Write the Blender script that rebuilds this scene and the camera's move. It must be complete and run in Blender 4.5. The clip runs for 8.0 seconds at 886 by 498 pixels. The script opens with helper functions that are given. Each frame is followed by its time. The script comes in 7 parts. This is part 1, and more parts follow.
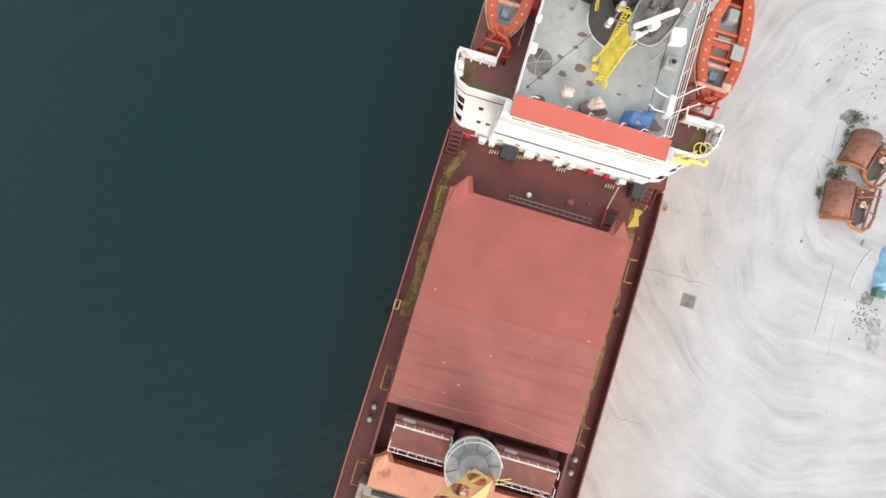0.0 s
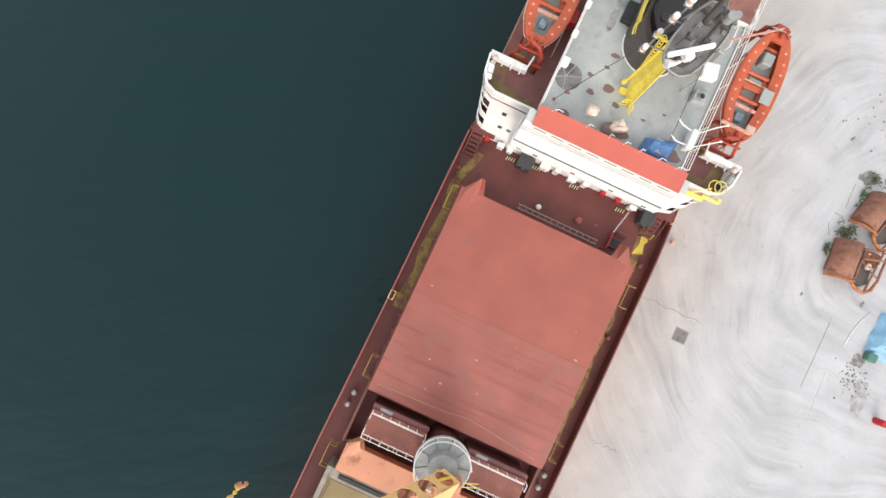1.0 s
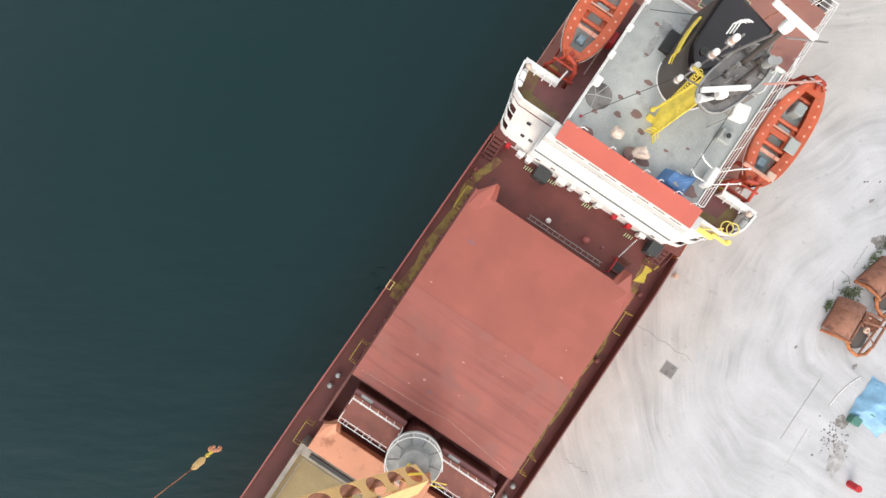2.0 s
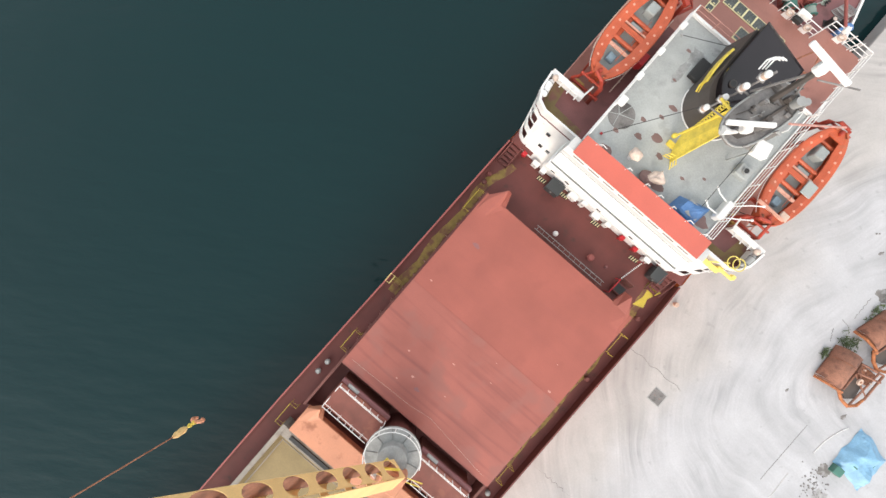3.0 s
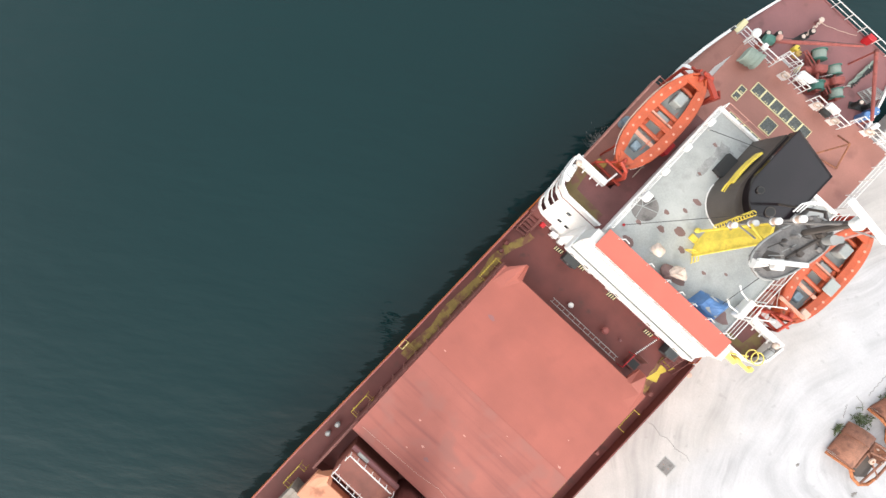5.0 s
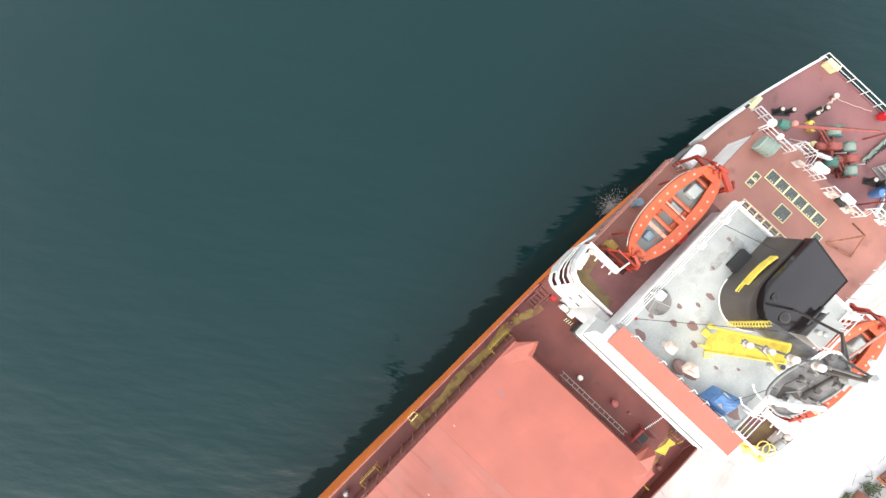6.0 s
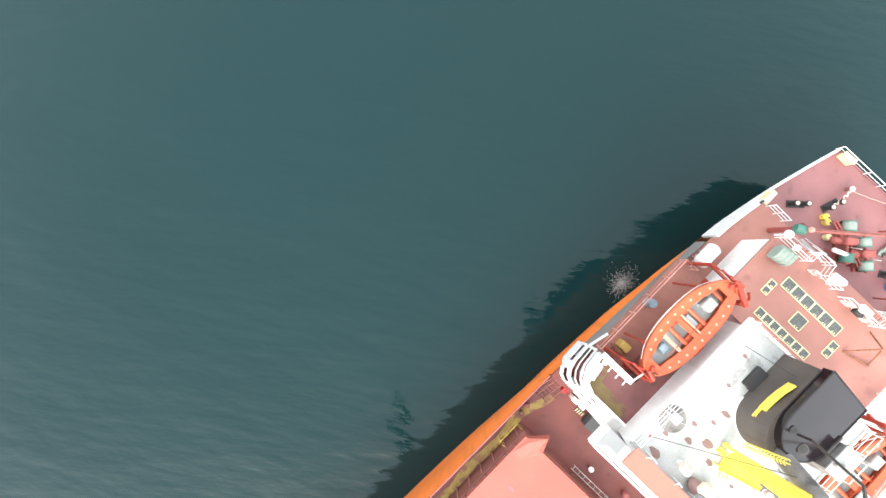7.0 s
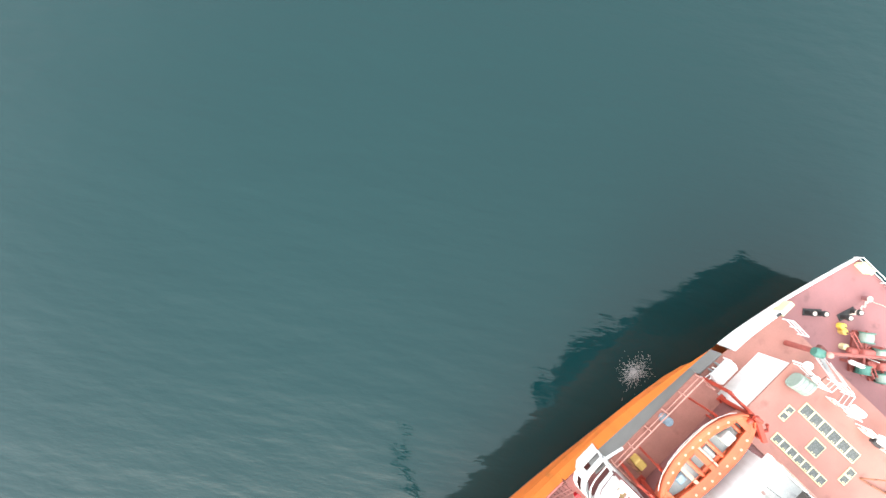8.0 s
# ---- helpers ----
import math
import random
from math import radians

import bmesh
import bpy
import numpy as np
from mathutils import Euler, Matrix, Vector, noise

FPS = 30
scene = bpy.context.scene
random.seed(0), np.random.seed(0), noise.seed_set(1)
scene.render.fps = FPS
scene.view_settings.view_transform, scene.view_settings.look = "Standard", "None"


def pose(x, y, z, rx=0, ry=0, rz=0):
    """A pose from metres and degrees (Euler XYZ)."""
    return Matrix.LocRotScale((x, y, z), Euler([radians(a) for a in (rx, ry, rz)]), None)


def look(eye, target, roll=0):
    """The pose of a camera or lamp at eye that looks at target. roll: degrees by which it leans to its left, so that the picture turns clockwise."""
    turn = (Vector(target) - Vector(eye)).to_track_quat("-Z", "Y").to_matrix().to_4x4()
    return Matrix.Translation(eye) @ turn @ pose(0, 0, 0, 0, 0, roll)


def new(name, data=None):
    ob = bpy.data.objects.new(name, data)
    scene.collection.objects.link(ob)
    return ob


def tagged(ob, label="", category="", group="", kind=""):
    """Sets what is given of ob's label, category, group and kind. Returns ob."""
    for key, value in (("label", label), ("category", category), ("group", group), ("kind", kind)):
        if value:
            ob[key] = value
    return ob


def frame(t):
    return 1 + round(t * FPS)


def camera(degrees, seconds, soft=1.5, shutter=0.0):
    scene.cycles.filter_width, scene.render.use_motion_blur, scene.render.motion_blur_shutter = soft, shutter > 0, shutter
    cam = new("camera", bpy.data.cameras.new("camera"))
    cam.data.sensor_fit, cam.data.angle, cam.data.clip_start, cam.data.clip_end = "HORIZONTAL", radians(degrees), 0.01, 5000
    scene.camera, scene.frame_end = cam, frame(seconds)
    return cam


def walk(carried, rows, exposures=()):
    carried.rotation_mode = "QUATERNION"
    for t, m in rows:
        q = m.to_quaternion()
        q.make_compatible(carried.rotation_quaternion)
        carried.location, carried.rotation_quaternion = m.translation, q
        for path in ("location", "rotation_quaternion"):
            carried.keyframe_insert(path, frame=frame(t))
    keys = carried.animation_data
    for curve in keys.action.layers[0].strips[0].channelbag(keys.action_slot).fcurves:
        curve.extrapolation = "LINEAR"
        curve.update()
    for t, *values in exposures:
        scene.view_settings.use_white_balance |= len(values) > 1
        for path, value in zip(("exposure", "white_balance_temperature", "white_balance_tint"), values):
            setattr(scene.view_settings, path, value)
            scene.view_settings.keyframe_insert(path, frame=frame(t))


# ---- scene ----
# Ship's axes: x to port, y towards the stern, z up; the main deck is z = 0.
cam = camera(89.0, 8.0, soft=1.5)
ROWS = [
    (0, -6.32, 10.56, 33.37, 0.79, -1.06, 16.33),
    (0.5, -6.30, 10.53, 33.38, 0.71, -0.98, 19.99),
    (1, -6.30, 10.41, 33.43, 0.64, -0.92, 25.01),
    (1.5, -6.37, 10.38, 33.46, 0.46, -0.82, 29.31),
    (3, -6.53, 10.31, 33.39, 0.12, -0.37, 40.80),
    (3.5, -6.94, 10.51, 33.34, 0.15, -0.33, 41.76),
    (4, -7.69, 11.07, 33.33, 0.26, -0.19, 42.42),
    (4.5, -8.89, 12.01, 33.34, 0.33, -0.08, 42.74),
    (6, -14.45, 16.84, 33.35, 0.02, 0.44, 43.51),
    (6.5, -16.99, 19.01, 33.27, 0.01, 0.56, 43.69),
    (7, -19.37, 21.15, 33.12, 0.02, 0.72, 43.73),
    (7.5, -22.18, 23.62, 33.01, -0.18, 0.89, 43.83),
    (8, -25.43, 26.05, 32.98, -0.46, 0.85, 44.10),
]
walk(cam, [(t, pose(*r)) for t, *r in ROWS], exposures=[(0.0, 0.64), (3.0, 0.74), (4.5, 0.93), (5.8, 1.32), (6.5, 1.68), (7.0, 1.94), (7.5, 2.14), (8.0, 2.36)])

WATER_Z = -5.2
QUAY_Z = -3.55

# ---------------------------------------------------------------- light
world = bpy.data.worlds.new("overcast_sky")
scene.world = world
world.use_nodes = True
wn, wl = world.node_tree.nodes, world.node_tree.links
wn.clear()
sky = wn.new("ShaderNodeTexSky")
sky.sky_type = "NISHITA"
sky.sun_disc = False
sky.sun_elevation, sky.sun_rotation = radians(31), radians(155)
sky.air_density, sky.dust_density, sky.ozone_density = 1.0, 6.0, 1.0
grey = wn.new("ShaderNodeHueSaturation")
grey.inputs["Saturation"].default_value = 0.75
bg = wn.new("ShaderNodeBackground")
bg.inputs["Strength"].default_value = 0.15
wout = wn.new("ShaderNodeOutputWorld")
wl.new(sky.outputs[0], grey.inputs["Color"])
cloud = wn.new("ShaderNodeMix")
cloud.data_type = "RGBA"
cloud.inputs[0].default_value = 0.55
cloud.inputs[7].default_value = (6.75, 7.0, 6.95, 1)
wl.new(grey.outputs[0], cloud.inputs[6])
wl.new(cloud.outputs[2], bg.inputs["Color"])
wl.new(bg.outputs[0], wout.inputs["Surface"])

sun = new("sun", bpy.data.lights.new("sun", "SUN"))
sun.data.energy, sun.data.angle, sun.data.color = 0.6, radians(30), (1.0, 0.92, 0.84)
sun.matrix_world = look((24, -52, 34), (0, 0, 0))
scene.view_settings.exposure = 0.0

# ---------------------------------------------------------------- materials


def mat(name, base, rough=0.6, metal=0.0, vary=0.12, scale=0.6, grain=14.0, bump=0.15, stain=None, stain_at=0.62, stain_scale=0.9,
        streak=None, per_object=0.0, spec=0.5, world_space=False):
    """A node material: base colour that varies at two scales, an optional stain colour in patches, gloss variation and fine relief."""
    m = bpy.data.materials.new(name)
    m.use_nodes = True
    n, l = m.node_tree.nodes, m.node_tree.links
    p = n["Principled BSDF"]
    p.inputs["Metallic"].default_value = metal
    p.inputs["Specular IOR Level"].default_value = spec
    where = n.new("ShaderNodeNewGeometry").outputs["Position"] if world_space else n.new("ShaderNodeTexCoord").outputs["Object"]

    def tex(s, detail=4.0, stretch=None):
        t = n.new("ShaderNodeTexNoise")
        t.inputs["Scale"].default_value, t.inputs["Detail"].default_value = s, detail
        if stretch:
            mp = n.new("ShaderNodeMapping")
            mp.inputs["Scale"].default_value = stretch
            l.new(where, mp.inputs["Vector"])
            l.new(mp.outputs[0], t.inputs["Vector"])
        else:
            l.new(where, t.inputs["Vector"])
        return t.outputs["Fac"]

    def mapr(src, a, b, lo, hi):
        r = n.new("ShaderNodeMapRange")
        for k, v in zip(("From Min", "From Max", "To Min", "To Max"), (a, b, lo, hi)):
            r.inputs[k].default_value = v
        l.new(src, r.inputs["Value"])
        return r.outputs[0]

    def mix(fac, a, b, how="MIX"):
        x = n.new("ShaderNodeMix")
        x.data_type, x.blend_type = "RGBA", how
        for sock, v in ((x.inputs[0], fac), (x.inputs[6], a), (x.inputs[7], b)):
            if isinstance(v, (int, float)):
                sock.default_value = v
            elif isinstance(v, tuple):
                sock.default_value = (*v, 1.0)[:4]
            else:
                l.new(v, sock)
        return x.outputs[2]

    def value(src):
        c = n.new("ShaderNodeCombineColor")
        for k in range(3):
            l.new(src, c.inputs[k])
        return c.outputs[0]

    big, fine = tex(scale, 5.0), tex(grain, 6.0)
    col = mix(1.0, base, value(mapr(big, 0.3, 0.7, 1 - vary, 1 + vary)), "MULTIPLY")
    col = mix(1.0, col, value(mapr(fine, 0.3, 0.7, 1 - vary * 0.6, 1 + vary * 0.6)), "MULTIPLY")
    if per_object:
        oi = n.new("ShaderNodeObjectInfo")
        col = mix(1.0, col, value(mapr(oi.outputs["Random"], 0, 1, 1 - per_object, 1 + per_object)), "MULTIPLY")
    if streak:
        colour, stretch, amount = streak
        col = mix(mapr(tex(1.0, 2.5, stretch), 0.5, 0.75, 0.0, amount), col, colour)
    if stain:
        col = mix(mapr(tex(stain_scale, 7.0), stain_at, stain_at + 0.12, 0.0, 0.85), col, stain)
    l.new(col, p.inputs["Base Color"])
    l.new(mapr(fine, 0.3, 0.7, max(0.03, rough - 0.12), min(1.0, rough + 0.12)), p.inputs["Roughness"])
    if bump:
        b = n.new("ShaderNodeBump")
        b.inputs["Strength"].default_value, b.inputs["Distance"].default_value = bump, 0.02
        l.new(fine, b.inputs["Height"])
        l.new(b.outputs[0], p.inputs["Normal"])
    return m


RUST = (0.16, 0.055, 0.025)
M_HULL = mat("orange_hull_paint", (0.82, 0.205, 0.040), 0.45, vary=0.10, scale=0.25, stain=(0.30, 0.10, 0.03), stain_at=0.66, streak=((0.42, 0.14, 0.03), (1.2, 1.2, 0.12), 0.5))
M_BOOT = mat("antifouling_paint", (0.25, 0.085, 0.055), 0.6, stain=(0.07, 0.05, 0.035), stain_at=0.55)
M_DECK = mat("red_oxide_deck_paint", (0.150, 0.040, 0.033), 0.6, vary=0.18, scale=0.5, stain=(0.09, 0.035, 0.028), stain_at=0.6)
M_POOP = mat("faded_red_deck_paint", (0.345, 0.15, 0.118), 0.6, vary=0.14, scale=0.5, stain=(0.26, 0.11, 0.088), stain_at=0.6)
M_WINGDECK = mat("dark_red_brown_deck_paint", (0.185, 0.070, 0.066), 0.6, vary=0.2, scale=0.7, stain=(0.12, 0.05, 0.045), stain_at=0.58)
M_MOOR = mat("mauve_red_deck_paint", (0.25, 0.105, 0.105), 0.6, vary=0.14, scale=0.4, stain=(0.16, 0.07, 0.065), stain_at=0.6)
M_HATCH = mat("hatch_cover_paint", (0.325, 0.090, 0.066), 0.55, vary=0.11, scale=0.35, bump=0.08, stain=(0.29, 0.080, 0.060), stain_at=0.6, stain_scale=0.5, streak=((0.27, 0.075, 0.065), (0.22, 2.6, 1.0), 0.2))
M_HATCH2 = mat("worn_hatch_cover_paint", (0.325, 0.098, 0.075), 0.6, vary=0.12, scale=0.4, bump=0.1, stain=(0.29, 0.105, 0.085), stain_at=0.52, stain_scale=0.5, streak=((0.20, 0.060, 0.052), (0.13, 2.3, 1.0), 0.65))
M_COAM = mat("hatch_coaming_paint", (0.16, 0.055, 0.045), 0.65, vary=0.15, stain=(0.08, 0.04, 0.03))
M_BULW = mat("bulwark_red_paint", (0.30, 0.085, 0.075), 0.55, vary=0.12, stain=(0.16, 0.05, 0.04))
M_YELDECK = mat("yellow_walkway_paint", (0.28, 0.19, 0.05), 0.7, vary=0.2, scale=1.5, stain=(0.17, 0.065, 0.045), stain_at=0.46, stain_scale=1.6)
M_WHITE = mat("white_ship_paint", (0.79, 0.78, 0.765), 0.5, vary=0.06, scale=1.2, bump=0.05, stain=(0.55, 0.43, 0.36), stain_at=0.68, stain_scale=1.7, streak=((0.60, 0.55, 0.51), (2.2, 2.2, 0.3), 0.45))
M_RED = mat("red_visor_paint", (0.55, 0.125, 0.09), 0.5, vary=0.06)
M_SIGNAL = mat("signal_red_paint", (0.46, 0.015, 0.022), 0.4, vary=0.08)
M_GREY = mat("grey_deck_paint", (0.38, 0.395, 0.388), 0.6, vary=0.18, scale=0.45, stain=(0.30, 0.305, 0.30), stain_at=0.58, stain_scale=0.9, streak=((0.50, 0.515, 0.505), (0.5, 0.45, 1.0), 0.75))
# grey that holds the side screens' shade in its colour; slit windows share it
M_SHADE = mat("shade_grey_paint", (0.23, 0.215, 0.205), 0.6, vary=0.1)
M_PINKRAIL = mat("faded_pink_red_paint", (0.55, 0.27, 0.22), 0.6, vary=0.2, scale=2.0)
M_PATCH = mat("primer_patch_paint", (0.21, 0.13, 0.12), 0.7, vary=0.15)
M_BOAT = mat("lifeboat_orange_grp", (0.48, 0.092, 0.036), 0.45, vary=0.14, scale=1.2, bump=0.04, stain=(0.40, 0.12, 0.06), stain_at=0.62)
M_DAVIT = mat("davit_red_paint", (0.36, 0.045, 0.025), 0.5, vary=0.15)
M_WHOUSE = mat("winch_house_red_paint", (0.20, 0.062, 0.045), 0.6, vary=0.2, scale=0.8, stain=(0.27, 0.10, 0.06), stain_at=0.58, stain_scale=1.2)
M_GRAB = mat("brown_rusty_grab_steel", (0.29, 0.135, 0.09), 0.8, vary=0.35, scale=1.4, stain=(0.15, 0.07, 0.05), stain_at=0.54, stain_scale=1.3)
M_RING = mat("pale_grey_grating", (0.31, 0.31, 0.30), 0.7, vary=0.2, scale=1.5)
M_CRANE = mat("crane_orange_paint", (0.55, 0.235, 0.135), 0.55, vary=0.10, stain=(0.30, 0.10, 0.05), stain_at=0.57)
M_HOLD = mat("weathered_hold_steel", (0.27, 0.235, 0.20), 0.7, vary=0.2, stain=(0.16, 0.12, 0.095), stain_at=0.58)
M_JIB = mat("crane_jib_paint", (0.84, 0.56, 0.24), 0.5, vary=0.10, stain=(0.40, 0.16, 0.06), stain_at=0.66)
M_YELLOW = mat("safety_yellow_paint", (0.80, 0.62, 0.09), 0.55, vary=0.16, scale=2.0, stain=(0.60, 0.44, 0.08), stain_at=0.6, stain_scale=2.0)
M_CREAM = mat("faded_yellow_paint", (0.70, 0.58, 0.22), 0.55, vary=0.1)
M_CANVAS = mat("pale_tan_canvas", (0.60, 0.48, 0.41), 0.85, vary=0.2, scale=2.0)
M_SKYL = mat("pale_cream_yellow_paint", (0.74, 0.66, 0.38), 0.6, vary=0.12)
M_OCHRE = mat("ochre_paint", (0.55, 0.36, 0.10), 0.6, vary=0.2)
M_OCHRE2 = mat("dull_yellow_paint", (0.60, 0.45, 0.06), 0.6, vary=0.2)
M_PALEYEL = mat("pale_yellow_paint", (0.78, 0.64, 0.16), 0.5, vary=0.12)
M_PANE = mat("dusty_dark_deck_glass", (0.085, 0.092, 0.085), 0.25, vary=0.25)
M_STEEL = mat("galvanised_steel", (0.36, 0.36, 0.35), 0.5, metal=0.3, vary=0.15)
M_DARK = mat("black_funnel_paint", (0.012, 0.008, 0.010), 0.14, vary=0.25, bump=0.0)
M_SOOT = mat("sooty_brown_black_paint", (0.078, 0.065, 0.058), 0.6, vary=0.25, stain=(0.10, 0.075, 0.06), stain_at=0.6)
M_MASTGREY = mat("sooty_grey_paint", (0.20, 0.188, 0.182), 0.6, vary=0.3, scale=1.0, stain=(0.07, 0.062, 0.06), stain_at=0.52)
M_RUST = mat("rusty_steel", (0.28, 0.115, 0.065), 0.85, vary=0.3, scale=2.0, stain=(0.13, 0.055, 0.035), stain_at=0.52, stain_scale=3.0)
M_BLACK = mat("black_rubber", (0.03, 0.03, 0.03), 0.7, vary=0.2)
M_BLUE = mat("blue_tarpaulin", (0.09, 0.20, 0.42), 0.5, vary=0.12, scale=2.0)
M_PALEBLUE = mat("faded_blue_tarpaulin", (0.22, 0.42, 0.60), 0.5, vary=0.15, scale=2.0)
M_GREYBLUE = mat("weathered_grey_blue_paint", (0.20, 0.27, 0.32), 0.6, vary=0.25, scale=3.0)
M_WINCH = mat("faded_winch_red_paint", (0.33, 0.085, 0.07), 0.6, vary=0.25, scale=2.0, stain=(0.18, 0.06, 0.045), stain_at=0.58, stain_scale=2.0)
M_GREEN = mat("green_winch_paint", (0.065, 0.19, 0.15), 0.5, vary=0.15)
M_ROPE = mat("pale_green_mooring_rope", (0.30, 0.36, 0.31), 0.9, vary=0.2, grain=30, bump=0.5)
M_TAN = mat("tan_canvas", (0.55, 0.40, 0.32), 0.85, vary=0.15)
M_KHAKI = mat("khaki_primer_paint", (0.19, 0.135, 0.055), 0.75, vary=0.2, stain=(0.17, 0.070, 0.060), stain_at=0.49, stain_scale=1.1)
M_SAND = mat("khaki_tank_top", (0.27, 0.20, 0.10), 0.85, vary=0.15)
M_GREYTARP = mat("grey_canvas", (0.33, 0.35, 0.34), 0.8, vary=0.15)
M_LEAF = mat("weed_leaf", (0.09, 0.12, 0.05), 0.7, vary=0.3, per_object=0.2)
M_GLASS = bpy.data.materials.new("window_glass")
M_GLASS.use_nodes = True
_g = M_GLASS.node_tree.nodes["Principled BSDF"]
_g.inputs["Base Color"].default_value, _g.inputs["Roughness"].default_value = (0.03, 0.04, 0.045, 1), 0.06


def water_material():
    m = bpy.data.materials.new("harbour_water")
    m.use_nodes = True
    n, l = m.node_tree.nodes, m.node_tree.links
    p = n["Principled BSDF"]
    tc = n.new("ShaderNodeTexCoord")
    # short wind ripples and a longer swell, their crests lying across the wind; slow patches of colour
    turned = n.new("ShaderNodeMapping")
    turned.vector_type = "TEXTURE"
    turned.inputs["Rotation"].default_value = (0, 0, radians(34))
    turned.inputs["Scale"].default_value = (2.8, 1.0, 1.0)
    l.new(tc.outputs["Object"], turned.inputs["Vector"])
    a, b, c = (n.new("ShaderNodeTexNoise") for _ in range(3))
    for t, s, d, src in ((a, 0.8, 4.0, turned.outputs[0]), (b, 0.17, 3.0, turned.outputs[0]), (c, 0.02, 2.0, tc.outputs["Object"])):
        t.inputs["Scale"].default_value, t.inputs["Detail"].default_value = s, d
        l.new(src, t.inputs["Vector"])
    ramp = n.new("ShaderNodeMix")
    ramp.data_type = "RGBA"
    ramp.inputs[6].default_value, ramp.inputs[7].default_value = (0.0010, 0.0165, 0.0185, 1), (0.0018, 0.0220, 0.0245, 1)
    l.new(c.outputs["Fac"], ramp.inputs[0])
    l.new(ramp.outputs[2], p.inputs["Base Color"])
    p.inputs["Roughness"].default_value = 0.07
    p.inputs["IOR"].default_value = 1.33
    add = n.new("ShaderNodeMath")
    add.operation = "MULTIPLY_ADD"
    add.inputs[1].default_value = 3.6
    l.new(b.outputs["Fac"], add.inputs[0])
    l.new(a.outputs["Fac"], add.inputs[2])
    bump = n.new("ShaderNodeBump")
    bump.inputs["Strength"].default_value, bump.inputs["Distance"].default_value = 0.28, 0.3
    l.new(add.outputs[0], bump.inputs["Height"])
    l.new(bump.outputs[0], p.inputs["Normal"])
    return m


def quay_material(name, base, swirl, amount):
    """Pale worn ground: cloudy dust, curved wheel marks and fine grit."""
    m = mat(name, base, 0.85, vary=0.09, scale=0.35, grain=7.0, bump=0.25, stain=tuple(c * 0.72 for c in base), stain_at=0.66, stain_scale=1.3, world_space=True)
    n, l = m.node_tree.nodes, m.node_tree.links
    p = n["Principled BSDF"]
    old = p.inputs["Base Color"].links[0].from_socket
    spot = n.new("ShaderNodeNewGeometry").outputs["Position"]
    mp = n.new("ShaderNodeMapping")
    mp.inputs["Location"].default_value = (-34.5, -31.0, 3.55)
    l.new(spot, mp.inputs["Vector"])
    warp = n.new("ShaderNodeTexNoise")
    warp.inputs["Scale"].default_value, warp.inputs["Detail"].default_value = 0.05, 3.0
    l.new(spot, warp.inputs["Vector"])
    addv = n.new("ShaderNodeVectorMath")
    addv.operation = "MULTIPLY_ADD"
    addv.inputs[1].default_value = (11.0, 11.0, 0.0)
    l.new(warp.outputs["Color"], addv.inputs[0])
    l.new(mp.outputs[0], addv.inputs[2])
    # wheel marks run in wide arcs round the place where the grabs lie
    cut = n.new("ShaderNodeSeparateXYZ")
    l.new(addv.outputs[0], cut.inputs[0])
    rad = n.new("ShaderNodeVectorMath")
    rad.operation = "LENGTH"
    l.new(addv.outputs[0], rad.inputs[0])
    back = n.new("ShaderNodeMath")
    back.operation = "MULTIPLY"
    back.inputs[1].default_value = -1.0
    l.new(cut.outputs["X"], back.inputs[0])
    ang = n.new("ShaderNodeMath")
    ang.operation = "ARCTAN2"
    l.new(cut.outputs["Y"], ang.inputs[0])
    l.new(back.outputs[0], ang.inputs[1])
    st = n.new("ShaderNodeCombineXYZ")
    l.new(rad.outputs["Value"], st.inputs[0])
    l.new(ang.outputs[0], st.inputs[1])
    w = n.new("ShaderNodeTexNoise")
    w.inputs["Scale"].default_value, w.inputs["Detail"].default_value, w.inputs["Roughness"].default_value = 1.0, 8.0, 0.66
    l.new(st.outputs[0], w.inputs["Vector"])
    wr = n.new("ShaderNodeMapRange")
    wr.inputs["From Min"].default_value, wr.inputs["From Max"].default_value = 0.4, 0.68
    l.new(w.outputs["Fac"], wr.inputs["Value"])
    blot = n.new("ShaderNodeTexNoise")
    blot.inputs["Scale"].default_value, blot.inputs["Detail"].default_value = 0.22, 6.0
    l.new(spot, blot.inputs["Vector"])
    r = n.new("ShaderNodeMapRange")
    for k, v in zip(("From Min", "From Max", "To Min", "To Max"), (0.35, 0.7, 0.0, amount)):
        r.inputs[k].default_value = v
    l.new(blot.outputs["Fac"], r.inputs["Value"])
    mul = n.new("ShaderNodeMath")
    mul.operation = "MULTIPLY"
    l.new(wr.outputs[0], mul.inputs[0])
    l.new(r.outputs[0], mul.inputs[1])
    x = n.new("ShaderNodeMix")
    x.data_type = "RGBA"
    x.inputs[7].default_value = (*swirl, 1)
    l.new(mul.outputs[0], x.inputs[0])
    l.new(old, x.inputs[6])
    # warm bare concrete by the water turns into pale dust inland, along an uneven line
    geo = n.new("ShaderNodeNewGeometry")
    sep = n.new("ShaderNodeSeparateXYZ")
    l.new(geo.outputs["Position"], sep.inputs[0])
    edge = n.new("ShaderNodeTexNoise")
    edge.inputs["Scale"].default_value, edge.inputs["Detail"].default_value = 0.12, 6.0
    l.new(geo.outputs["Position"], edge.inputs["Vector"])
    far = n.new("ShaderNodeMath")
    far.operation = "MULTIPLY_ADD"
    far.inputs[1].default_value = 14.0
    l.new(edge.outputs["Fac"], far.inputs[0])
    l.new(sep.outputs["X"], far.inputs[2])
    inland = n.new("ShaderNodeMapRange")
    inland.interpolation_type = "SMOOTHSTEP"
    for k, v in zip(("From Min", "From Max"), (20.0, 26.5)):
        inland.inputs[k].default_value = v
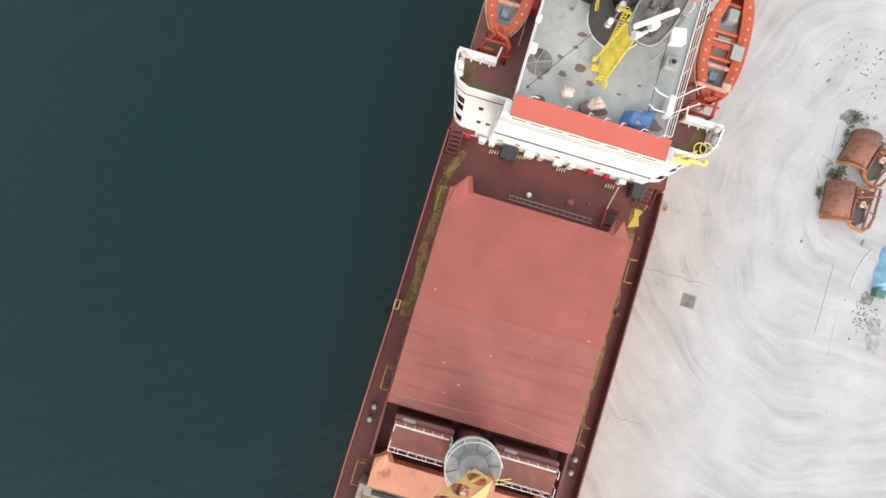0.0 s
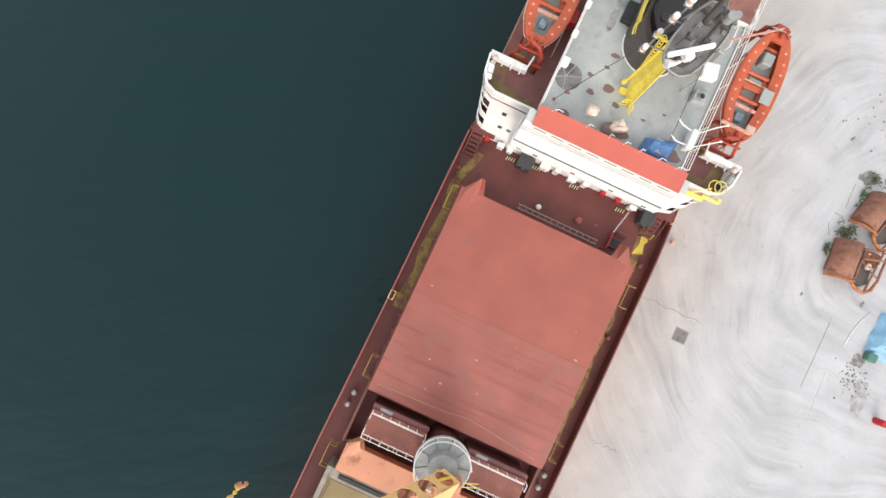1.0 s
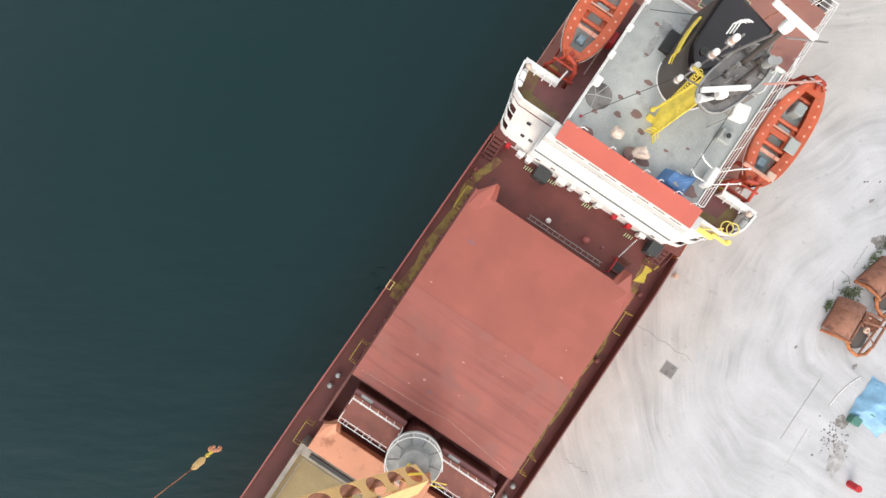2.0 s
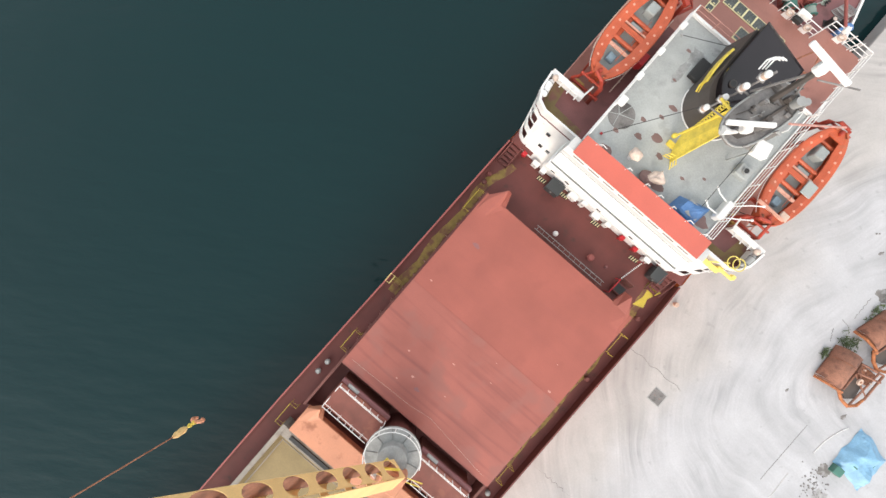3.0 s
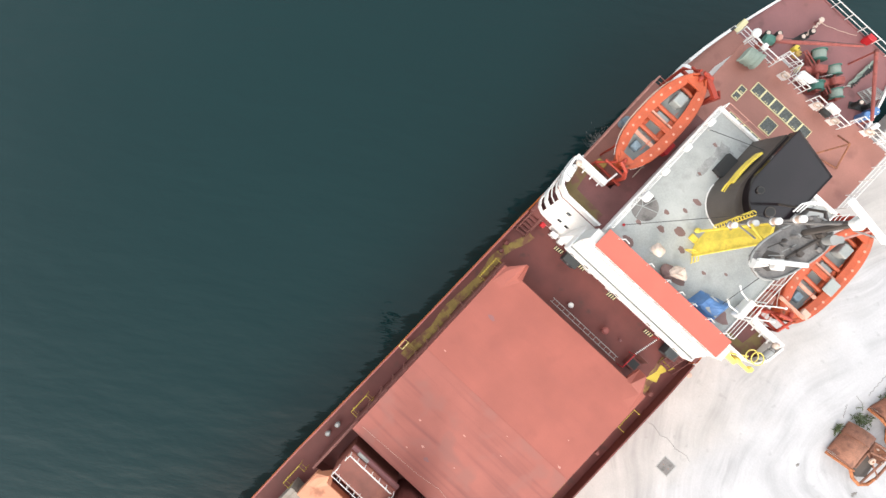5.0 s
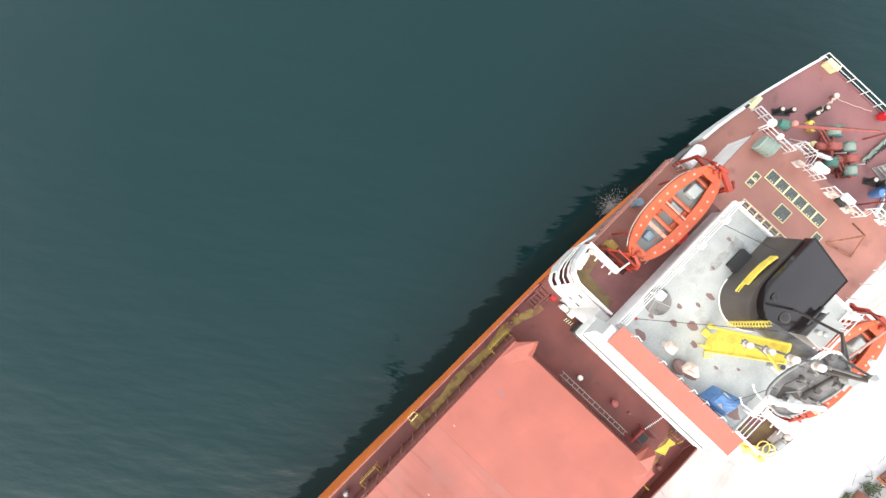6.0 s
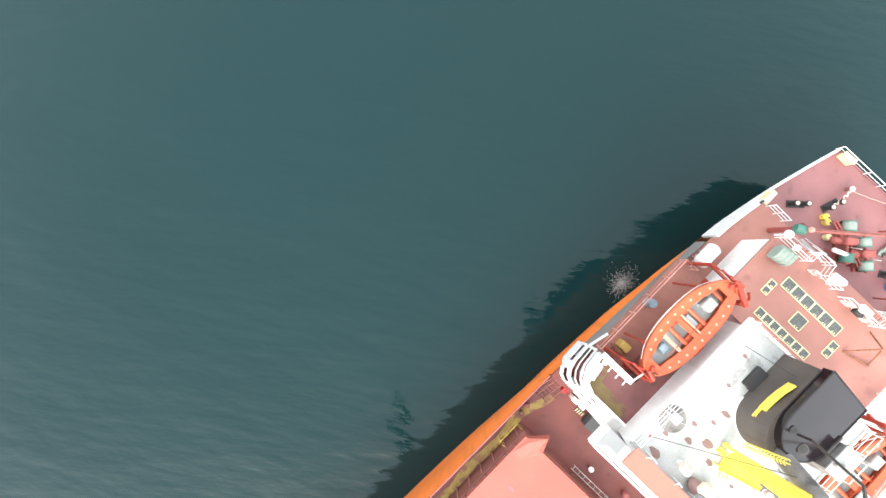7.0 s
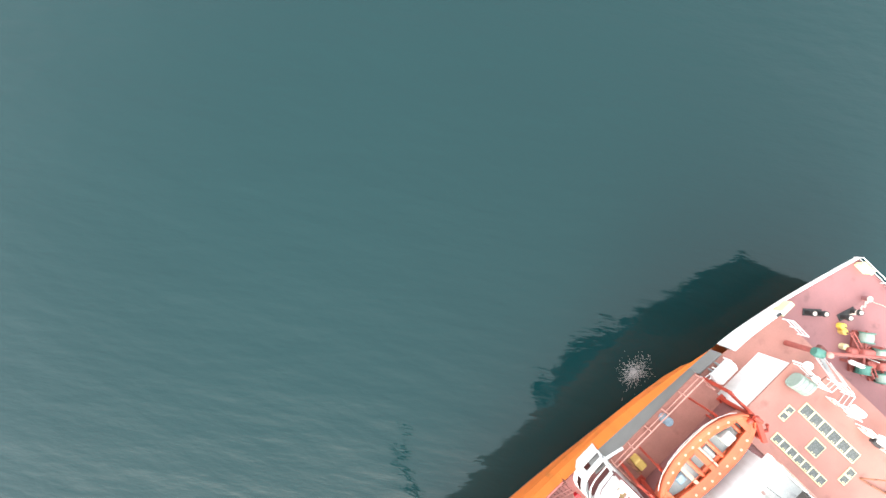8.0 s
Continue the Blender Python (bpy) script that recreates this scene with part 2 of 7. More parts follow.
    l.new(far.outputs[0], inland.inputs["Value"])
    tint = n.new("ShaderNodeMix")
    tint.data_type = "RGBA"
    tint.inputs[6].default_value, tint.inputs[7].default_value = (0.93, 0.885, 0.845, 1), (1.0, 0.99, 1.0, 1)
    l.new(inland.outputs[0], tint.inputs[0])
    whole = n.new("ShaderNodeMix")
    whole.data_type, whole.blend_type = "RGBA", "MULTIPLY"
    whole.inputs[0].default_value = 1.0
    l.new(x.outputs[2], whole.inputs[6])
    l.new(tint.outputs[2], whole.inputs[7])
    l.new(whole.outputs[2], p.inputs["Base Color"])
    return m


M_WATER = water_material()
M_APRON = quay_material("quay_apron_concrete", (0.495, 0.495, 0.503), (0.29, 0.29, 0.30), 0.95)
M_YARD = quay_material("dusty_yard_concrete", (0.495, 0.497, 0.508), (0.29, 0.29, 0.30), 0.95)

# ---------------------------------------------------------------- building helpers


class Geo:
    """Collects vertices and faces of one mesh."""

    def __init__(self):
        self.v, self.f, self.smooth, self.weld = [], [], False, False

    def ring_faces(self, a, b, n, closed=True):
        for i in range(n if closed else n - 1):
            j = (i + 1) % n
            self.f.append((a + i, a + j, b + j, b + i))

    def loft(self, rings, cap=True, closed=True):
        n, starts = len(rings[0]), []
        for r in rings:
            starts.append(len(self.v))
            self.v += [tuple(p) for p in r]
        for a, b in zip(starts, starts[1:]):
            self.ring_faces(a, b, n, closed)
        if cap:
            self.f.append(tuple(range(starts[0] + n - 1, starts[0] - 1, -1)))
            self.f.append(tuple(range(starts[-1], starts[-1] + n)))
        return self

    def box(self, x0, x1, y0, y1, z0, z1, c=0.02):
        c = min(c, (x1 - x0) / 3, (y1 - y0) / 3, (z1 - z0) / 3)

        def ring(i, z):
            return [(x0 + i, y0 + c, z), (x0 + c, y0 + i, z), (x1 - c, y0 + i, z), (x1 - i, y0 + c, z),
                    (x1 - i, y1 - c, z), (x1 - c, y1 - i, z), (x0 + c, y1 - i, z), (x0 + i, y1 - c, z)]

        return self.loft([ring(0, z0), ring(0, z1 - c), ring(c * 0.8, z1)])

    def prism(self, outline, z0, z1):
        return self.loft([[(x, y, z0) for x, y in outline], [(x, y, z1) for x, y in outline]])

    def tube(self, pts, r, n=6, closed=False):
        pts = [Vector(p) for p in pts]
        rings, m = [], len(pts)
        for i, p in enumerate(pts):
            a = pts[(i - 1) % m] if (i > 0 or closed) else p
            b = pts[(i + 1) % m] if (i < m - 1 or closed) else p
            d = (b - a).normalized() if (b - a).length > 1e-9 else Vector((0, 0, 1))
            u = d.orthogonal().normalized() if abs(d.z) > 0.9 else d.cross(Vector((0, 0, 1))).normalized()
            w = d.cross(u).normalized()
            rr = r[i] if isinstance(r, (list, tuple)) else r
            rings.append([p + (u * math.cos(2 * math.pi * k / n) + w * math.sin(2 * math.pi * k / n)) * rr for k in range(n)])
        if closed:
            rings.append(rings[0])
        return self.loft(rings, cap=not closed)

    def disc(self, x, y, z0, z1, r, n=20, c=0.0):
        def ring(q, z):
            return [(x + q * math.cos(2 * math.pi * k / n), y + q * math.sin(2 * math.pi * k / n), z) for k in range(n)]

        return self.loft([ring(r, z0), ring(r, z1 - c), ring(r - c, z1)] if c else [ring(r, z0), ring(r, z1)])

    def ball(self, x, y, z, rx, ry=None, rz=None, n=12, m=7):
        ry, rz = ry or rx, rz or rx
        rings = []
        for i in range(1, m):
            a = math.pi * i / m
            rings.append([(x + rx * math.sin(a) * math.cos(2 * math.pi * k / n), y + ry * math.sin(a) * math.sin(2 * math.pi * k / n), z - rz * math.cos(a))
                          for k in range(n)])
        self.smooth = True
        return self.loft(rings)

    def lumpy(self, amount, scale):
        self.v = [tuple(Vector(p) + noise.noise_vector(Vector(p) * scale) * amount) for p in self.v]
        self.smooth = False
        return self

    def moved(self, m):
        self.v = [tuple(m @ Vector(p)) for p in self.v]
        return self

    def mesh(self, name, material):
        me = bpy.data.meshes.new(name)
        me.from_pydata(self.v, [], self.f)
        bm = bmesh.new()
        bm.from_mesh(me)
        if self.weld:
            bmesh.ops.remove_doubles(bm, verts=bm.verts, dist=0.0005)
        bmesh.ops.recalc_face_normals(bm, faces=bm.faces)
        bm.to_mesh(me)
        bm.free()
        if self.smooth:
            for poly in me.polygons:
                poly.use_smooth = True
        me.materials.append(material)
        return me


def part(name, geo, material, parent, label=""):
    """One mesh under a thing or under a part; geo is a Geo or a shared mesh."""
    ob = new(name, geo if isinstance(geo, bpy.types.Mesh) else geo.mesh(name, material))
    ob.parent = parent
    return tagged(ob, label)


def thing(name, label, category, group="", at=(0, 0, 0), turn=0.0):
    ob = new(name)
    ob.empty_display_size = 0.2
    ob.location, ob.rotation_euler = at, (0, 0, radians(turn))
    return tagged(ob, label, category, group)


def single(name, geo, material, label, category, group="", kind=""):
    return tagged(new(name, geo.mesh(name, material)), label, category, group, kind)


def piece(name, mesh, parent, at, turn=0.0, scale=None):
    ob = new(name, mesh)
    ob.parent = parent
    ob.location, ob.rotation_euler = at, (0, 0, radians(turn))
    if scale:
        ob.scale = scale
    return ob


def railing(name, label, pts, height=1.0, step=1.4, r=0.03, bars=3, material=None, group="ship's rails"):
    """Posts and bars along a line on a deck."""
    material = material or M_WHITE
    top = thing(name, label, "railing", group)
    post = Geo().tube([(0, 0, 0), (0, 0, height)], r * 1.15, 6).mesh("post", material)
    for a, b in zip(pts, pts[1:]):
        a, b = Vector(a), Vector(b)
        k = max(1, round((b - a).length / step))
        for i in range(k + (1 if b == Vector(pts[-1]) else 0)):
            piece("post", post, top, a.lerp(b, i / k))
    for i in range(bars):
        z = height * (i + 1) / bars
        part("rail", Geo().tube([(p[0], p[1], p[2] + z) for p in pts], r if i == bars - 1 else r * 0.7, 6), material, top)
    return top


def interp(table, y):
    for (a, va), (b, vb) in zip(table, table[1:]):
        if y <= b:
            k = max(0.0, (y - a) / (b - a))
            return va + (vb - va) * k
    return table[-1][1]


# ---------------------------------------------------------------- water and quay
g = Geo()
xs = [-2600, -800, -250, -100, -60, -30, 0, 9.3, 30]
ys = [-2600, -800, -250, -100, -50, 0, 50, 100, 250, 800, 2600]
for y in ys:
    for x in xs:
        g.v.append((x, y, WATER_Z))
for j in range(len(ys) - 1):
    for i in range(len(xs) - 1):
        a = j * len(xs) + i
        g.f.append((a, a + 1, a + len(xs) + 1, a + len(xs)))
single("water", g, M_WATER, "calm dark teal harbour water beside the ship", "water", kind="structure")

g = Geo().box(16.19, 2600, -2600, 2600, -14, QUAY_Z, 0.001)
single("ground", g, M_YARD, "pale dusty concrete yard with curved wheel marks", "ground", kind="structure")

quay = thing("pavement", "pale concrete quay apron along the ship", "pavement")
tagged(quay, kind="structure")
part("quay_wall", Geo().box(9.3, 16.2, -2600, 2600, -14, QUAY_Z - 0.12, 0.03), M_APRON, quay)

# ---------------------------------------------------------------- the ship's hull and decks
DECK_B = [(-62, 0.3), (-58, 3.2), (-52, 6.0), (-44, 7.8), (-36, 8.38), (-5, 8.33), (6, 8.10), (17, 7.98), (21, 7.9), (27, 7.55), (30, 7.35), (34, 7.08), (36, 6.82), (38, 6.38), (40, 5.93), (42, 5.38), (44, 4.8), (45.3, 4.4)]
PORT_B = [(-62, 0.3), (-58, 3.2), (-52, 6.0), (-44, 7.8), (-36, 8.4), (17, 8.5), (21, 8.35), (27, 7.8), (30, 7.45), (34, 7.08), (36, 6.82), (38, 6.38), (40, 5.93), (42, 5.38), (44, 4.8), (45.3, 4.4)]
WATER_B = [(-62, 0.1), (-58, 1.0), (-50, 4.2), (-40, 7.2), (-32, 8.15), (-2, 7.75), (8, 7.35), (12, 7.1), (16, 6.75), (20, 6.32), (24, 5.8), (28, 5.25), (31, 4.75), (33, 3.9), (34, 3.0), (36, 1.9), (40, 1.1), (45.3, 0.5)]
TOP_Z = [(-62, 0.0), (19.4, 0.0), (19.8, 0.95), (45.3, 0.95)]


def deck_b(y, s=-1):
    """Half breadth of the deck; the port side (s = 1) stands out a little more."""
    return interp(PORT_B if s > 0 else DECK_B, y)


def strip(y0, y1, step=1.5):
    k = max(1, round((y1 - y0) / step))
    return [y0 + (y1 - y0) * i / k for i in range(k + 1)]


ship = thing("cargo_ship", "orange-hulled cargo ship moored along a concrete quay, red oxide decks", "ship")
HULL_Y = sorted(set(strip(-62, 19.4) + [19.4, 19.8] + strip(19.8, 45.3)))
rings, rings2 = [], []
for y in HULL_Y:
    bd, bw, zt = deck_b(y), interp(WATER_B, y), interp(TOP_Z, y)
    zs = interp([(-62, -0.5), (26, -0.5), (34, 0.7), (46, 0.75)], y)
    bm_ = bw + (bd - bw) * interp([(-62, 0.8), (26, 0.82), (31, 0.68), (35, 0.42), (46, 0.36)], y)
    side = [(bd, zt), (bd - interp([(-62, 0.0), (31, 0.0), (35, 0.22), (46, 0.22)], y), zs), (bm_, -1.9), (bw + (bm_ - bw) * 0.54, -3.4), (bw + 0.03 * (bd - bw), -5.0)]
    more = deck_b(y, 1) - bd
    rings.append([(-x, y, z) for x, z in side] + [(x + more * (1 if z > -1 else 0.5), y, z) for x, z in reversed(side)])
    low = [(bw + 0.03 * (bd - bw), -5.0), (bw, WATER_Z), (bw * 0.85, -8.5)]
    rings2.append([(-x, y, z) for x, z in low] + [(x, y, z) for x, z in reversed(low)])
hull = Geo().loft(rings, cap=True, closed=False)
hull.smooth = False
part("hull", hull, M_HULL, ship, "bright orange topsides")
part("boot_topping", Geo().loft(rings2, cap=True, closed=False), M_BOOT, ship, "dark red antifouling paint")


def deck_sheet(y0, y1, z, inset=0.02, thick=0.08):
    ys_ = strip(y0, y1)
    out = [(-deck_b(y) + inset, y) for y in ys_] + [(deck_b(y, 1) - inset, y) for y in reversed(ys_)]
    return Geo().prism(out, z - thick, z)


part("main_deck", deck_sheet(-61, 21.0, 0.0), M_DECK, ship, "dark red oxide steel deck")
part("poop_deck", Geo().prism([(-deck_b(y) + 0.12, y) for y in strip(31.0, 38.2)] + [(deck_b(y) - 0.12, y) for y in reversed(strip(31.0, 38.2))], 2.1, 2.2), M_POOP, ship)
part("mooring_deck", deck_sheet(37.9, 45.3, 0.9), M_MOOR, ship, "mauve-red mooring deck")


def wall_along(y0, y1, z0, z1, off, thick, both=1, z1b=None):
    """A thin upright plate along the ship's side; both = -1 starboard, 1 port."""
    ys_ = strip(y0, y1)
    rings_ = []
    for i, y in enumerate(ys_):
        b = deck_b(y, both) + off
        zt = z1 if z1b is None else z1 + (z1b - z1) * i / (len(ys_) - 1)
        zb = z0
        rings_.append([(both * b, y, zb), (both * b, y, zt), (both * (b - thick), y, zt), (both * (b - thick), y, zb)])
    return Geo().loft(rings_)


for s in (-1, 1):
    part("bulwark", wall_along(-60, 19.6, -0.02, 0.85, 0.0, 0.05, s), M_DECK, ship)
    part("bulwark_plating", wall_along(-60, 19.6, -0.3, 0.84, 0.014, 0.012, s), M_HULL, ship, "orange outer plating of the bulwark")
    part("bulwark_rail", wall_along(-60, 19.6, 0.85, 0.92, 0.03, 0.11, s), M_BULW if s < 0 else M_DECK, ship)
    part("stern_bulwark", wall_along(34.2, 38.4, 0.95, 2.75, 0.03, 0.2, s, 2.3), M_WHITE, ship, "white painted bulwark")
    part("stern_bulwark", wall_along(38.4, 45.3, 0.95, 1.2, 0.03, 0.16, s, 1.15), M_WHITE, ship, "white painted bulwark")
for s in (-1, 1):
    for y0, y1, z0, z1 in ((34.7, 36.0, 2.2, 2.55), (37.6, 38.3, 2.0, 2.35)):
        part("freeing_port", Geo().loft([[(s * (deck_b(y, s) + 0.006), y, z0), (s * (deck_b(y, s) + 0.006), y, z1), (s * (deck_b(y, s) - 0.186), y, z1), (s * (deck_b(y, s) - 0.186), y, z0)]
                                         for y in (y0, y1)]), M_BLACK, ship, "dark freeing port slot")
part("transom_plate", Geo().box(-4.45, 4.45, 45.22, 45.3, 0.9, 0.98), M_MOOR, ship)

# worn yellow walkway paint on the side decks
rnd = random.Random(5)
for s, y0, y1 in ((-1, 5.6, 18.6), (1, 1.5, 18.6)):
    out_a, out_b = [], []
    for y in strip(y0, y1, 0.5):
        w = (0.28 if s < 0 else 0.22) + 0.10 * rnd.random()
        mid = s * ((7.12 if s < 0 else 7.5) + 0.10 * math.sin(y * 1.3) - (0.3 * max(0, (y - 16.5)) if s < 0 else 0.05 * max(0, y - 11)))
        out_a.append((mid - w, y))
        out_b.append((mid + w, y))
    part("walkway_paint", Geo().prism(out_a + out_b[::-1], 0.001, 0.006), M_YELDECK, ship, "worn yellow walkway paint")
part("walkway_paint", Geo().prism([(6.9, 16.6), (7.7, 16.9), (7.5, 17.6), (8.0, 18.6), (7.0, 18.5), (7.15, 17.5)], 0.001, 0.007), M_OCHRE2, ship, "yellow painted deck marking")

# ---------------------------------------------------------------- hatches
M_STAY = mat("faded_coaming_stay_paint", (0.36, 0.17, 0.14), 0.6, vary=0.25, scale=2.0)
coam = thing("hatch_coaming", "dark red steel hatch coaming on the main deck", "hatch coaming")
for x0, x1, y0, y1 in ((-6.78, -6.58, -4.2, 15.6), (6.62, 6.82, -4.2, 15.6), (-6.58, 6.62, -0.25, -0.05), (-6.58, 6.62, 15.4, 15.6)):
    part("coaming_plate", Geo().box(x0, x1, y0, y1, 0, 1.55), M_COAM, coam)
stay_m = Geo().loft([[(0, -0.02, 0), (0.16, -0.02, 0), (0.05, -0.02, 1.4), (0, -0.02, 1.4)], [(0, 0.02, 0), (0.16, 0.02, 0), (0.05, 0.02, 1.4), (0, 0.02, 1.4)]]).mesh("coaming_stay", M_STAY)
for s in (-1, 1):
    for i in range(13):
        piece("coaming_stay", stay_m, coam, (6.82 if s > 0 else -6.78, 0.4 + i * 1.22, 0), 0 if s > 0 else 180)

hatch = thing("hatch_cover", "closed red-brown steel hatch cover with worn paint", "hatch cover")
part("panel", Geo().box(-6.62, 6.74, -0.05, 7.55, 1.5, 2.0, 0.012), M_HATCH2, hatch, "worn red-brown steel panel")
part("panel", Geo().box(-6.62, 6.74, 7.56, 15.5, 1.5, 1.99, 0.012), M_HATCH, hatch)
for s in (-1, 1):
    # raised corner lug: a sloping wedge
    g = Geo()
    base = [(s * 6.58, 13.6, 1.95), (s * 6.52, 15.4, 1.95), (s * 5.3, 16.6, 1.75), (s * 4.9, 15.3, 1.97), (s * 5.6, 13.7, 1.97)]
    tip = [(s * 6.35, 14.2, 2.0), (s * 6.25, 15.3, 2.15), (s * 5.6, 16.5, 2.45), (s * 5.35, 15.4, 2.05), (s * 5.75, 14.2, 2.0)]
    g.loft([[(x, y, z - 0.3) for x, y, z in base], base, tip])
    part("corner_lug", g, M_HATCH, hatch)
    cleat = Geo().box(-0.07, 0.07, -0.12, 0.12, 0, 0.16).mesh("cleat", M_COAM)
    for i in range(15):
        piece("cleat", cleat, hatch, (6.78 if s > 0 else -6.66, 0.5 + i * 1.0, 1.72))
part("weld_seam", Geo().tube([(-6.2, 0.55, 2.0), (-1.0, 0.75, 2.0), (0.6, 1.0, 2.0), (6.0, -0.02 + 0.35, 2.0)], 0.009, 5), M_TAN, hatch, "pale chalky line across the panel")
part("weld_seam", Geo().box(-6.58, 6.7, 7.54, 7.585, 1.7, 1.997, 0.005), M_HATCH, hatch)
rnd = random.Random(17)
for x, y, r in ((-3.6, 3.6, 0.09), (-2.2, 2.4, 0.12), (-1.4, 1.9, 0.2), (0.4, 2.8, 0.07), (-0.6, 4.9, 0.1), (2.2, 5.6, 0.06), (-5.6, 8.3, 0.1), (5.7, 7.8, 0.13), (1.6, 6.9, 0.05), (-3.0, 1.6, 0.07), (4.9, 9.6, 0.06), (-4.8, 12.2, 0.3)):
    out = [(x + r * (0.5 + rnd.random()) * math.cos(2 * math.pi * k / 9), y + 0.6 * r * (0.5 + rnd.random()) * math.sin(2 * math.pi * k / 9)) for k in range(9)]
    part("scuff", Geo().prism(out, 2.0, 2.006), M_MOOR if r > 0.15 else M_PINKRAIL, hatch, "pale scuff in the paint")

# ---------------------------------------------------------------- deckhouse
M_WALK = mat("pale_grey_walkway_paint", (0.55, 0.55, 0.54), 0.6, vary=0.06)
house = thing("deckhouse", "white-painted deckhouse with bridge wings and a grey roof deck", "deckhouse")


def front_block(x0, x1, y_bottom, y_top, z0, z1, y_back):
    return Geo().loft([[(x0, y_bottom, z0), (x1, y_bottom, z0), (x1, y_back, z0), (x0, y_back, z0)],
                       [(x0, y_top, z1), (x1, y_top, z1), (x1, y_back, z1), (x0, y_back, z1)]])


part("lower_wall", front_block(-6.7, 6.7, 19.85, 20.75, 0.0, 5.3, 23.1), M_WHITE, house, "white steel walls")
part("lower_wall", Geo().box(-5.4, 5.4, 23.1, 31.2, 0.0, 5.3), M_WINGDECK, house, "dark red wall below the boat deck")
part("centre_wall", Geo().box(-4.95, 5.0, 19.75, 20.8, 0.0, 5.25), M_WHITE, house)
# bridge front: bulwark, inclined panels and the window band below the visor, as one cross section along x
FRONT = [(18.62, 5.1), (18.62, 6.1), (18.72, 6.1), (18.76, 5.95), (19.32, 7.18), (19.36, 8.34), (20.1, 8.34), (20.1, 5.1)]
part("bridge_front", Geo().loft([[(x, y, z) for y, z in FRONT] for x in (-4.95, 5.0)]), M_WALK, house, "white bridge front")
part("bulwark_lip", Geo().box(-5.0, 5.05, 18.59, 18.70, 6.1, 6.14, 0.01), M_WHITE, house)
part("bulwark_plate", Geo().box(-5.0, 5.05, 18.58, 18.62, 5.1, 6.09, 0.005), M_WHITE, house)
for i in range(5):
    xa = -4.93 + i * 1.986
    part("front_panel", Geo().loft([[(x, 18.83, 6.08), (x, 19.28, 7.07), (x, 19.26, 7.10), (x, 18.81, 6.11)] for x in (xa + 0.03, xa + 1.955)]), M_WHITE, house)
for i in range(6):
    xa = -4.96 + i * 1.986
    part("panel_joint", Geo().loft([[(x, 18.80, 6.06), (x, 19.31, 7.16), (x, 19.30, 7.19), (x, 18.79, 6.09)] for x in (xa - 0.025, xa + 0.025)]), M_WALK, house)
for za, ya in ((6.1, 18.80), (7.06, 19.25)):
    part("panel_joint", Geo().box(-4.95, 5.0, ya - 0.02, ya + 0.015, za, za + 0.03, 0.005), M_RING, house)
slot = Geo().box(-0.16, 0.16, -0.015, 0.015, -0.09, 0.09, 0.02).mesh("porthole", M_GLASS)
for x, z in ((-3.3, 5.55), (-0.7, 5.5), (1.9, 5.6), (4.2, 5.5), (-4.4, 5.4)):
    piece("porthole", slot, house, (x, 18.577, z))
part("ledge", Geo().box(-5.0, 5.05, 18.54, 18.58, 5.28, 5.33, 0.005), M_WALK, house)
part("window_band", Geo().box(-4.96, 5.01, 19.33, 19.36, 7.2, 8.33, 0.005), M_WHITE, house)
part("corner_panel", Geo().box(-5.05, -4.97, 18.62, 20.1, 5.1, 6.1, 0.01), M_WHITE, house)
part("corner_panel", Geo().box(5.02, 5.1, 18.62, 20.1, 5.1, 6.1, 0.01), M_WHITE, house)
part("lower_wall", Geo().box(-5.4, 5.4, 31.2, 35.4, 2.2, 5.3), M_WHITE, house)
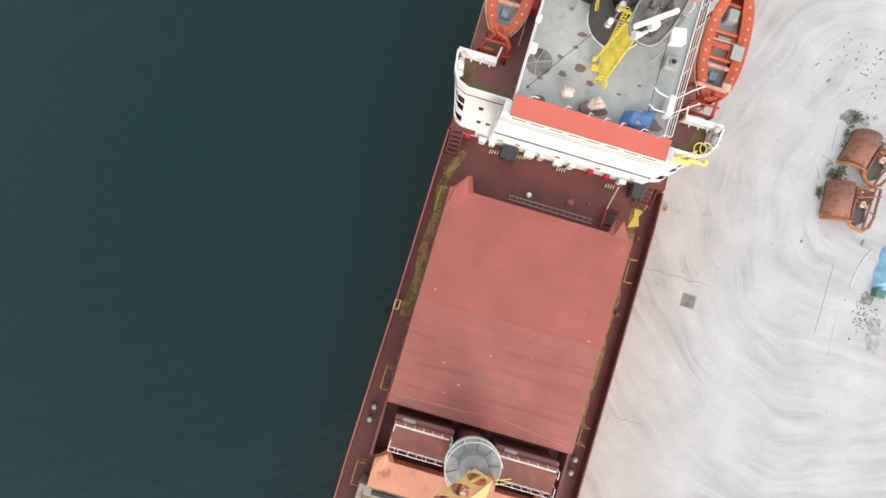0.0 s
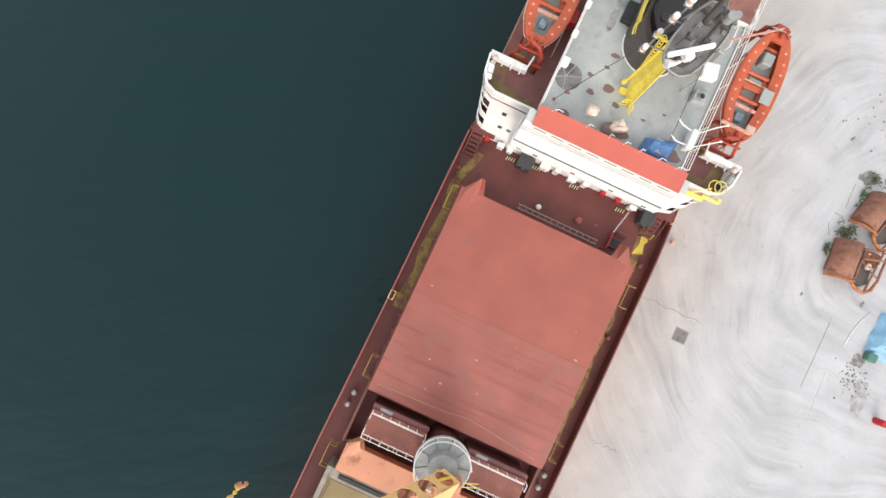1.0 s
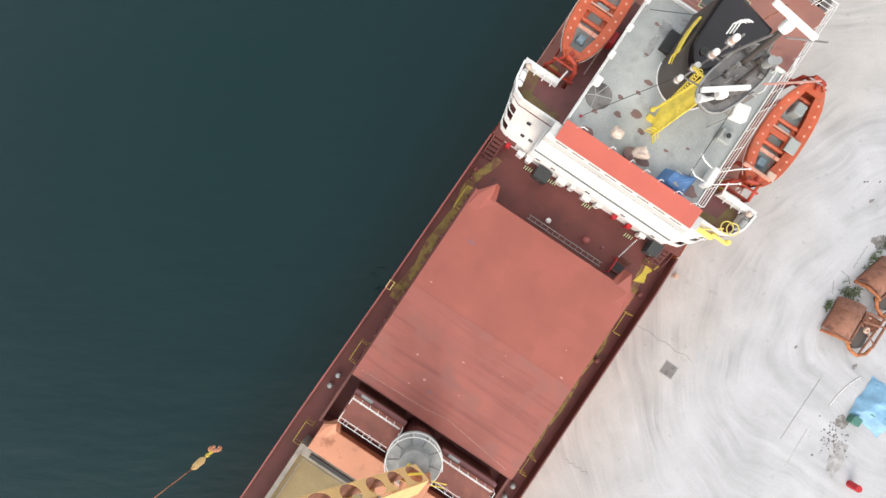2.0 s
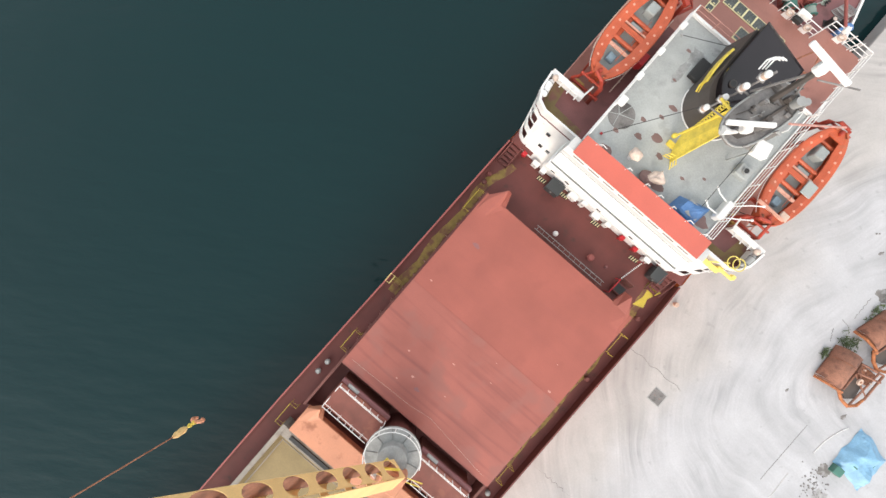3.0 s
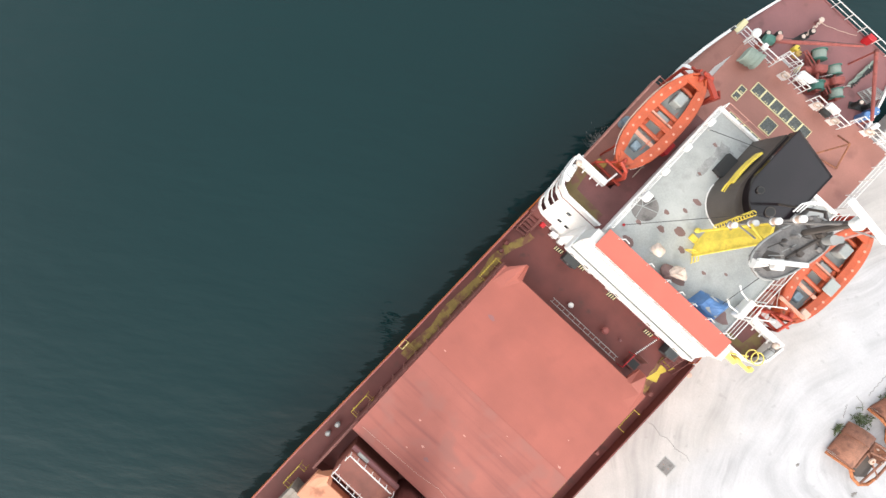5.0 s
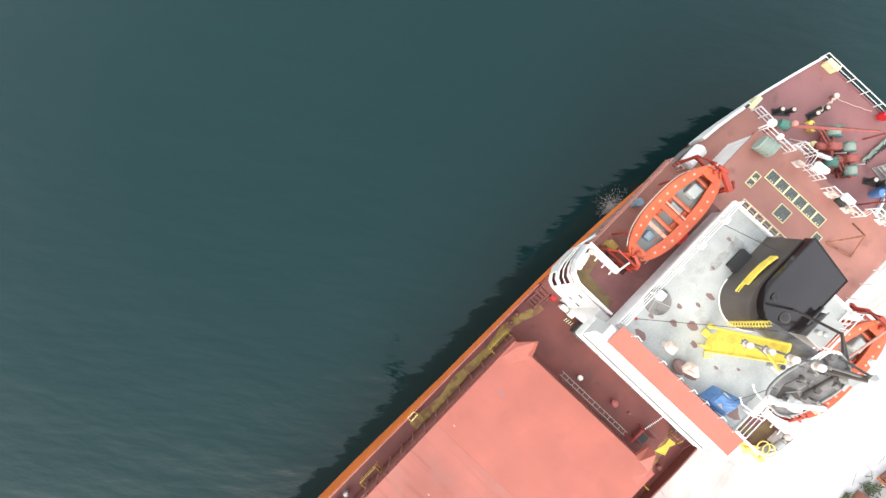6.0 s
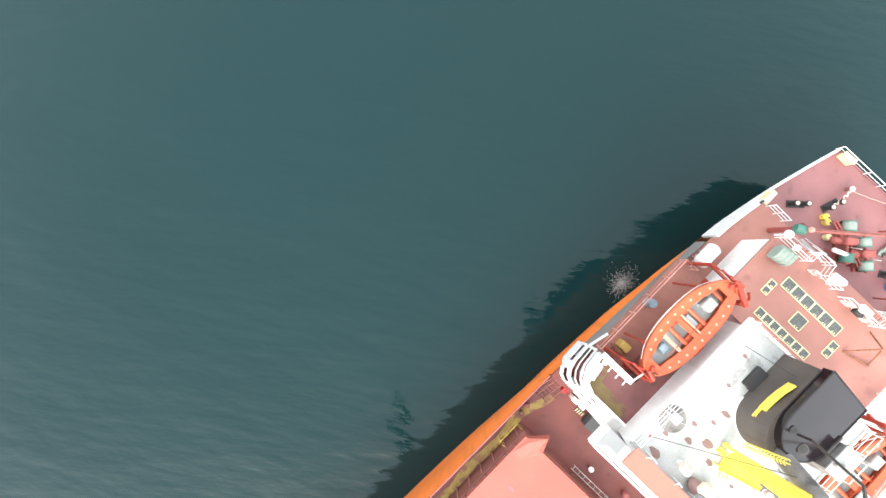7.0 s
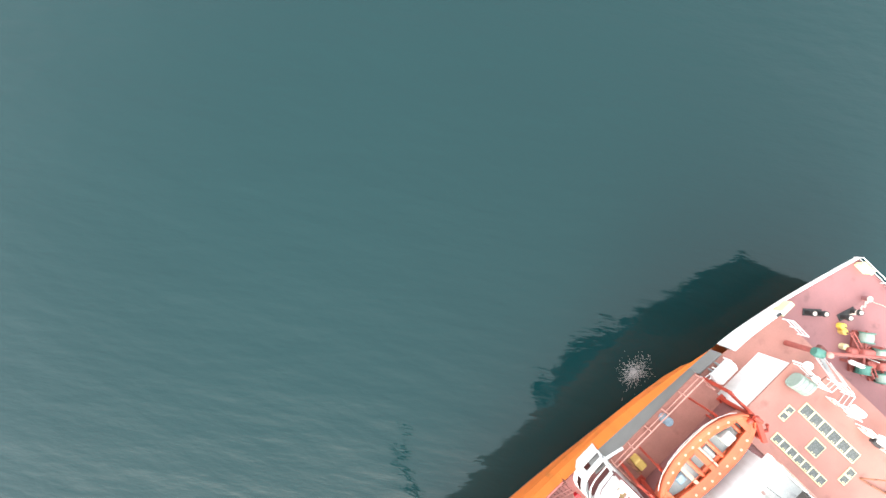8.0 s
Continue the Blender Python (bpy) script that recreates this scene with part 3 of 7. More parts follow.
for s in (-1, 1):
    # side screens outside the house wall, with two passage openings
    e = 0.3 if s > 0 else 0.0
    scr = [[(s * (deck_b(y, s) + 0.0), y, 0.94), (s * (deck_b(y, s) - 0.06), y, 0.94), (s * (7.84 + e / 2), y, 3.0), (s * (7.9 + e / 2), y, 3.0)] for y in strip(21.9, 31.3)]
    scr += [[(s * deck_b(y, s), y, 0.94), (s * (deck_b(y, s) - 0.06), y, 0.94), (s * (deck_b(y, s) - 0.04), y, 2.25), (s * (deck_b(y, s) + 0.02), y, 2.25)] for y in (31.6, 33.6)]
    # the shade below the platform is painted into this screen's grey
    part("side_screen", Geo().loft(scr), M_SHADE, house, "side wall under the boat platform, its shade painted in grey")
    base = [(6.7, 19.85), (7.15, 19.9), (7.55 + e, 20.1), (7.8 + e, 20.5), (7.88 + e, 21.2), (7.9 + e, 22.9)]
    head = [(6.7, 20.76), (7.3, 20.78), (7.8, 20.98), (8.15, 21.4), (8.35, 21.9), (8.48, 22.95)]

    def skin(i, z, depth):
        k = z / 5.42
        x, y = (p + (q - p) * k for p, q in zip(base[i], head[i]))
        return (s * (x - depth), y + depth * 0.4, z)

    for z0, z1, i0, i1 in ((0.0, 1.45, 0, 5), (2.35, 3.0, 0, 5), (4.75, 5.41, 0, 5), (1.45, 2.35, 0, 1), (3.0, 4.75, 0, 1), (1.45, 2.35, 3, 4)):
        part("wing_screen", Geo().loft([[skin(i, z0, 0), skin(i, z1, 0), skin(i, z1, 0.08), skin(i, z0, 0.08)] for i in range(i0, i1 + 1)]), M_WHITE, house)
    for z0, z1 in ((1.45, 2.35), (3.0, 4.75)):
        a_, b_ = (skin(5, z, 0.04) for z in (z0, z1))
        part("screen_post", Geo().tube([a_, b_], 0.09, 8), M_WHITE, house)
    part("passage_rail", Geo().tube([skin(i, 3.9, 0.04) for i in range(1, 6)], 0.045, 6), M_WHITE, house, "white rail round the passage corner")
    part("passage_rail", Geo().tube([skin(5, 3.02, 0.04), (s * (7.84 + e / 2), 24.4, 3.05)], 0.1, 8), M_WHITE, house)
    part("passage_floor", Geo().prism([(s * 6.7, 20.6), (s * 7.2, 20.7), (s * 7.75, 21.3), (s * 7.85, 22.0), (s * 7.8, 23.1), (s * 6.7, 23.1)], 2.45, 2.52), M_WINGDECK, house)
    part("passage_wall", Geo().box(min(s * 6.71, s * 6.75), max(s * 6.71, s * 6.75), 20.9, 23.0, 0.95, 5.28), M_WINGDECK, house, "dark red inner wall of the side passage")
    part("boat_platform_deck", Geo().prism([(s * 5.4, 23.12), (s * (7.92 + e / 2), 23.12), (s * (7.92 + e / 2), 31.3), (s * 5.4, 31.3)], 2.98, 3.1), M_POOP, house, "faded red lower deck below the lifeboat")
    part("side_deck", Geo().prism([(s * 6.0, 19.7), (s * (deck_b(20, s) - 0.05), 19.7), (s * (deck_b(26, s) - 0.05), 26.0), (s * 5.9, 26.0)], 0.85, 0.93), M_DECK, house)
    part("end_wall", Geo().box(min(s * 6.7, s * 8.1), max(s * 6.7, s * 8.1), 23.02, 23.1, 2.52, 5.3), M_WHITE, house)

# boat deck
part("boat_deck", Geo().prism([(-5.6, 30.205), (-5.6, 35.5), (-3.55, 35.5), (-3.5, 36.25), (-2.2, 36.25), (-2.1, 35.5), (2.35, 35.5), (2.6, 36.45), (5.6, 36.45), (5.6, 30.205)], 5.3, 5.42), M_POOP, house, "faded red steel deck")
for s in (-1, 1):
    part("wing_deck", Geo().prism([(s * 4.0, 20.75), (s * 7.3, 20.75), (s * 7.95, 21.05), (s * 8.35, 21.8), (s * 8.5, 23.15), (s * 5.45, 23.15), (s * 5.6, 30.2), (s * 4.0, 30.2)], 5.3, 5.42), M_WINGDECK, house, "dark red-brown steel deck")
for s in (-1, 1):
    wing = [(s * 4.6, 20.78), (s * 7.3, 20.78), (s * 7.95, 21.08), (s * 8.35, 21.8), (s * 8.5, 22.9)]
    inner = [(s * 4.6, 20.88), (s * 7.25, 20.88), (s * 7.86, 21.15), (s * 8.25, 21.84), (s * 8.4, 22.9)]
    part("wing_bulwark", Geo().prism(wing + inner[::-1], 5.42, 6.3), M_WHITE, house)
    part("bulwark_cap", Geo().prism([(x, y - 0.02) for x, y in wing] + [(x - s * 0.02, y + 0.02) for x, y in inner[::-1]], 6.3, 6.34), M_WHITE, house)
    k = [(s * 4.7, 20.9), (s * 7.2, 20.9), (s * 7.95, 21.9), (s * 7.95, 23.0), (s * 7.2, 23.0), (s * 7.0, 21.75), (s * 4.7, 21.65)]
    part("khaki_strip", Geo().prism(k, 5.423, 5.428), M_KHAKI, house, "khaki primer on the deck edge")

# wheelhouse
part("wheelhouse_wall", Geo().loft([[(-4.15, 20.3, 5.3), (4.15, 20.3, 5.3), (4.15, 29.7, 5.3), (-4.15, 29.7, 5.3)],
                                    [(-4.15, 20.05, 7.5), (4.15, 20.05, 7.5), (4.15, 29.7, 7.5), (-4.15, 29.7, 7.5)]]), M_WHITE, house)
part("roof_deck", Geo().box(-4.45, 4.45, 20.3, 29.95, 7.5, 7.6, 0.02), M_GREY, house, "grey painted roof deck with primer patches")
# red visor: a shallow tray along the roof's front edge
part("visor", Geo().loft([[(-4.5, 19.25, 8.35), (4.6, 19.25, 8.35), (4.6, 20.45, 8.45), (-4.5, 20.45, 8.45)],
                          [(-4.5, 19.25, 8.43), (4.6, 19.25, 8.43), (4.6, 20.45, 8.53), (-4.5, 20.45, 8.53)]]), M_RED, house, "faded red sun visor")
for s in (-1, 1):
    xa, xb = sorted((s * 4.43, s * 4.52))
    part("roof_coaming", Geo().box(xa, xb, 20.45, 30.05, 7.5, 7.72), M_WHITE, house)
part("roof_coaming", Geo().box(-4.5, 4.5, 29.95, 30.1, 7.5, 7.8), M_WHITE, house)
slit = Geo().box(-0.4, 0.4, -0.02, 0.02, -0.08, 0.08, 0.01).mesh("slit_window", M_SHADE)
for i in range(8):
    piece("slit_window", slit, house, (-3.9 + i * 1.12, 19.335, 7.8))
# portholes and small fittings of the front
port = Geo().box(-0.16, 0.16, -0.04, 0.04, -0.19, 0.19, 0.03).mesh("porthole", M_GLASS)
for x, z in ((-6.1, 4.2), (-6.0, 2.4), (-5.35, 2.4), (-2.6, 1.9), (-0.5, 1.6), (2.3, 2.0), (5.7, 2.4)):
    y = 19.73 if -4.9 < x < 5.0 else 19.85 + z / 5.3 * 0.9 - 0.01
    piece("porthole", port, house, (x, y, z))


# ---------------------------------------------------------------- fore hatch and hold
fore = thing("hatch_cover", "orange-painted end panel of an opened hatch cover", "hatch cover")
part("panel", Geo().box(-6.35, 6.35, -6.05, -4.0, 1.3, 1.95, 0.05), M_CRANE, fore, "orange weathered steel panel")
for s in (-1, 1):
    base = [(s * 6.35, -5.2, 1.9), (s * 6.3, -4.05, 1.9), (s * 5.5, -3.3, 1.6), (s * 4.95, -4.05, 1.92), (s * 5.6, -5.1, 1.92)]
    tip = [(s * 6.15, -4.9, 1.96), (s * 6.1, -4.15, 2.05), (s * 5.6, -3.4, 2.3), (s * 5.35, -4.0, 2.0), (s * 5.75, -4.8, 1.96)]
    part("corner_lug", Geo().loft([[(x, y, z - 0.3) for x, y, z in base], base, tip]), M_CRANE, fore)
hold = thing("hatch_coaming", "grey steel coaming round an open hold", "hatch coaming")
for x0, x1, y0, y1, z1 in ((-6.9, -6.55, -22, -6.2, 1.5), (6.55, 6.9, -22, -6.2, 1.5), (-6.55, 6.55, -6.95, -6.25, 1.45), (-6.55, 6.55, -22.2, -22, 1.5)):
    part("coaming_plate", Geo().box(x0, x1, y0, y1, 0, z1), M_HOLD, hold)
part("rest_bar", Geo().box(-5.9, 5.9, -6.75, -6.45, 1.45, 1.58), M_BLACK, hold, "black rubber rest bar")
part("gutter_rail", Geo().tube([(-6.2, -21.5, 1.2), (-6.2, -7.2, 1.2), (6.2, -7.2, 1.2)], 0.05, 6), M_HOLD, hold)
part("hold_floor", Geo().box(-6.55, 6.55, -22, -6.95, 0.4, 0.9, 0.01), M_SAND, hold, "khaki inner cover panel")
part("pit_wall", Geo().box(-6.55, 6.55, -4.25, -4.1, 0, 1.3), M_COAM, hold)

# ---------------------------------------------------------------- winch houses beside the crane


def winch_house(x0, x1, y0, y1):
    h = thing("winch_house", "dark red steel winch house with white roof rails", "deck house", "houses beside the crane")
    part("body", Geo().box(x0, x1, y0, y1, 0, 2.75, 0.05), M_WHOUSE, h)
    part("roof_edge", Geo().box(x0 - 0.03, x1 + 0.03, y1 - 0.04, y1 + 0.26, 2.2, 2.5, 0.03), M_MOOR, h, "faded pink ledge")
    part("vent_box", Geo().box(x0 + 0.5, x0 + 1.4, y1 + 0.0, y1 + 0.24, 2.5, 2.62, 0.02), M_STEEL, h)
    post = Geo().tube([(0, 0, 0), (0, 0, 0.58)], 0.035, 6).mesh("post", M_WHITE)
    for y in (y0 + 0.06, y1 - 0.06):
        for k in range(7):
            piece("post", post, h, (x0 + 0.1 + (x1 - x0 - 0.2) * k / 6, y, 2.72))
        inward = 0.17 if y < (y0 + y1) / 2 else -0.17
        part("rail", Geo().tube([(x0 + 0.1, y, 3.25), (x1 - 0.25, y, 3.25)], 0.026, 6), M_WHITE, h)
        part("rail", Geo().tube([(x0 + 0.1, y + inward, 2.98), (x1 - 0.25, y + inward, 2.98)], 0.026, 6), M_WHITE, h)
        for k in range(4):
            xx = x0 + 0.5 + (x1 - x0 - 1.2) * k / 3
            part("rail_bracket", Geo().tube([(xx, y, 3.25), (xx, y + inward, 2.98), (xx, y + inward, 2.74)], 0.024, 5), M_WHITE, h)
    for x in (x0 + 0.08, x1 - 0.08):
        part("rail", Geo().tube([(x, y0 + 0.1, 3.25), (x, y0 + 0.75, 3.25), (x, y0 + 0.75, 2.75)], 0.03, 6), M_WHITE, h)
        part("rail", Geo().tube([(x, y1 - 0.1, 3.25), (x, y1 - 0.55, 3.25), (x, y1 - 0.55, 2.75)], 0.03, 6), M_WHITE, h)
    return h


winch_house(-5.75, -1.65, -2.8, -0.85)
winch_house(1.45, 5.85, -2.9, -0.95)

rnd = random.Random(14)
M_SCALE = mat("pale_scaled_primer", (0.42, 0.30, 0.28), 0.8, vary=0.3, scale=3.0, stain=(0.16, 0.055, 0.045), stain_at=0.5, stain_scale=3.0)
out = [(0.0 + 0.95 * (0.6 + 0.5 * rnd.random()) * math.cos(2 * math.pi * k / 14), -0.75 + 0.42 * (0.6 + 0.5 * rnd.random()) * math.sin(2 * math.pi * k / 14)) for k in range(14)]
patch = thing("primer_patches", "pale scaled primer on the deck behind the crane", "paint patches")
part("patch", Geo().prism(out, 0.001, 0.006), M_SCALE, patch)

# ---------------------------------------------------------------- deck crane
crane = thing("deck_crane", "orange deck crane on a round platform, jib over the water", "crane")
CX, CY = -0.15, -1.75
part("pedestal", Geo().disc(CX, CY, 0, 4.0, 1.25, 24), M_DECK, crane, "dark red pedestal")
plat = part("platform", Geo().disc(CX, CY, 4.0, 4.12, 1.85, 32, 0.02), M_RING, crane, "grey steel walkway ring")
for k in range(9):
    a = 2 * math.pi * k / 9 + 0.2
    part("rib", Geo().tube([(CX + 1.0 * math.cos(a), CY + 1.0 * math.sin(a), 4.14), (CX + 1.8 * math.cos(a), CY + 1.8 * math.sin(a), 4.14)], 0.025, 5), M_MASTGREY, plat)
ringpts = [(CX + 1.83 * math.cos(2 * math.pi * k / 32), CY + 1.83 * math.sin(2 * math.pi * k / 32), 4.3) for k in range(32)]
part("rail", Geo().tube(ringpts, 0.03, 6, closed=True), M_WHITE, plat)
part("rail", Geo().tube([(x, y, 5.0) for x, y, _ in ringpts[2:22]], 0.03, 6), M_WHITE, plat)
for k in range(2, 22, 3):
    part("post", Geo().tube([ringpts[k], (ringpts[k][0], ringpts[k][1], 5.0)], 0.03, 6), M_WHITE, plat)
slew = Geo().disc(CX, CY, 4.12, 4.9, 0.95, 24, 0.05)
part("slew_column", slew, M_RING, crane)
part("machinery_house", Geo().box(-0.9, 0.75, -0.75, 0.8, 0, 1.0, 0.15).moved(Matrix.Translation((CX + 0.75, CY - 0.85, 4.5)) @ Matrix.Rotation(radians(8), 4, "Z")), M_CRANE, crane)
for q in (((-0.35, -1.0), (0.55, -0.55)), ((-0.55, -1.3), (-0.45, -0.5))):
    part("handrail", Geo().tube([(CX + q[0][0], CY + q[0][1] + 0.6, 5.75), (CX + q[1][0], CY + q[1][1] + 0.8, 5.75)], 0.09, 6), M_YELLOW, crane, "yellow handrail")
for dy in (0.0, 0.28):
    part("ladder_rail", Geo().tube([(CX + 1.2, CY - 0.3 - dy, 4.9), (CX + 2.6, CY - 0.1 - dy, 4.3)], 0.035, 6), M_YELLOW, crane, "yellow ladder rail")

JIB_A, JIB_B = Vector((CX + 0.45, CY - 0.35, 5.4)), Vector((-9.75, -1.0, 23.8))


def jib_plate(length, w0, w1, side_holes):
    """A long plate with oval lightening holes cut through it, along local x, thickness down local z."""
    g_, n_ = Geo(), 20
    segs = 9
    for i in range(segs):
        xa, xb = length * i / segs, length * (i + 1) / segs
        wa, wb = (w0 + (w1 - w0) * x / length for x in (xa, xb))
        cx, cw = (xa + xb) / 2, (wa + wb) / 4
        outer, inner = [], []
        for k in range(n_):
            t = 2 * math.pi * (k + 0.5) / n_
            c, s = math.cos(t), math.sin(t)
            m = max(abs(c), abs(s))
            ox = cx + (xb - xa) / 2 * c / m
            wx = wa + (wb - wa) * (ox - xa) / (xb - xa)
            outer.append((ox, wx / 2 * s / m))
            inner.append((cx + (xb - xa) * 0.36 * c, cw * 0.98 * s))
        for z in (0.0, -0.03):
            a = len(g_.v)
            g_.v += [(x, y, z) for x, y in outer] + [(x, y, z) for x, y in inner]
            g_.ring_faces(a, a + n_, n_)
        g_.ring_faces(len(g_.v) - n_, len(g_.v) - 3 * n_, n_)
    g_.weld = True
    return g_


def jib_frame():
    d = JIB_B - JIB_A
    x = d.normalized()
    y = Vector((0, 0, 1)).cross(x).normalized()
    z = x.cross(y)
    return Matrix((x, y, z)).transposed().to_4x4(), d.length


jm, jl = jib_frame()
jm = Matrix.Translation(JIB_A) @ jm @ Matrix.Translation((0, 0, 0.65))
jib = part("jib", Geo().loft([[(0, -0.55, 0.0), (0, 0.55, 0.0), (0, 0.55, 0.05), (0, -0.55, 0.05)],
                              [(jl, -0.35, 0.0), (jl, 0.35, 0.0), (jl, 0.35, 0.05), (jl, -0.35, 0.05)]]).moved(jm), M_JIB, crane, "yellow-orange jib with oval holes")
for s in (-1, 1):
    tilt = Matrix.Translation((0, s * 0.56, -0.62)) @ Matrix.Rotation(radians(-90 * s), 4, "X") @ Matrix.Rotation(radians(-s * 0.6), 4, "X")
    part("side_plate", jib_plate(jl, 1.25, 0.7, True).moved(Matrix.Translation((0, 0, 0)) @ jm @ tilt), M_JIB, jib)
part("bottom_plate", Geo().loft([[(0, -0.53, -1.2), (0, 0.53, -1.2), (0, 0.53, -1.16), (0, -0.53, -1.16)],
                                 [(jl, -0.5, -1.0), (jl, 0.5, -1.0), (jl, 0.5, -0.96), (jl, -0.5, -0.96)]]).moved(jm), M_GRAB, jib)
part("head_sheave", Geo().tube([(jl - 0.1, -0.3, 0.0), (jl - 0.1, 0.3, 0.0)], 0.35, 16).moved(jm), M_STEEL, jib)

hook = thing("cargo_hook", "yellow crane hook and weight hanging on a wire rope", "crane hook")
HX, HY, HZ = -9.45, -1.27, 16.0
part("wire_rope", Geo().tube([(JIB_B.x, JIB_B.y, JIB_B.z - 0.1), (HX, HY, HZ + 0.75)], 0.02, 6), M_CRANE, hook, "rusty red wire rope")
part("weight", Geo().tube([(HX, HY, HZ + 0.8), (HX, HY, HZ + 0.6), (HX, HY, HZ + 0.15), (HX, HY, HZ - 0.05)], [0.05, 0.12, 0.135, 0.06], 12), M_JIB, hook, "yellow hook weight")
for k in range(4):
    pts = []
    for i in range(8):
        a = 2 * math.pi * i / 8
        u, w = 0.07 * math.cos(a), 0.11 * math.sin(a)
        pts.append((HX + (u if k % 2 else 0), HY + (0 if k % 2 else u), HZ - 0.15 - 0.15 * k + w))
    part("chain_link", Geo().tube(pts, 0.025, 5, closed=True), M_YELLOW, hook)
pts = [(HX + 0.18 * math.sin(a), HY + 0.1 * math.sin(a), HZ - 0.9 - 0.18 * math.cos(a)) for a in [math.pi * (0.1 + 1.78 * k / 12) for k in range(13)]]
part("hook", Geo().tube(pts, [0.05 + 0.03 * math.sin(math.pi * k / 12) for k in range(13)], 8), M_CRANE, hook, "rusty orange hook")

# ---------------------------------------------------------------- side decks


def guard_frame(x, y0, y1, w):
    f = thing("guard_frame", "thin yellow tubular guard frame round a deck ladder", "guard rail", "yellow guard frames")
    a, b = x - w / 2, x + w / 2
    part("top_rail", Geo().tube([(b, y0, 1.0), (a, y0, 1.0), (a, y1, 1.0), (b, y1, 1.0)], 0.02, 6), M_OCHRE2, f)
    part("mid_rail", Geo().tube([(b, y0, 0.5), (a, y0, 0.5), (a, y1, 0.5), (b, y1, 0.5)], 0.012, 6), M_OCHRE2, f)
    for px, py in ((a, y0), (b, y0), (a, y1), (b, y1)):
        part("post", Geo().tube([(px, py, 0), (px, py, 1.0)], 0.02, 6), M_OCHRE2, f)
    return f


for x, y0, y1 in ((-6.98, 13.75, 15.5), (-7.1, 0.35, 1.95), (-7.2, -6.7, -5.05), (7.62, 12.6, 14.3), (7.62, 0.4, 1.7)):
    guard_frame(x, y0, y1, 0.55)

gr = thing("deck_grating", "small yellow grating step at the ship's side", "grating")
part("frame", Geo().tube([(-8.1, 6.1, 0.9), (-8.1, 6.75, 0.9), (-7.75, 6.75, 0.9), (-7.75, 6.1, 0.9)], 0.035, 6, closed=True), M_CREAM, gr)
bar = Geo().box(-0.025, 0.025, -0.3, 0.3, 0, 0.04, 0.005).mesh("bar", M_YELDECK)
for k in range(7):
    piece("bar", bar, gr, (-7.75 + k * 0.1, 6.45, 0.42))
for k in range(3):
    part("cross_bar", Geo().box(-7.8, -7.1, 6.2 + k * 0.23, 6.26 + k * 0.23, 0.38, 0.42, 0.005), M_YELDECK, gr)
for px in (-7.78, -7.12):
    part("leg", Geo().box(px - 0.03, px + 0.03, 6.2, 6.26, 0, 0.38, 0.005), M_YELDECK, gr)


def capped_vent(x, y, r, h, m, label, cap=None):
    v = thing("mushroom_vent", label, "vent", "deck vents")
    part("pipe", Geo().disc(x, y, 0, h, r * 0.6, 14), m, v)
    part("cap", Geo().disc(x, y, h - 0.02, h + 0.16, r, 18, r * 0.4), cap or m, v)


for x, y in ((-7.5, -2.2), (-7.42, -1.25), (-7.45, 16.9), (-7.35, 16.2), (7.75, -0.9), (7.7, -1.9), (7.8, 10.2), (7.75, 16.0)):
    capped_vent(x, y, 0.2, 0.35, M_STEEL if y < 0 else M_DECK, "small capped pipe on the side deck")
capped_vent(-0.9, 16.75, 0.2, 0.35, M_DECK, "white-capped vent pipe on the red deck", M_WHITE)
capped_vent(2.2, 17.1, 0.27, 0.4, M_BULW, "dark red mushroom vent on the deck")
capped_vent(3.55, 17.35, 0.1, 0.15, M_MOOR, "tiny capped pipe on the deck")

ladder = thing("gangplank", "grey aluminium ladder lying along the hatch end", "ladder")
for y in (15.93, 16.23):
    part("side_rail", Geo().box(-2.4, 3.9, y - 0.02, y + 0.02, 1.05, 1.12, 0.008), M_STEEL, ladder)
rung = Geo().box(-0.012, 0.012, -0.15, 0.15, 0, 0.03, 0.005).mesh("rung", M_STEEL)
for k in range(13):
    piece("rung", rung, ladder, (-2.25 + k * 0.5, 16.08, 1.05))
for x in (-2.0, 0.8, 3.6):
    part("bracket", Geo().box(x - 0.04, x + 0.04, 15.6, 16.24, 0.95, 1.05, 0.01), M_COAM, ladder)

# ---------------------------------------------------------------- deck before the house


def locker(name, label, cat, x0, x1, y0, y1, h, m, top=None):
    o = thing(name, label, cat)
    part("body", Geo().box(x0, x1, y0, y1, 0, h, 0.04), m, o)
    part("lid", Geo().box(x0 - 0.03, x1 + 0.03, y0 - 0.03, y1 + 0.03, h, h + 0.06, 0.02), top or m, o)
    part("latch", Geo().box((x0 + x1) / 2 - 0.06, (x0 + x1) / 2 + 0.06, y0 - 0.05, y0 - 0.0, h * 0.6, h * 0.75, 0.01), M_STEEL, o)
    return o


M_BIN = mat("dark_grey_plastic", (0.045, 0.05, 0.052), 0.5, vary=0.12)
locker("deck_bin", "dark grey plastic bin on the deck by the white wall", "bin", -3.75, -2.65, 18.75, 19.6, 1.0, M_BIN)
locker("deck_bin", "dark grey plastic bin beside the stairs", "bin", 6.15, 7.05, 18.75, 19.7, 1.0, M_BIN)
for x, w, d, h in ((-5.35, 0.5, 0.3, 0.8), (-4.6, 0.4, 0.3, 0.6), (-1.75, 0.7, 0.35, 0.7), (-0.85, 0.4, 0.25, 1.1), (0.45, 0.6, 0.3, 0.6), (1.45, 0.4, 0.25, 0.9), (5.35, 0.5, 0.3, 0.7)):
    locker("deck_locker", "small white steel locker against the white wall", "locker", x - w / 2, x + w / 2, 19.75 - d, 19.74, h, M_WHITE)
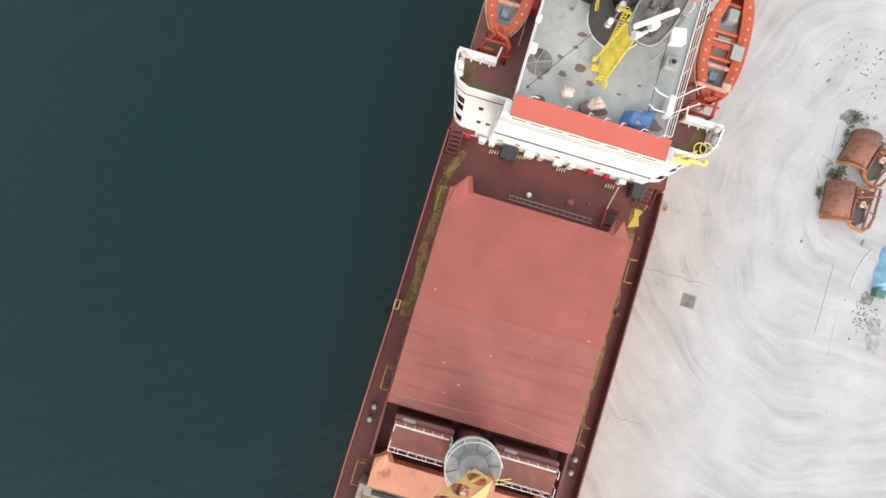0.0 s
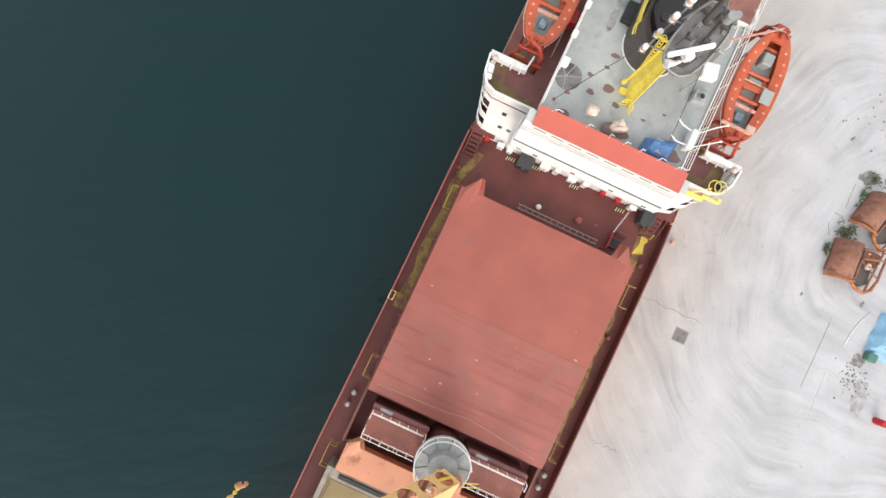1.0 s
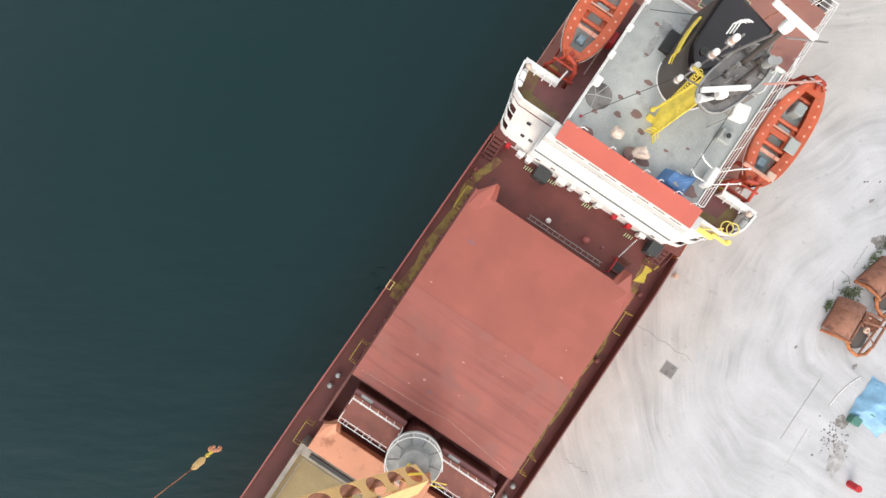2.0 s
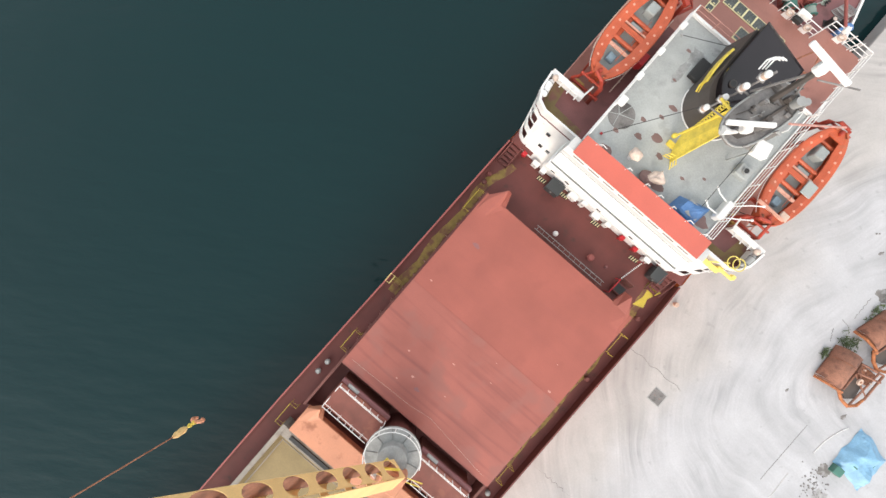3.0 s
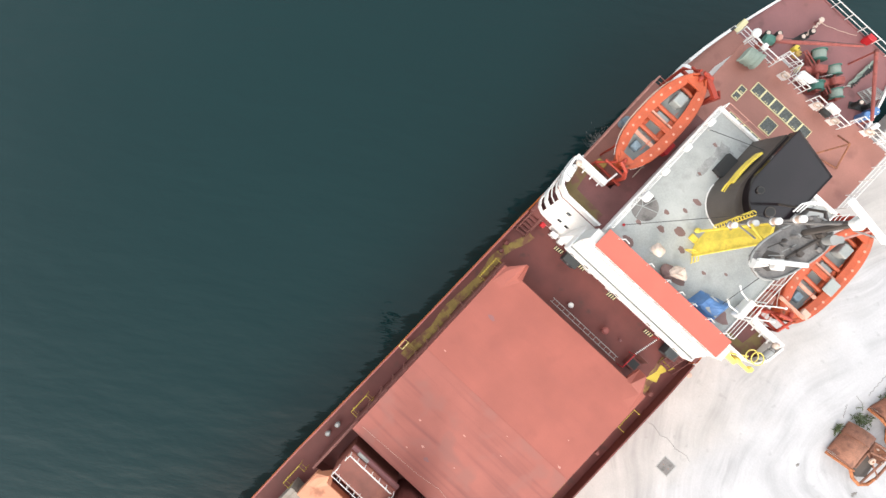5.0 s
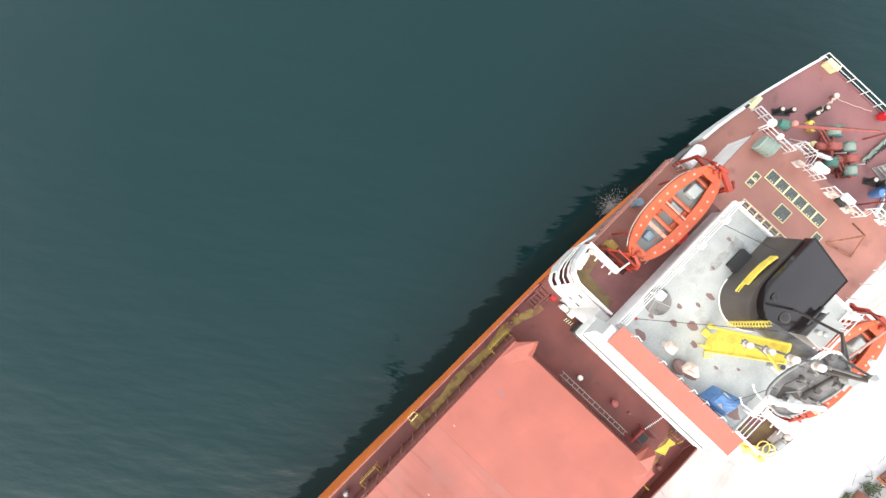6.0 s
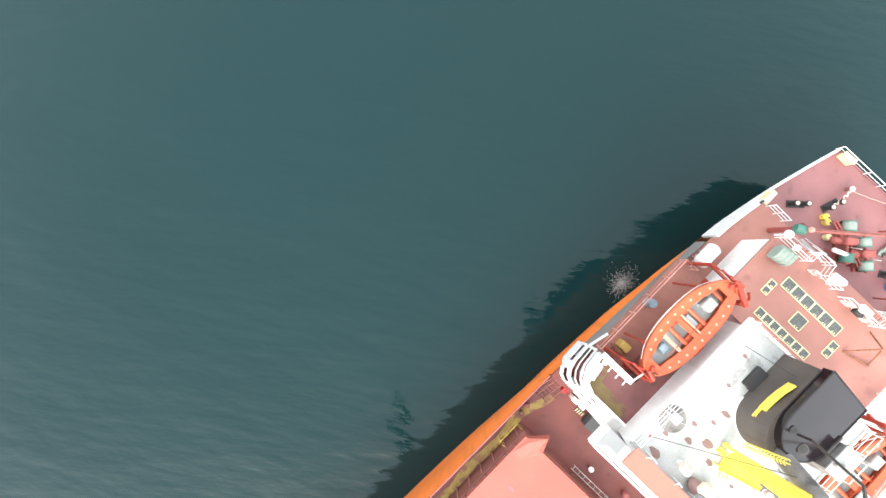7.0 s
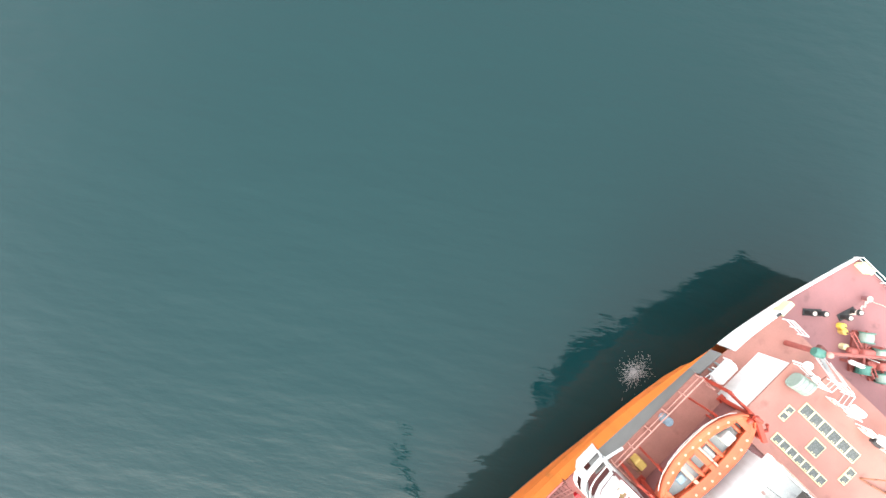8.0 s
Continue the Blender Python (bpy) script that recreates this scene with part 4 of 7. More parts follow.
for x in (-6.45, 2.85, 4.1):
    b = thing("fire_hose_box", "bright red fire hose box at the foot of the wall", "fire box", "red fire boxes")
    part("body", Geo().box(x - 0.18, x + 0.18, 19.42, 19.72, 0.55, 1.0, 0.03), M_SIGNAL, b)
    part("door", Geo().box(x - 0.14, x + 0.14, 19.39, 19.42, 0.6, 0.95, 0.01), M_SIGNAL, b)
    part("stand", Geo().box(x - 0.05, x + 0.05, 19.5, 19.6, 0, 0.55, 0.01), M_SIGNAL, b)


def hazard_plate(x, y, turn):
    h = thing("hazard_board", "small board with slanted yellow and black stripes", "hazard board", "striped boards", (x, y, 0), turn)
    part("board", Geo().box(-0.36, 0.36, -0.15, 0.15, 0.04, 0.08, 0.01), M_BLACK, h)
    for k in range(4):
        a = -0.36 + k * 0.19
        part("stripe", Geo().loft([[(a, -0.14, 0.08), (a + 0.07, -0.14, 0.08), (a + 0.15, 0.14, 0.08), (a + 0.08, 0.14, 0.08)],
                                   [(a, -0.14, 0.086), (a + 0.07, -0.14, 0.086), (a + 0.15, 0.14, 0.086), (a + 0.08, 0.14, 0.086)]]), M_SKYL, h)
    part("foot", Geo().box(-0.3, 0.3, -0.1, 0.1, 0, 0.04, 0.01), M_BLACK, h)


for x, y in ((-4.25, 19.15), (-2.2, 19.35), (0.9, 19.3), (4.75, 19.15)):
    hazard_plate(x, y, 6)
bar_t = thing("barrier_bar", "red pipe barrier with a black and white striped bar", "barrier")
for k in range(14):
    part("stripe", Geo().box(4.66 + 0.03 * k, 4.74 + 0.03 * k, 17.3 + 0.13 * k * 1.0, 17.36 + 0.13 * k, 0.96, 1.04, 0.005), M_WHITE, bar_t)
part("bar", Geo().tube([(4.7, 17.2, 0.98), (5.12, 19.2, 0.98)], 0.035, 6), M_BLACK, bar_t)
part("pipe_frame", Geo().tube([(4.65, 15.95, 0), (4.65, 15.95, 1.0), (4.7, 17.2, 1.0), (4.7, 17.2, 0)], 0.045, 6), M_SIGNAL, bar_t)
part("pipe_frame", Geo().tube([(5.15, 19.2, 0), (5.15, 19.2, 1.0)], 0.045, 6), M_SIGNAL, bar_t)
comp = thing("access_hatch", "dark red access hatch with its lid open on the deck", "deck hatch")
part("trunk", Geo().box(4.85, 5.75, 16.3, 17.1, 0, 0.5, 0.03), M_DECK, comp)
part("lid", Geo().box(-0.45, 0.45, -0.03, 0.03, 0, 0.8, 0.02).moved(Matrix.Translation((5.3, 17.15, 0.45)) @ Matrix.Rotation(radians(-20), 4, "X")), M_COAM, comp)
part("opening", Geo().box(4.95, 5.65, 16.4, 17.0, 0.5, 0.505, 0.001), M_BLACK, comp)

for s in (-1, 1):
    st = thing("deck_stairs", "steep red-brown steel stairs up to the side passage", "stairs", "side stairs")
    for k in range(6):
        part("tread", Geo().box(s * 7.25 - 0.38, s * 7.25 + 0.38, 18.1 + k * 0.3, 18.33 + k * 0.3, 0.12 + k * 0.15, 0.16 + k * 0.15, 0.01), M_DECK, st)
    for xx in (s * 7.25 - 0.42, s * 7.25 + 0.42):
        part("stringer", Geo().loft([[(xx - 0.03, 18.0, 0), (xx + 0.03, 18.0, 0), (xx + 0.03, 18.2, 0), (xx - 0.03, 18.2, 0)],
                                     [(xx - 0.03, 19.85, 0.95), (xx + 0.03, 19.85, 0.95), (xx + 0.03, 20.0, 0.95), (xx - 0.03, 20.0, 0.95)]]), M_COAM, st)
        part("handrail", Geo().tube([(xx, 18.05, 0), (xx, 18.05, 0.9), (xx, 19.85, 1.75)], 0.025, 6), M_DECK, st)

# ---------------------------------------------------------------- roof deck
for s in (-1, 1):
    railing("roof_railing", "white guard railing along the edge of the roof deck", [(s * 4.47, 20.6, 7.72), (s * 4.47, 29.9, 7.72)], 0.95, 1.3, 0.028, 3)
railing("roof_railing", "white guard railing at the roof deck's after edge", [(-4.4, 30.02, 7.8), (-0.2, 30.02, 7.8)], 0.75, 1.5, 0.022, 2, M_PINKRAIL)

rnd = random.Random(3)
patches = thing("primer_patches", "brown primer patches on the grey roof deck", "paint patches")
for x, y, r in ((-2.6, 23.6, 0.16), (-3.4, 22.1, 0.14), (-2.2, 22.7, 0.2), (-1.7, 25.2, 0.2), (-1.9, 24.4, 0.13), (-1.3, 23.3, 0.26), (-1.75, 27.2, 0.18), (-0.5, 22.6, 0.2),
                (-3.2, 28.3, 0.12), (-2.7, 26.5, 0.1), (0.5, 21.2, 0.35), (1.3, 22.5, 0.12), (-3.1, 20.9, 0.3), (2.3, 23.3, 0.1), (3.6, 21.3, 0.5), (2.9, 20.9, 0.3)):
    out = []
    for k in range(10):
        a = 2 * math.pi * k / 10
        q = r * (0.75 + 0.5 * rnd.random())
        out.append((x + q * math.cos(a) * 1.3, y + q * math.sin(a) * 0.8))
    part("patch", Geo().prism(out, 7.601, 7.605), M_PATCH, patches)


rnd = random.Random(29)
M_SMEAR = mat("soot_smear", (0.30, 0.305, 0.30), 0.8, vary=0.3, scale=2.0, stain=(0.30, 0.305, 0.30), stain_at=0.5, stain_scale=2.5)
soot = thing("soot_stains", "dark soot smears on the grey roof deck beside the funnel", "stain")
for x, y, rx, ry in ((-2.55, 28.3, 0.55, 0.5), (-2.75, 27.1, 0.3, 0.75), (-1.9, 29.3, 0.5, 0.25)):
    out = []
    for k in range(18):
        a, q = 2 * math.pi * k / 18, 0.65 + 0.6 * rnd.random()
        out.append((x + rx * q * math.cos(a), y + ry * q * math.sin(a)))
    part("smear", Geo().prism(out, 7.601, 7.604), M_SMEAR, soot)


def covered(name, label, cat, x, y, z, r, h, m, m2=None):
    o = thing(name, label, cat)
    part("pedestal", Geo().disc(x, y, z, z + h * 0.55, r * 0.4, 12), M_WHITE, o)
    g_ = Geo().ball(x, y, z + h * 0.7, r * 0.9, r * 0.8, h * 0.3, 16, 9).lumpy(0.12, 2.6)
    part("cover", g_, m, o)
    return o


covered("compass_binnacle", "compass stand under a faded tan canvas cover", "compass", -1.75, 21.45, 7.6, 0.42, 1.1, M_CANVAS)
o = thing("canvas_bundle", "searchlight wrapped in pale and brown canvas", "searchlight")
part("cover", Geo().ball(0.05, 21.35, 8.1, 0.48, 0.36, 0.36, 16, 9).lumpy(0.2, 2.4), M_CANVAS, o)
part("skirt", Geo().ball(-0.3, 21.1, 7.85, 0.5, 0.38, 0.3, 14, 8).lumpy(0.15, 2.5), M_PATCH, o, "brown canvas skirt")
part("stand", Geo().disc(0.0, 21.3, 7.6, 7.9, 0.2, 12), M_WHITE, o)

tarp = thing("tarpaulin", "crumpled blue tarpaulin over a box on the roof deck", "tarpaulin")
g = Geo()
rnd = random.Random(11)
nx, ny = 14, 12
for j in range(ny + 1):
    for i in range(nx + 1):
        u, w = i / nx, j / ny
        x, y = 1.65 + 1.85 * u + 0.2 * w, 20.62 + 1.6 * w * (1 - 0.35 * (1 - u))
        e = min(u, 1 - u, w, 1 - w)
        g.v.append((x, y, 7.61 + 0.65 * min(1, e * 5) * (0.8 + 0.35 * noise.noise((x * 1.7, y * 1.7, 0))) + 0.04 * rnd.random() * (e > 0)))
for j in range(ny):
    for i in range(nx):
        a = j * (nx + 1) + i
        g.f.append((a, a + 1, a + nx + 2, a + nx + 1))
part("sheet", g, M_BLUE, tarp)
part("box", Geo().box(2.3, 3.3, 20.95, 21.75, 7.6, 8.05), M_STEEL, tarp)

o = thing("signal_post", "white deck box with bent white pipe arms", "signal post")
part("box", Geo().box(3.85, 4.25, 21.75, 22.95, 7.85, 8.5, 0.06), M_WHITE, o)
part("stand", Geo().box(3.95, 4.15, 22.2, 22.5, 7.6, 7.86, 0.02), M_WHITE, o)
for y0, y1 in ((22.8, 22.9), (21.95, 21.9)):
    part("arm", Geo().tube([(3.9, y0, 8.3), (3.2, y1 - 0.05, 8.45), (2.85, y1 + 0.12, 8.5)], 0.042, 7), M_WHITE, o)
    part("lamp", Geo().ball(2.85, y1 + 0.12, 8.52, 0.07, 0.07, 0.07, 10, 6), M_WHITE, o)
    part("arm", Geo().tube([(4.2, y0, 8.3), (4.9, y1 + 0.5, 8.6), (5.4, y1 + 0.85, 8.7)], 0.036, 7), M_WHITE, o)
    part("lamp", Geo().ball(5.4, y1 + 0.85, 8.72, 0.08, 0.08, 0.08, 10, 6), M_WHITE, o)
o = thing("antenna_box", "square white antenna housing on a grey post", "antenna")
part("housing", Geo().box(-0.42, 0.42, -0.42, 0.42, 0, 0.4, 0.06).moved(Matrix.Translation((2.55, 24.95, 10.2)) @ Matrix.Rotation(radians(12), 4, "Z")), M_WHITE, o)
part("post", Geo().disc(2.55, 24.95, 7.6, 10.22, 0.05, 10), M_GREY, o)
o = thing("roof_vent", "grey square vent with a dark round opening", "vent")
part("base", Geo().box(3.2, 4.05, 24.55, 25.35, 7.6, 8.0, 0.08), M_GREY, o)
part("collar", Geo().disc(3.63, 24.95, 8.0, 8.15, 0.2, 14), M_STEEL, o)
part("opening", Geo().disc(3.63, 24.95, 8.15, 8.16, 0.15, 14), M_BLACK, o)
fan = thing("roof_fan_grille", "dark grey round grille with pale spokes in the roof deck", "grille")
part("grille", Geo().disc(-3.68, 22.95, 7.601, 7.64, 0.78, 28), M_MASTGREY, fan)
for k in range(5):
    a = radians(20 + 62 * k)
    part("spoke", Geo().tube([(-3.85, 22.9, 7.66), (-3.68 + 0.76 * math.cos(a), 22.95 + 0.76 * math.sin(a), 7.66)], 0.025, 5), M_GREY, fan)
o = thing("deck_light", "white floodlight box on the railing", "lamp")
part("housing", Geo().box(-4.55, -4.1, 22.75, 23.25, 8.7, 9.05, 0.06), M_WHITE, o)
part("bracket", Geo().tube([(-4.4, 23.0, 7.85), (-4.4, 23.0, 8.75)], 0.05, 6), M_WHITE, o)
for y in (24.6, 26.4, 28.3):
    o = thing("lifebuoy_light", "small white lamp clamped to the roof railing", "lamp", "railing lamps")
    part("lamp", Geo().box(-4.62, -4.3, y, y + 0.4, 8.5, 8.75, 0.05), M_WHITE, o)
    part("clamp", Geo().tube([(-4.4, y + 0.2, 8.3), (-4.4, y + 0.2, 8.52)], 0.04, 6), M_STEEL, o)
for x, l in ((-3.8, 0.6), (-1.7, 0.35), (-0.3, 0.2), (0.6, 0.35), (1.6, 0.25), (2.7, 0.45), (3.8, 0.6)):
    o = thing("visor_bracket", "small white bracket behind the red visor", "bracket", "visor brackets")
    part("arm", Geo().tube([(x, 20.35, 8.5), (x + l * 0.5, 20.62, 8.5), (x + l, 20.55, 8.6)], 0.03, 6), M_WHITE, o)
    part("foot", Geo().tube([(x + l * 0.5, 20.62, 7.6), (x + l * 0.5, 20.62, 8.5)], 0.035, 6), M_WHITE, o)
# stay wires
for n_s, (a, b) in enumerate((((-3.9, 21.4, 7.65), (-0.8, 24.6, 12.5)), ((3.2, 21.6, 7.65), (1.0, 24.0, 13.5)), ((-4.1, 28.6, 7.8), (-1.2, 28.9, 9.6)))):
    o = thing("stay_wire", "thin dark wire stay down to the roof deck", "wire", "mast stays")
    part("wire", Geo().tube([a, b], 0.018, 5), M_BLACK, o)
    part("shackle", Geo().box(a[0] - 0.07, a[0] + 0.07, a[1] - 0.07, a[1] + 0.07, a[2] - 0.05, a[2] + 0.05, 0.02), M_SIGNAL if n_s == 0 else M_STEEL, o)

# ---------------------------------------------------------------- funnel


def d_outline(x0, x1, yf, yb, n=14):
    """Rounded towards -y, flat at +y."""
    cx, r = (x0 + x1) / 2, (x1 - x0) / 2
    arc = [(cx - r * math.cos(math.pi * k / n), yf + r - r * math.sin(math.pi * k / n)) for k in range(n + 1)]
    return [(x0, yb)] + arc + [(x1, yb)]


funnel = thing("funnel", "sooty black funnel casing with a rounded front", "funnel")


def top_z(x):
    """The funnel's top falls a little to port."""
    return 10.62 - 0.26 * (x + 1.45)


out = d_outline(-1.72, 1.75, 24.85, 29.9, 18)
part("casing", Geo().loft([[(x, y, 7.6) for x, y in out], [(x * 0.9, 27.4 + (y - 27.4) * 0.95, top_z(x) - 0.6) for x, y in out]]), M_SOOT, funnel, "brown-black sooty casing")
out2 = d_outline(-1.42, 1.78, 25.45, 29.97, 18)
part("funnel_top", Geo().loft([[(x * 1.02, y, top_z(x) - 0.64) for x, y in out2], [(x, y, top_z(x)) for x, y in out2]]), M_DARK, funnel, "glossy black top band")
part("rim", Geo().tube([(x, y, top_z(x)) for x, y in out2], 0.05, 6, closed=True), M_DARK, funnel)
part("rim_plate", Geo().loft([[(1.77, y, top_z(1.8) - 0.3), (1.83, y, top_z(1.8) - 0.3), (1.83, y, top_z(1.8) + 0.12), (1.77, y, top_z(1.8) + 0.12)] for y in (26.9, 28.1)]), M_MASTGREY, funnel, "grey edge plate")
part("base_strip", Geo().tube([(x * 1.01, y - 0.01, 7.66) for x, y in out[1:-1]], 0.045, 6), M_WHITE, funnel, "pale base strip")
for x, y, r in ((-0.75, 26.5, 0.2), (0.5, 26.2, 0.28)):
    p_ = part("exhaust_pipe", Geo().disc(x, y, top_z(x) - 0.1, top_z(x) + 0.1, r, 16), M_SOOT, funnel)
    part("bore", Geo().disc(x, y, top_z(x) + 0.1, top_z(x) + 0.11, r * 0.8, 16), M_BLACK, p_)
part("ladder", Geo().loft([[(x - 0.06, y, z - 0.24), (x + 0.06, y, z - 0.24), (x + 0.06, y, z + 0.24), (x - 0.06, y, z + 0.24)]
                           for x, y, z in ((-1.64, 26.45, 9.2), (-1.76, 27.1, 9.38), (-1.8, 27.7, 9.52), (-1.76, 28.35, 9.68))]), M_YELLOW, funnel, "yellow handrail plate")
for k in range(4):
    part("ladder_hook", Geo().tube([(-1.66 + 0.03 * k, 26.6, 9.05 + 0.09 * k), (-1.72 + 0.11 * k, 26.25 + 0.05 * k, 9.1), (-1.62 + 0.15 * k, 25.9 + 0.07 * k, 9.0)], 0.05, 6), M_YELLOW, funnel)
part("door", Geo().box(-2.35, -1.6, 27.1, 28.4, 7.6, 7.9, 0.04), M_BLACK, funnel, "black louvre box")

o = thing("vent_trunk", "grey steel vent trunk beside the black funnel", "vent trunk")
part("body", Geo().loft([[(1.95, 26.2, 7.6), (3.1, 26.2, 7.6), (3.1, 28.0, 7.6), (1.95, 28.0, 7.6)], [(1.95, 26.3, 10.2), (2.85, 26.3, 10.2), (2.85, 27.85, 10.2), (1.95, 27.85, 10.2)]]), M_MASTGREY, o)
part("top_plate", Geo().box(1.9, 2.92, 26.22, 27.93, 10.2, 10.28, 0.02), M_STEEL, o, "pale grey top plate")
for x, y in ((2.1, 26.75), (2.4, 26.9)):
    part("cap", Geo().disc(x, y, 10.28, 10.55, 0.14, 12, 0.05), M_STEEL, o)
part("grab_rail", Geo().tube([(2.85, 26.4, 10.28), (2.85, 26.4, 10.7), (2.85, 27.7, 10.7), (2.85, 27.7, 10.28)], 0.03, 6), M_WHITE, o)

# ---------------------------------------------------------------- radar mast
mast = thing("radar_mast", "sooty grey radar mast with a yellow ladder plate", "mast")
PLAT_Z = 15.2


def on_plat(u, w):
    """A place on the oval platform: u along it towards the stern, w across it to port, both from -1 to 1."""
    return (-0.32 + 1.75 * u * 0.28 + 0.86 * w * 0.96, 22.85 + 1.75 * u * 0.96 - 0.86 * w * 0.28)


base = [(0.35 + 0.4 * math.cos(a), 25.6 + 0.45 * math.sin(a)) for a in [2 * math.pi * k / 16 for k in range(16)]]
topo = [(0.25 + 0.4 * math.cos(a), 23.85 + 0.45 * math.sin(a)) for a in [2 * math.pi * k / 16 for k in range(16)]]
part("column", Geo().loft([[(x, y, 8.6) for x, y in base], [(x, y, PLAT_Z) for x, y in topo]]), M_MASTGREY, mast)
ell = []
for k in range(32):
    c_, s_ = math.cos(2 * math.pi * k / 32), math.sin(2 * math.pi * k / 32)
    ell.append(on_plat(math.copysign(abs(s_) ** 0.75, s_), math.copysign(abs(c_) ** 0.75, c_)))
pl = part("platform", Geo().prism(ell, PLAT_Z, PLAT_Z + 0.12), M_MASTGREY, mast, "sooty grey oval platform")
part("toe_rail", Geo().tube([(x, y, PLAT_Z + 0.16) for x, y in ell], 0.045, 6, closed=True), M_STEEL, pl)
for k in range(0, 32, 4):
    part("post", Geo().tube([(*ell[k], PLAT_Z + 0.1), (*ell[k], PLAT_Z + 0.5)], 0.025, 5), M_MASTGREY, pl)
for u in (-0.35, 0.2, 0.65):
    part("bracket", Geo().tube([(*on_plat(u, -0.8), PLAT_Z), (-0.05, 23.3, PLAT_Z - 1.6), (*on_plat(u, 0.8), PLAT_Z)], 0.07, 6), M_SOOT, pl)
# broad yellow ladder plate up the front, with guard hoops beside its starboard edge
YA, YB = [Vector((-0.66, 23.9, 7.75)), Vector((-0.45, 24.28, 13.2))], [Vector((0.16, 22.74, 7.62)), Vector((0.02, 23.55, 13.1))]
rings_ = []
for k in range(13):
    q = k / 12
    a_, b_ = YA[0].lerp(YA[1], q), YB[0].lerp(YB[1], q)
    a_ = b_.lerp(a_, 0.45 + 0.55 * min(1.0, q / 0.14))
    rings_.append([a_, a_.lerp(b_, 0.5) + Vector((-0.04, -0.05, 0)), b_, b_ + Vector((0.06, 0.05, 0)), a_ + Vector((0.06, 0.05, 0))])
yp = part("ladder_plate", Geo().loft(rings_), M_YELLOW, mast, "bright yellow plate of the mast ladder")
part("side_rail", Geo().tube([tuple(YA[0]), tuple(YA[1])], 0.07, 7), M_YELLOW, yp)
part("edge_rail", Geo().tube([tuple(YB[0]), tuple(YB[1])], 0.05, 7), M_YELLOW, yp)
HA, HB = Vector((-0.15, 24.63, 8.10)), Vector((-0.54, 25.00, 11.34))
part("hoop_rail", Geo().tube([tuple(HA + Vector((0.1, 0, 0))), tuple(HB + Vector((0.1, 0, 0)))], 0.03, 6), M_YELLOW, yp)
for k in range(14):
    p_ = HA.lerp(HB, (k + 0.5) / 14)
    part("hoop", Geo().tube([(p_.x + 0.16 * math.cos(a), p_.y + 0.16 * math.sin(a), p_.z) for a in [radians(60 + 28 * i) for i in range(9)]], 0.028, 5), M_YELLOW, yp)
part("knob", Geo().ball(-0.68, 23.95, 7.85, 0.16, 0.16, 0.25, 12, 7), M_YELLOW, yp)
part("foot_step", Geo().box(-0.72, -0.2, 23.35, 23.7, 7.6, 7.75, 0.03), M_YELLOW, yp)
for q, r in ((0.0, 0.45), (0.05, 0.4), (0.1, 0.35)):
    p_ = YB[0].lerp(YB[1], q)
    part("foot_rail", Geo().tube([tuple(p_ + Vector((-0.1, 0.12, 0.05))), tuple(p_ + Vector((-0.1 - r, 0.02, 0.03))), tuple(p_ + Vector((-0.12 - r, 0.0, -0.06)))], 0.035, 5), M_YELLOW, yp)
    part("foot_rail", Geo().tube([tuple(p_ + Vector((0, 0, 0.05))), tuple(p_ + Vector((0.1 + r * 0.3, -r * 0.7, 0.03))), tuple(p_ + Vector((0.1 + r * 0.3, -r * 0.75, -0.06)))], 0.035, 5), M_YELLOW, yp)
part("cross_rail", Geo().tube([(-1.75, 22.9, 14.45), (-0.9, 22.75, 14.45)], 0.07, 6), M_YELLOW, yp)
# lamp pole standing off the platform's starboard side
part("lamp_pole", Geo().tube([(-1.5, 23.25, 12.2), (-1.5, 23.2, 17.1)], 0.05, 8), M_MASTGREY, mast)
for z in (13.0, 15.2):
    part("strut", Geo().tube([(-1.5, 23.22, z), (-0.5, 23.3, z)], 0.045, 6), M_MASTGREY, mast)
for z in (12.75, 14.1, 15.4, 16.6):
    lamp = part("navigation_lamp", Geo().disc(-1.62, 23.08, z, z + 0.42, 0.14, 12, 0.04), M_WHITE, mast, "pinkish white navigation lamp")
    part("lens", Geo().disc(-1.62, 23.08, z + 0.12, z + 0.28, 0.148, 12), M_TAN, lamp)
    part("bracket", Geo().box(-1.78, -1.44, 22.95, 23.25, z - 0.06, z, 0.01), M_MASTGREY, lamp)
for k, (dx, dy) in enumerate(((0.0, 0.0), (0.10, 0.09), (0.2, 0.16))):
    part("halyard_loop", Geo().tube([(-1.95 + dx, 23.15 + dy, 16.7), (-1.98 + dx, 23.5 + dy, 16.85), (-1.82 + dx, 23.75 + dy, 16.9), (-1.6 + dx, 23.8 + dy, 16.85)], 0.03, 6), M_WHITE, mast, "white looped cable")
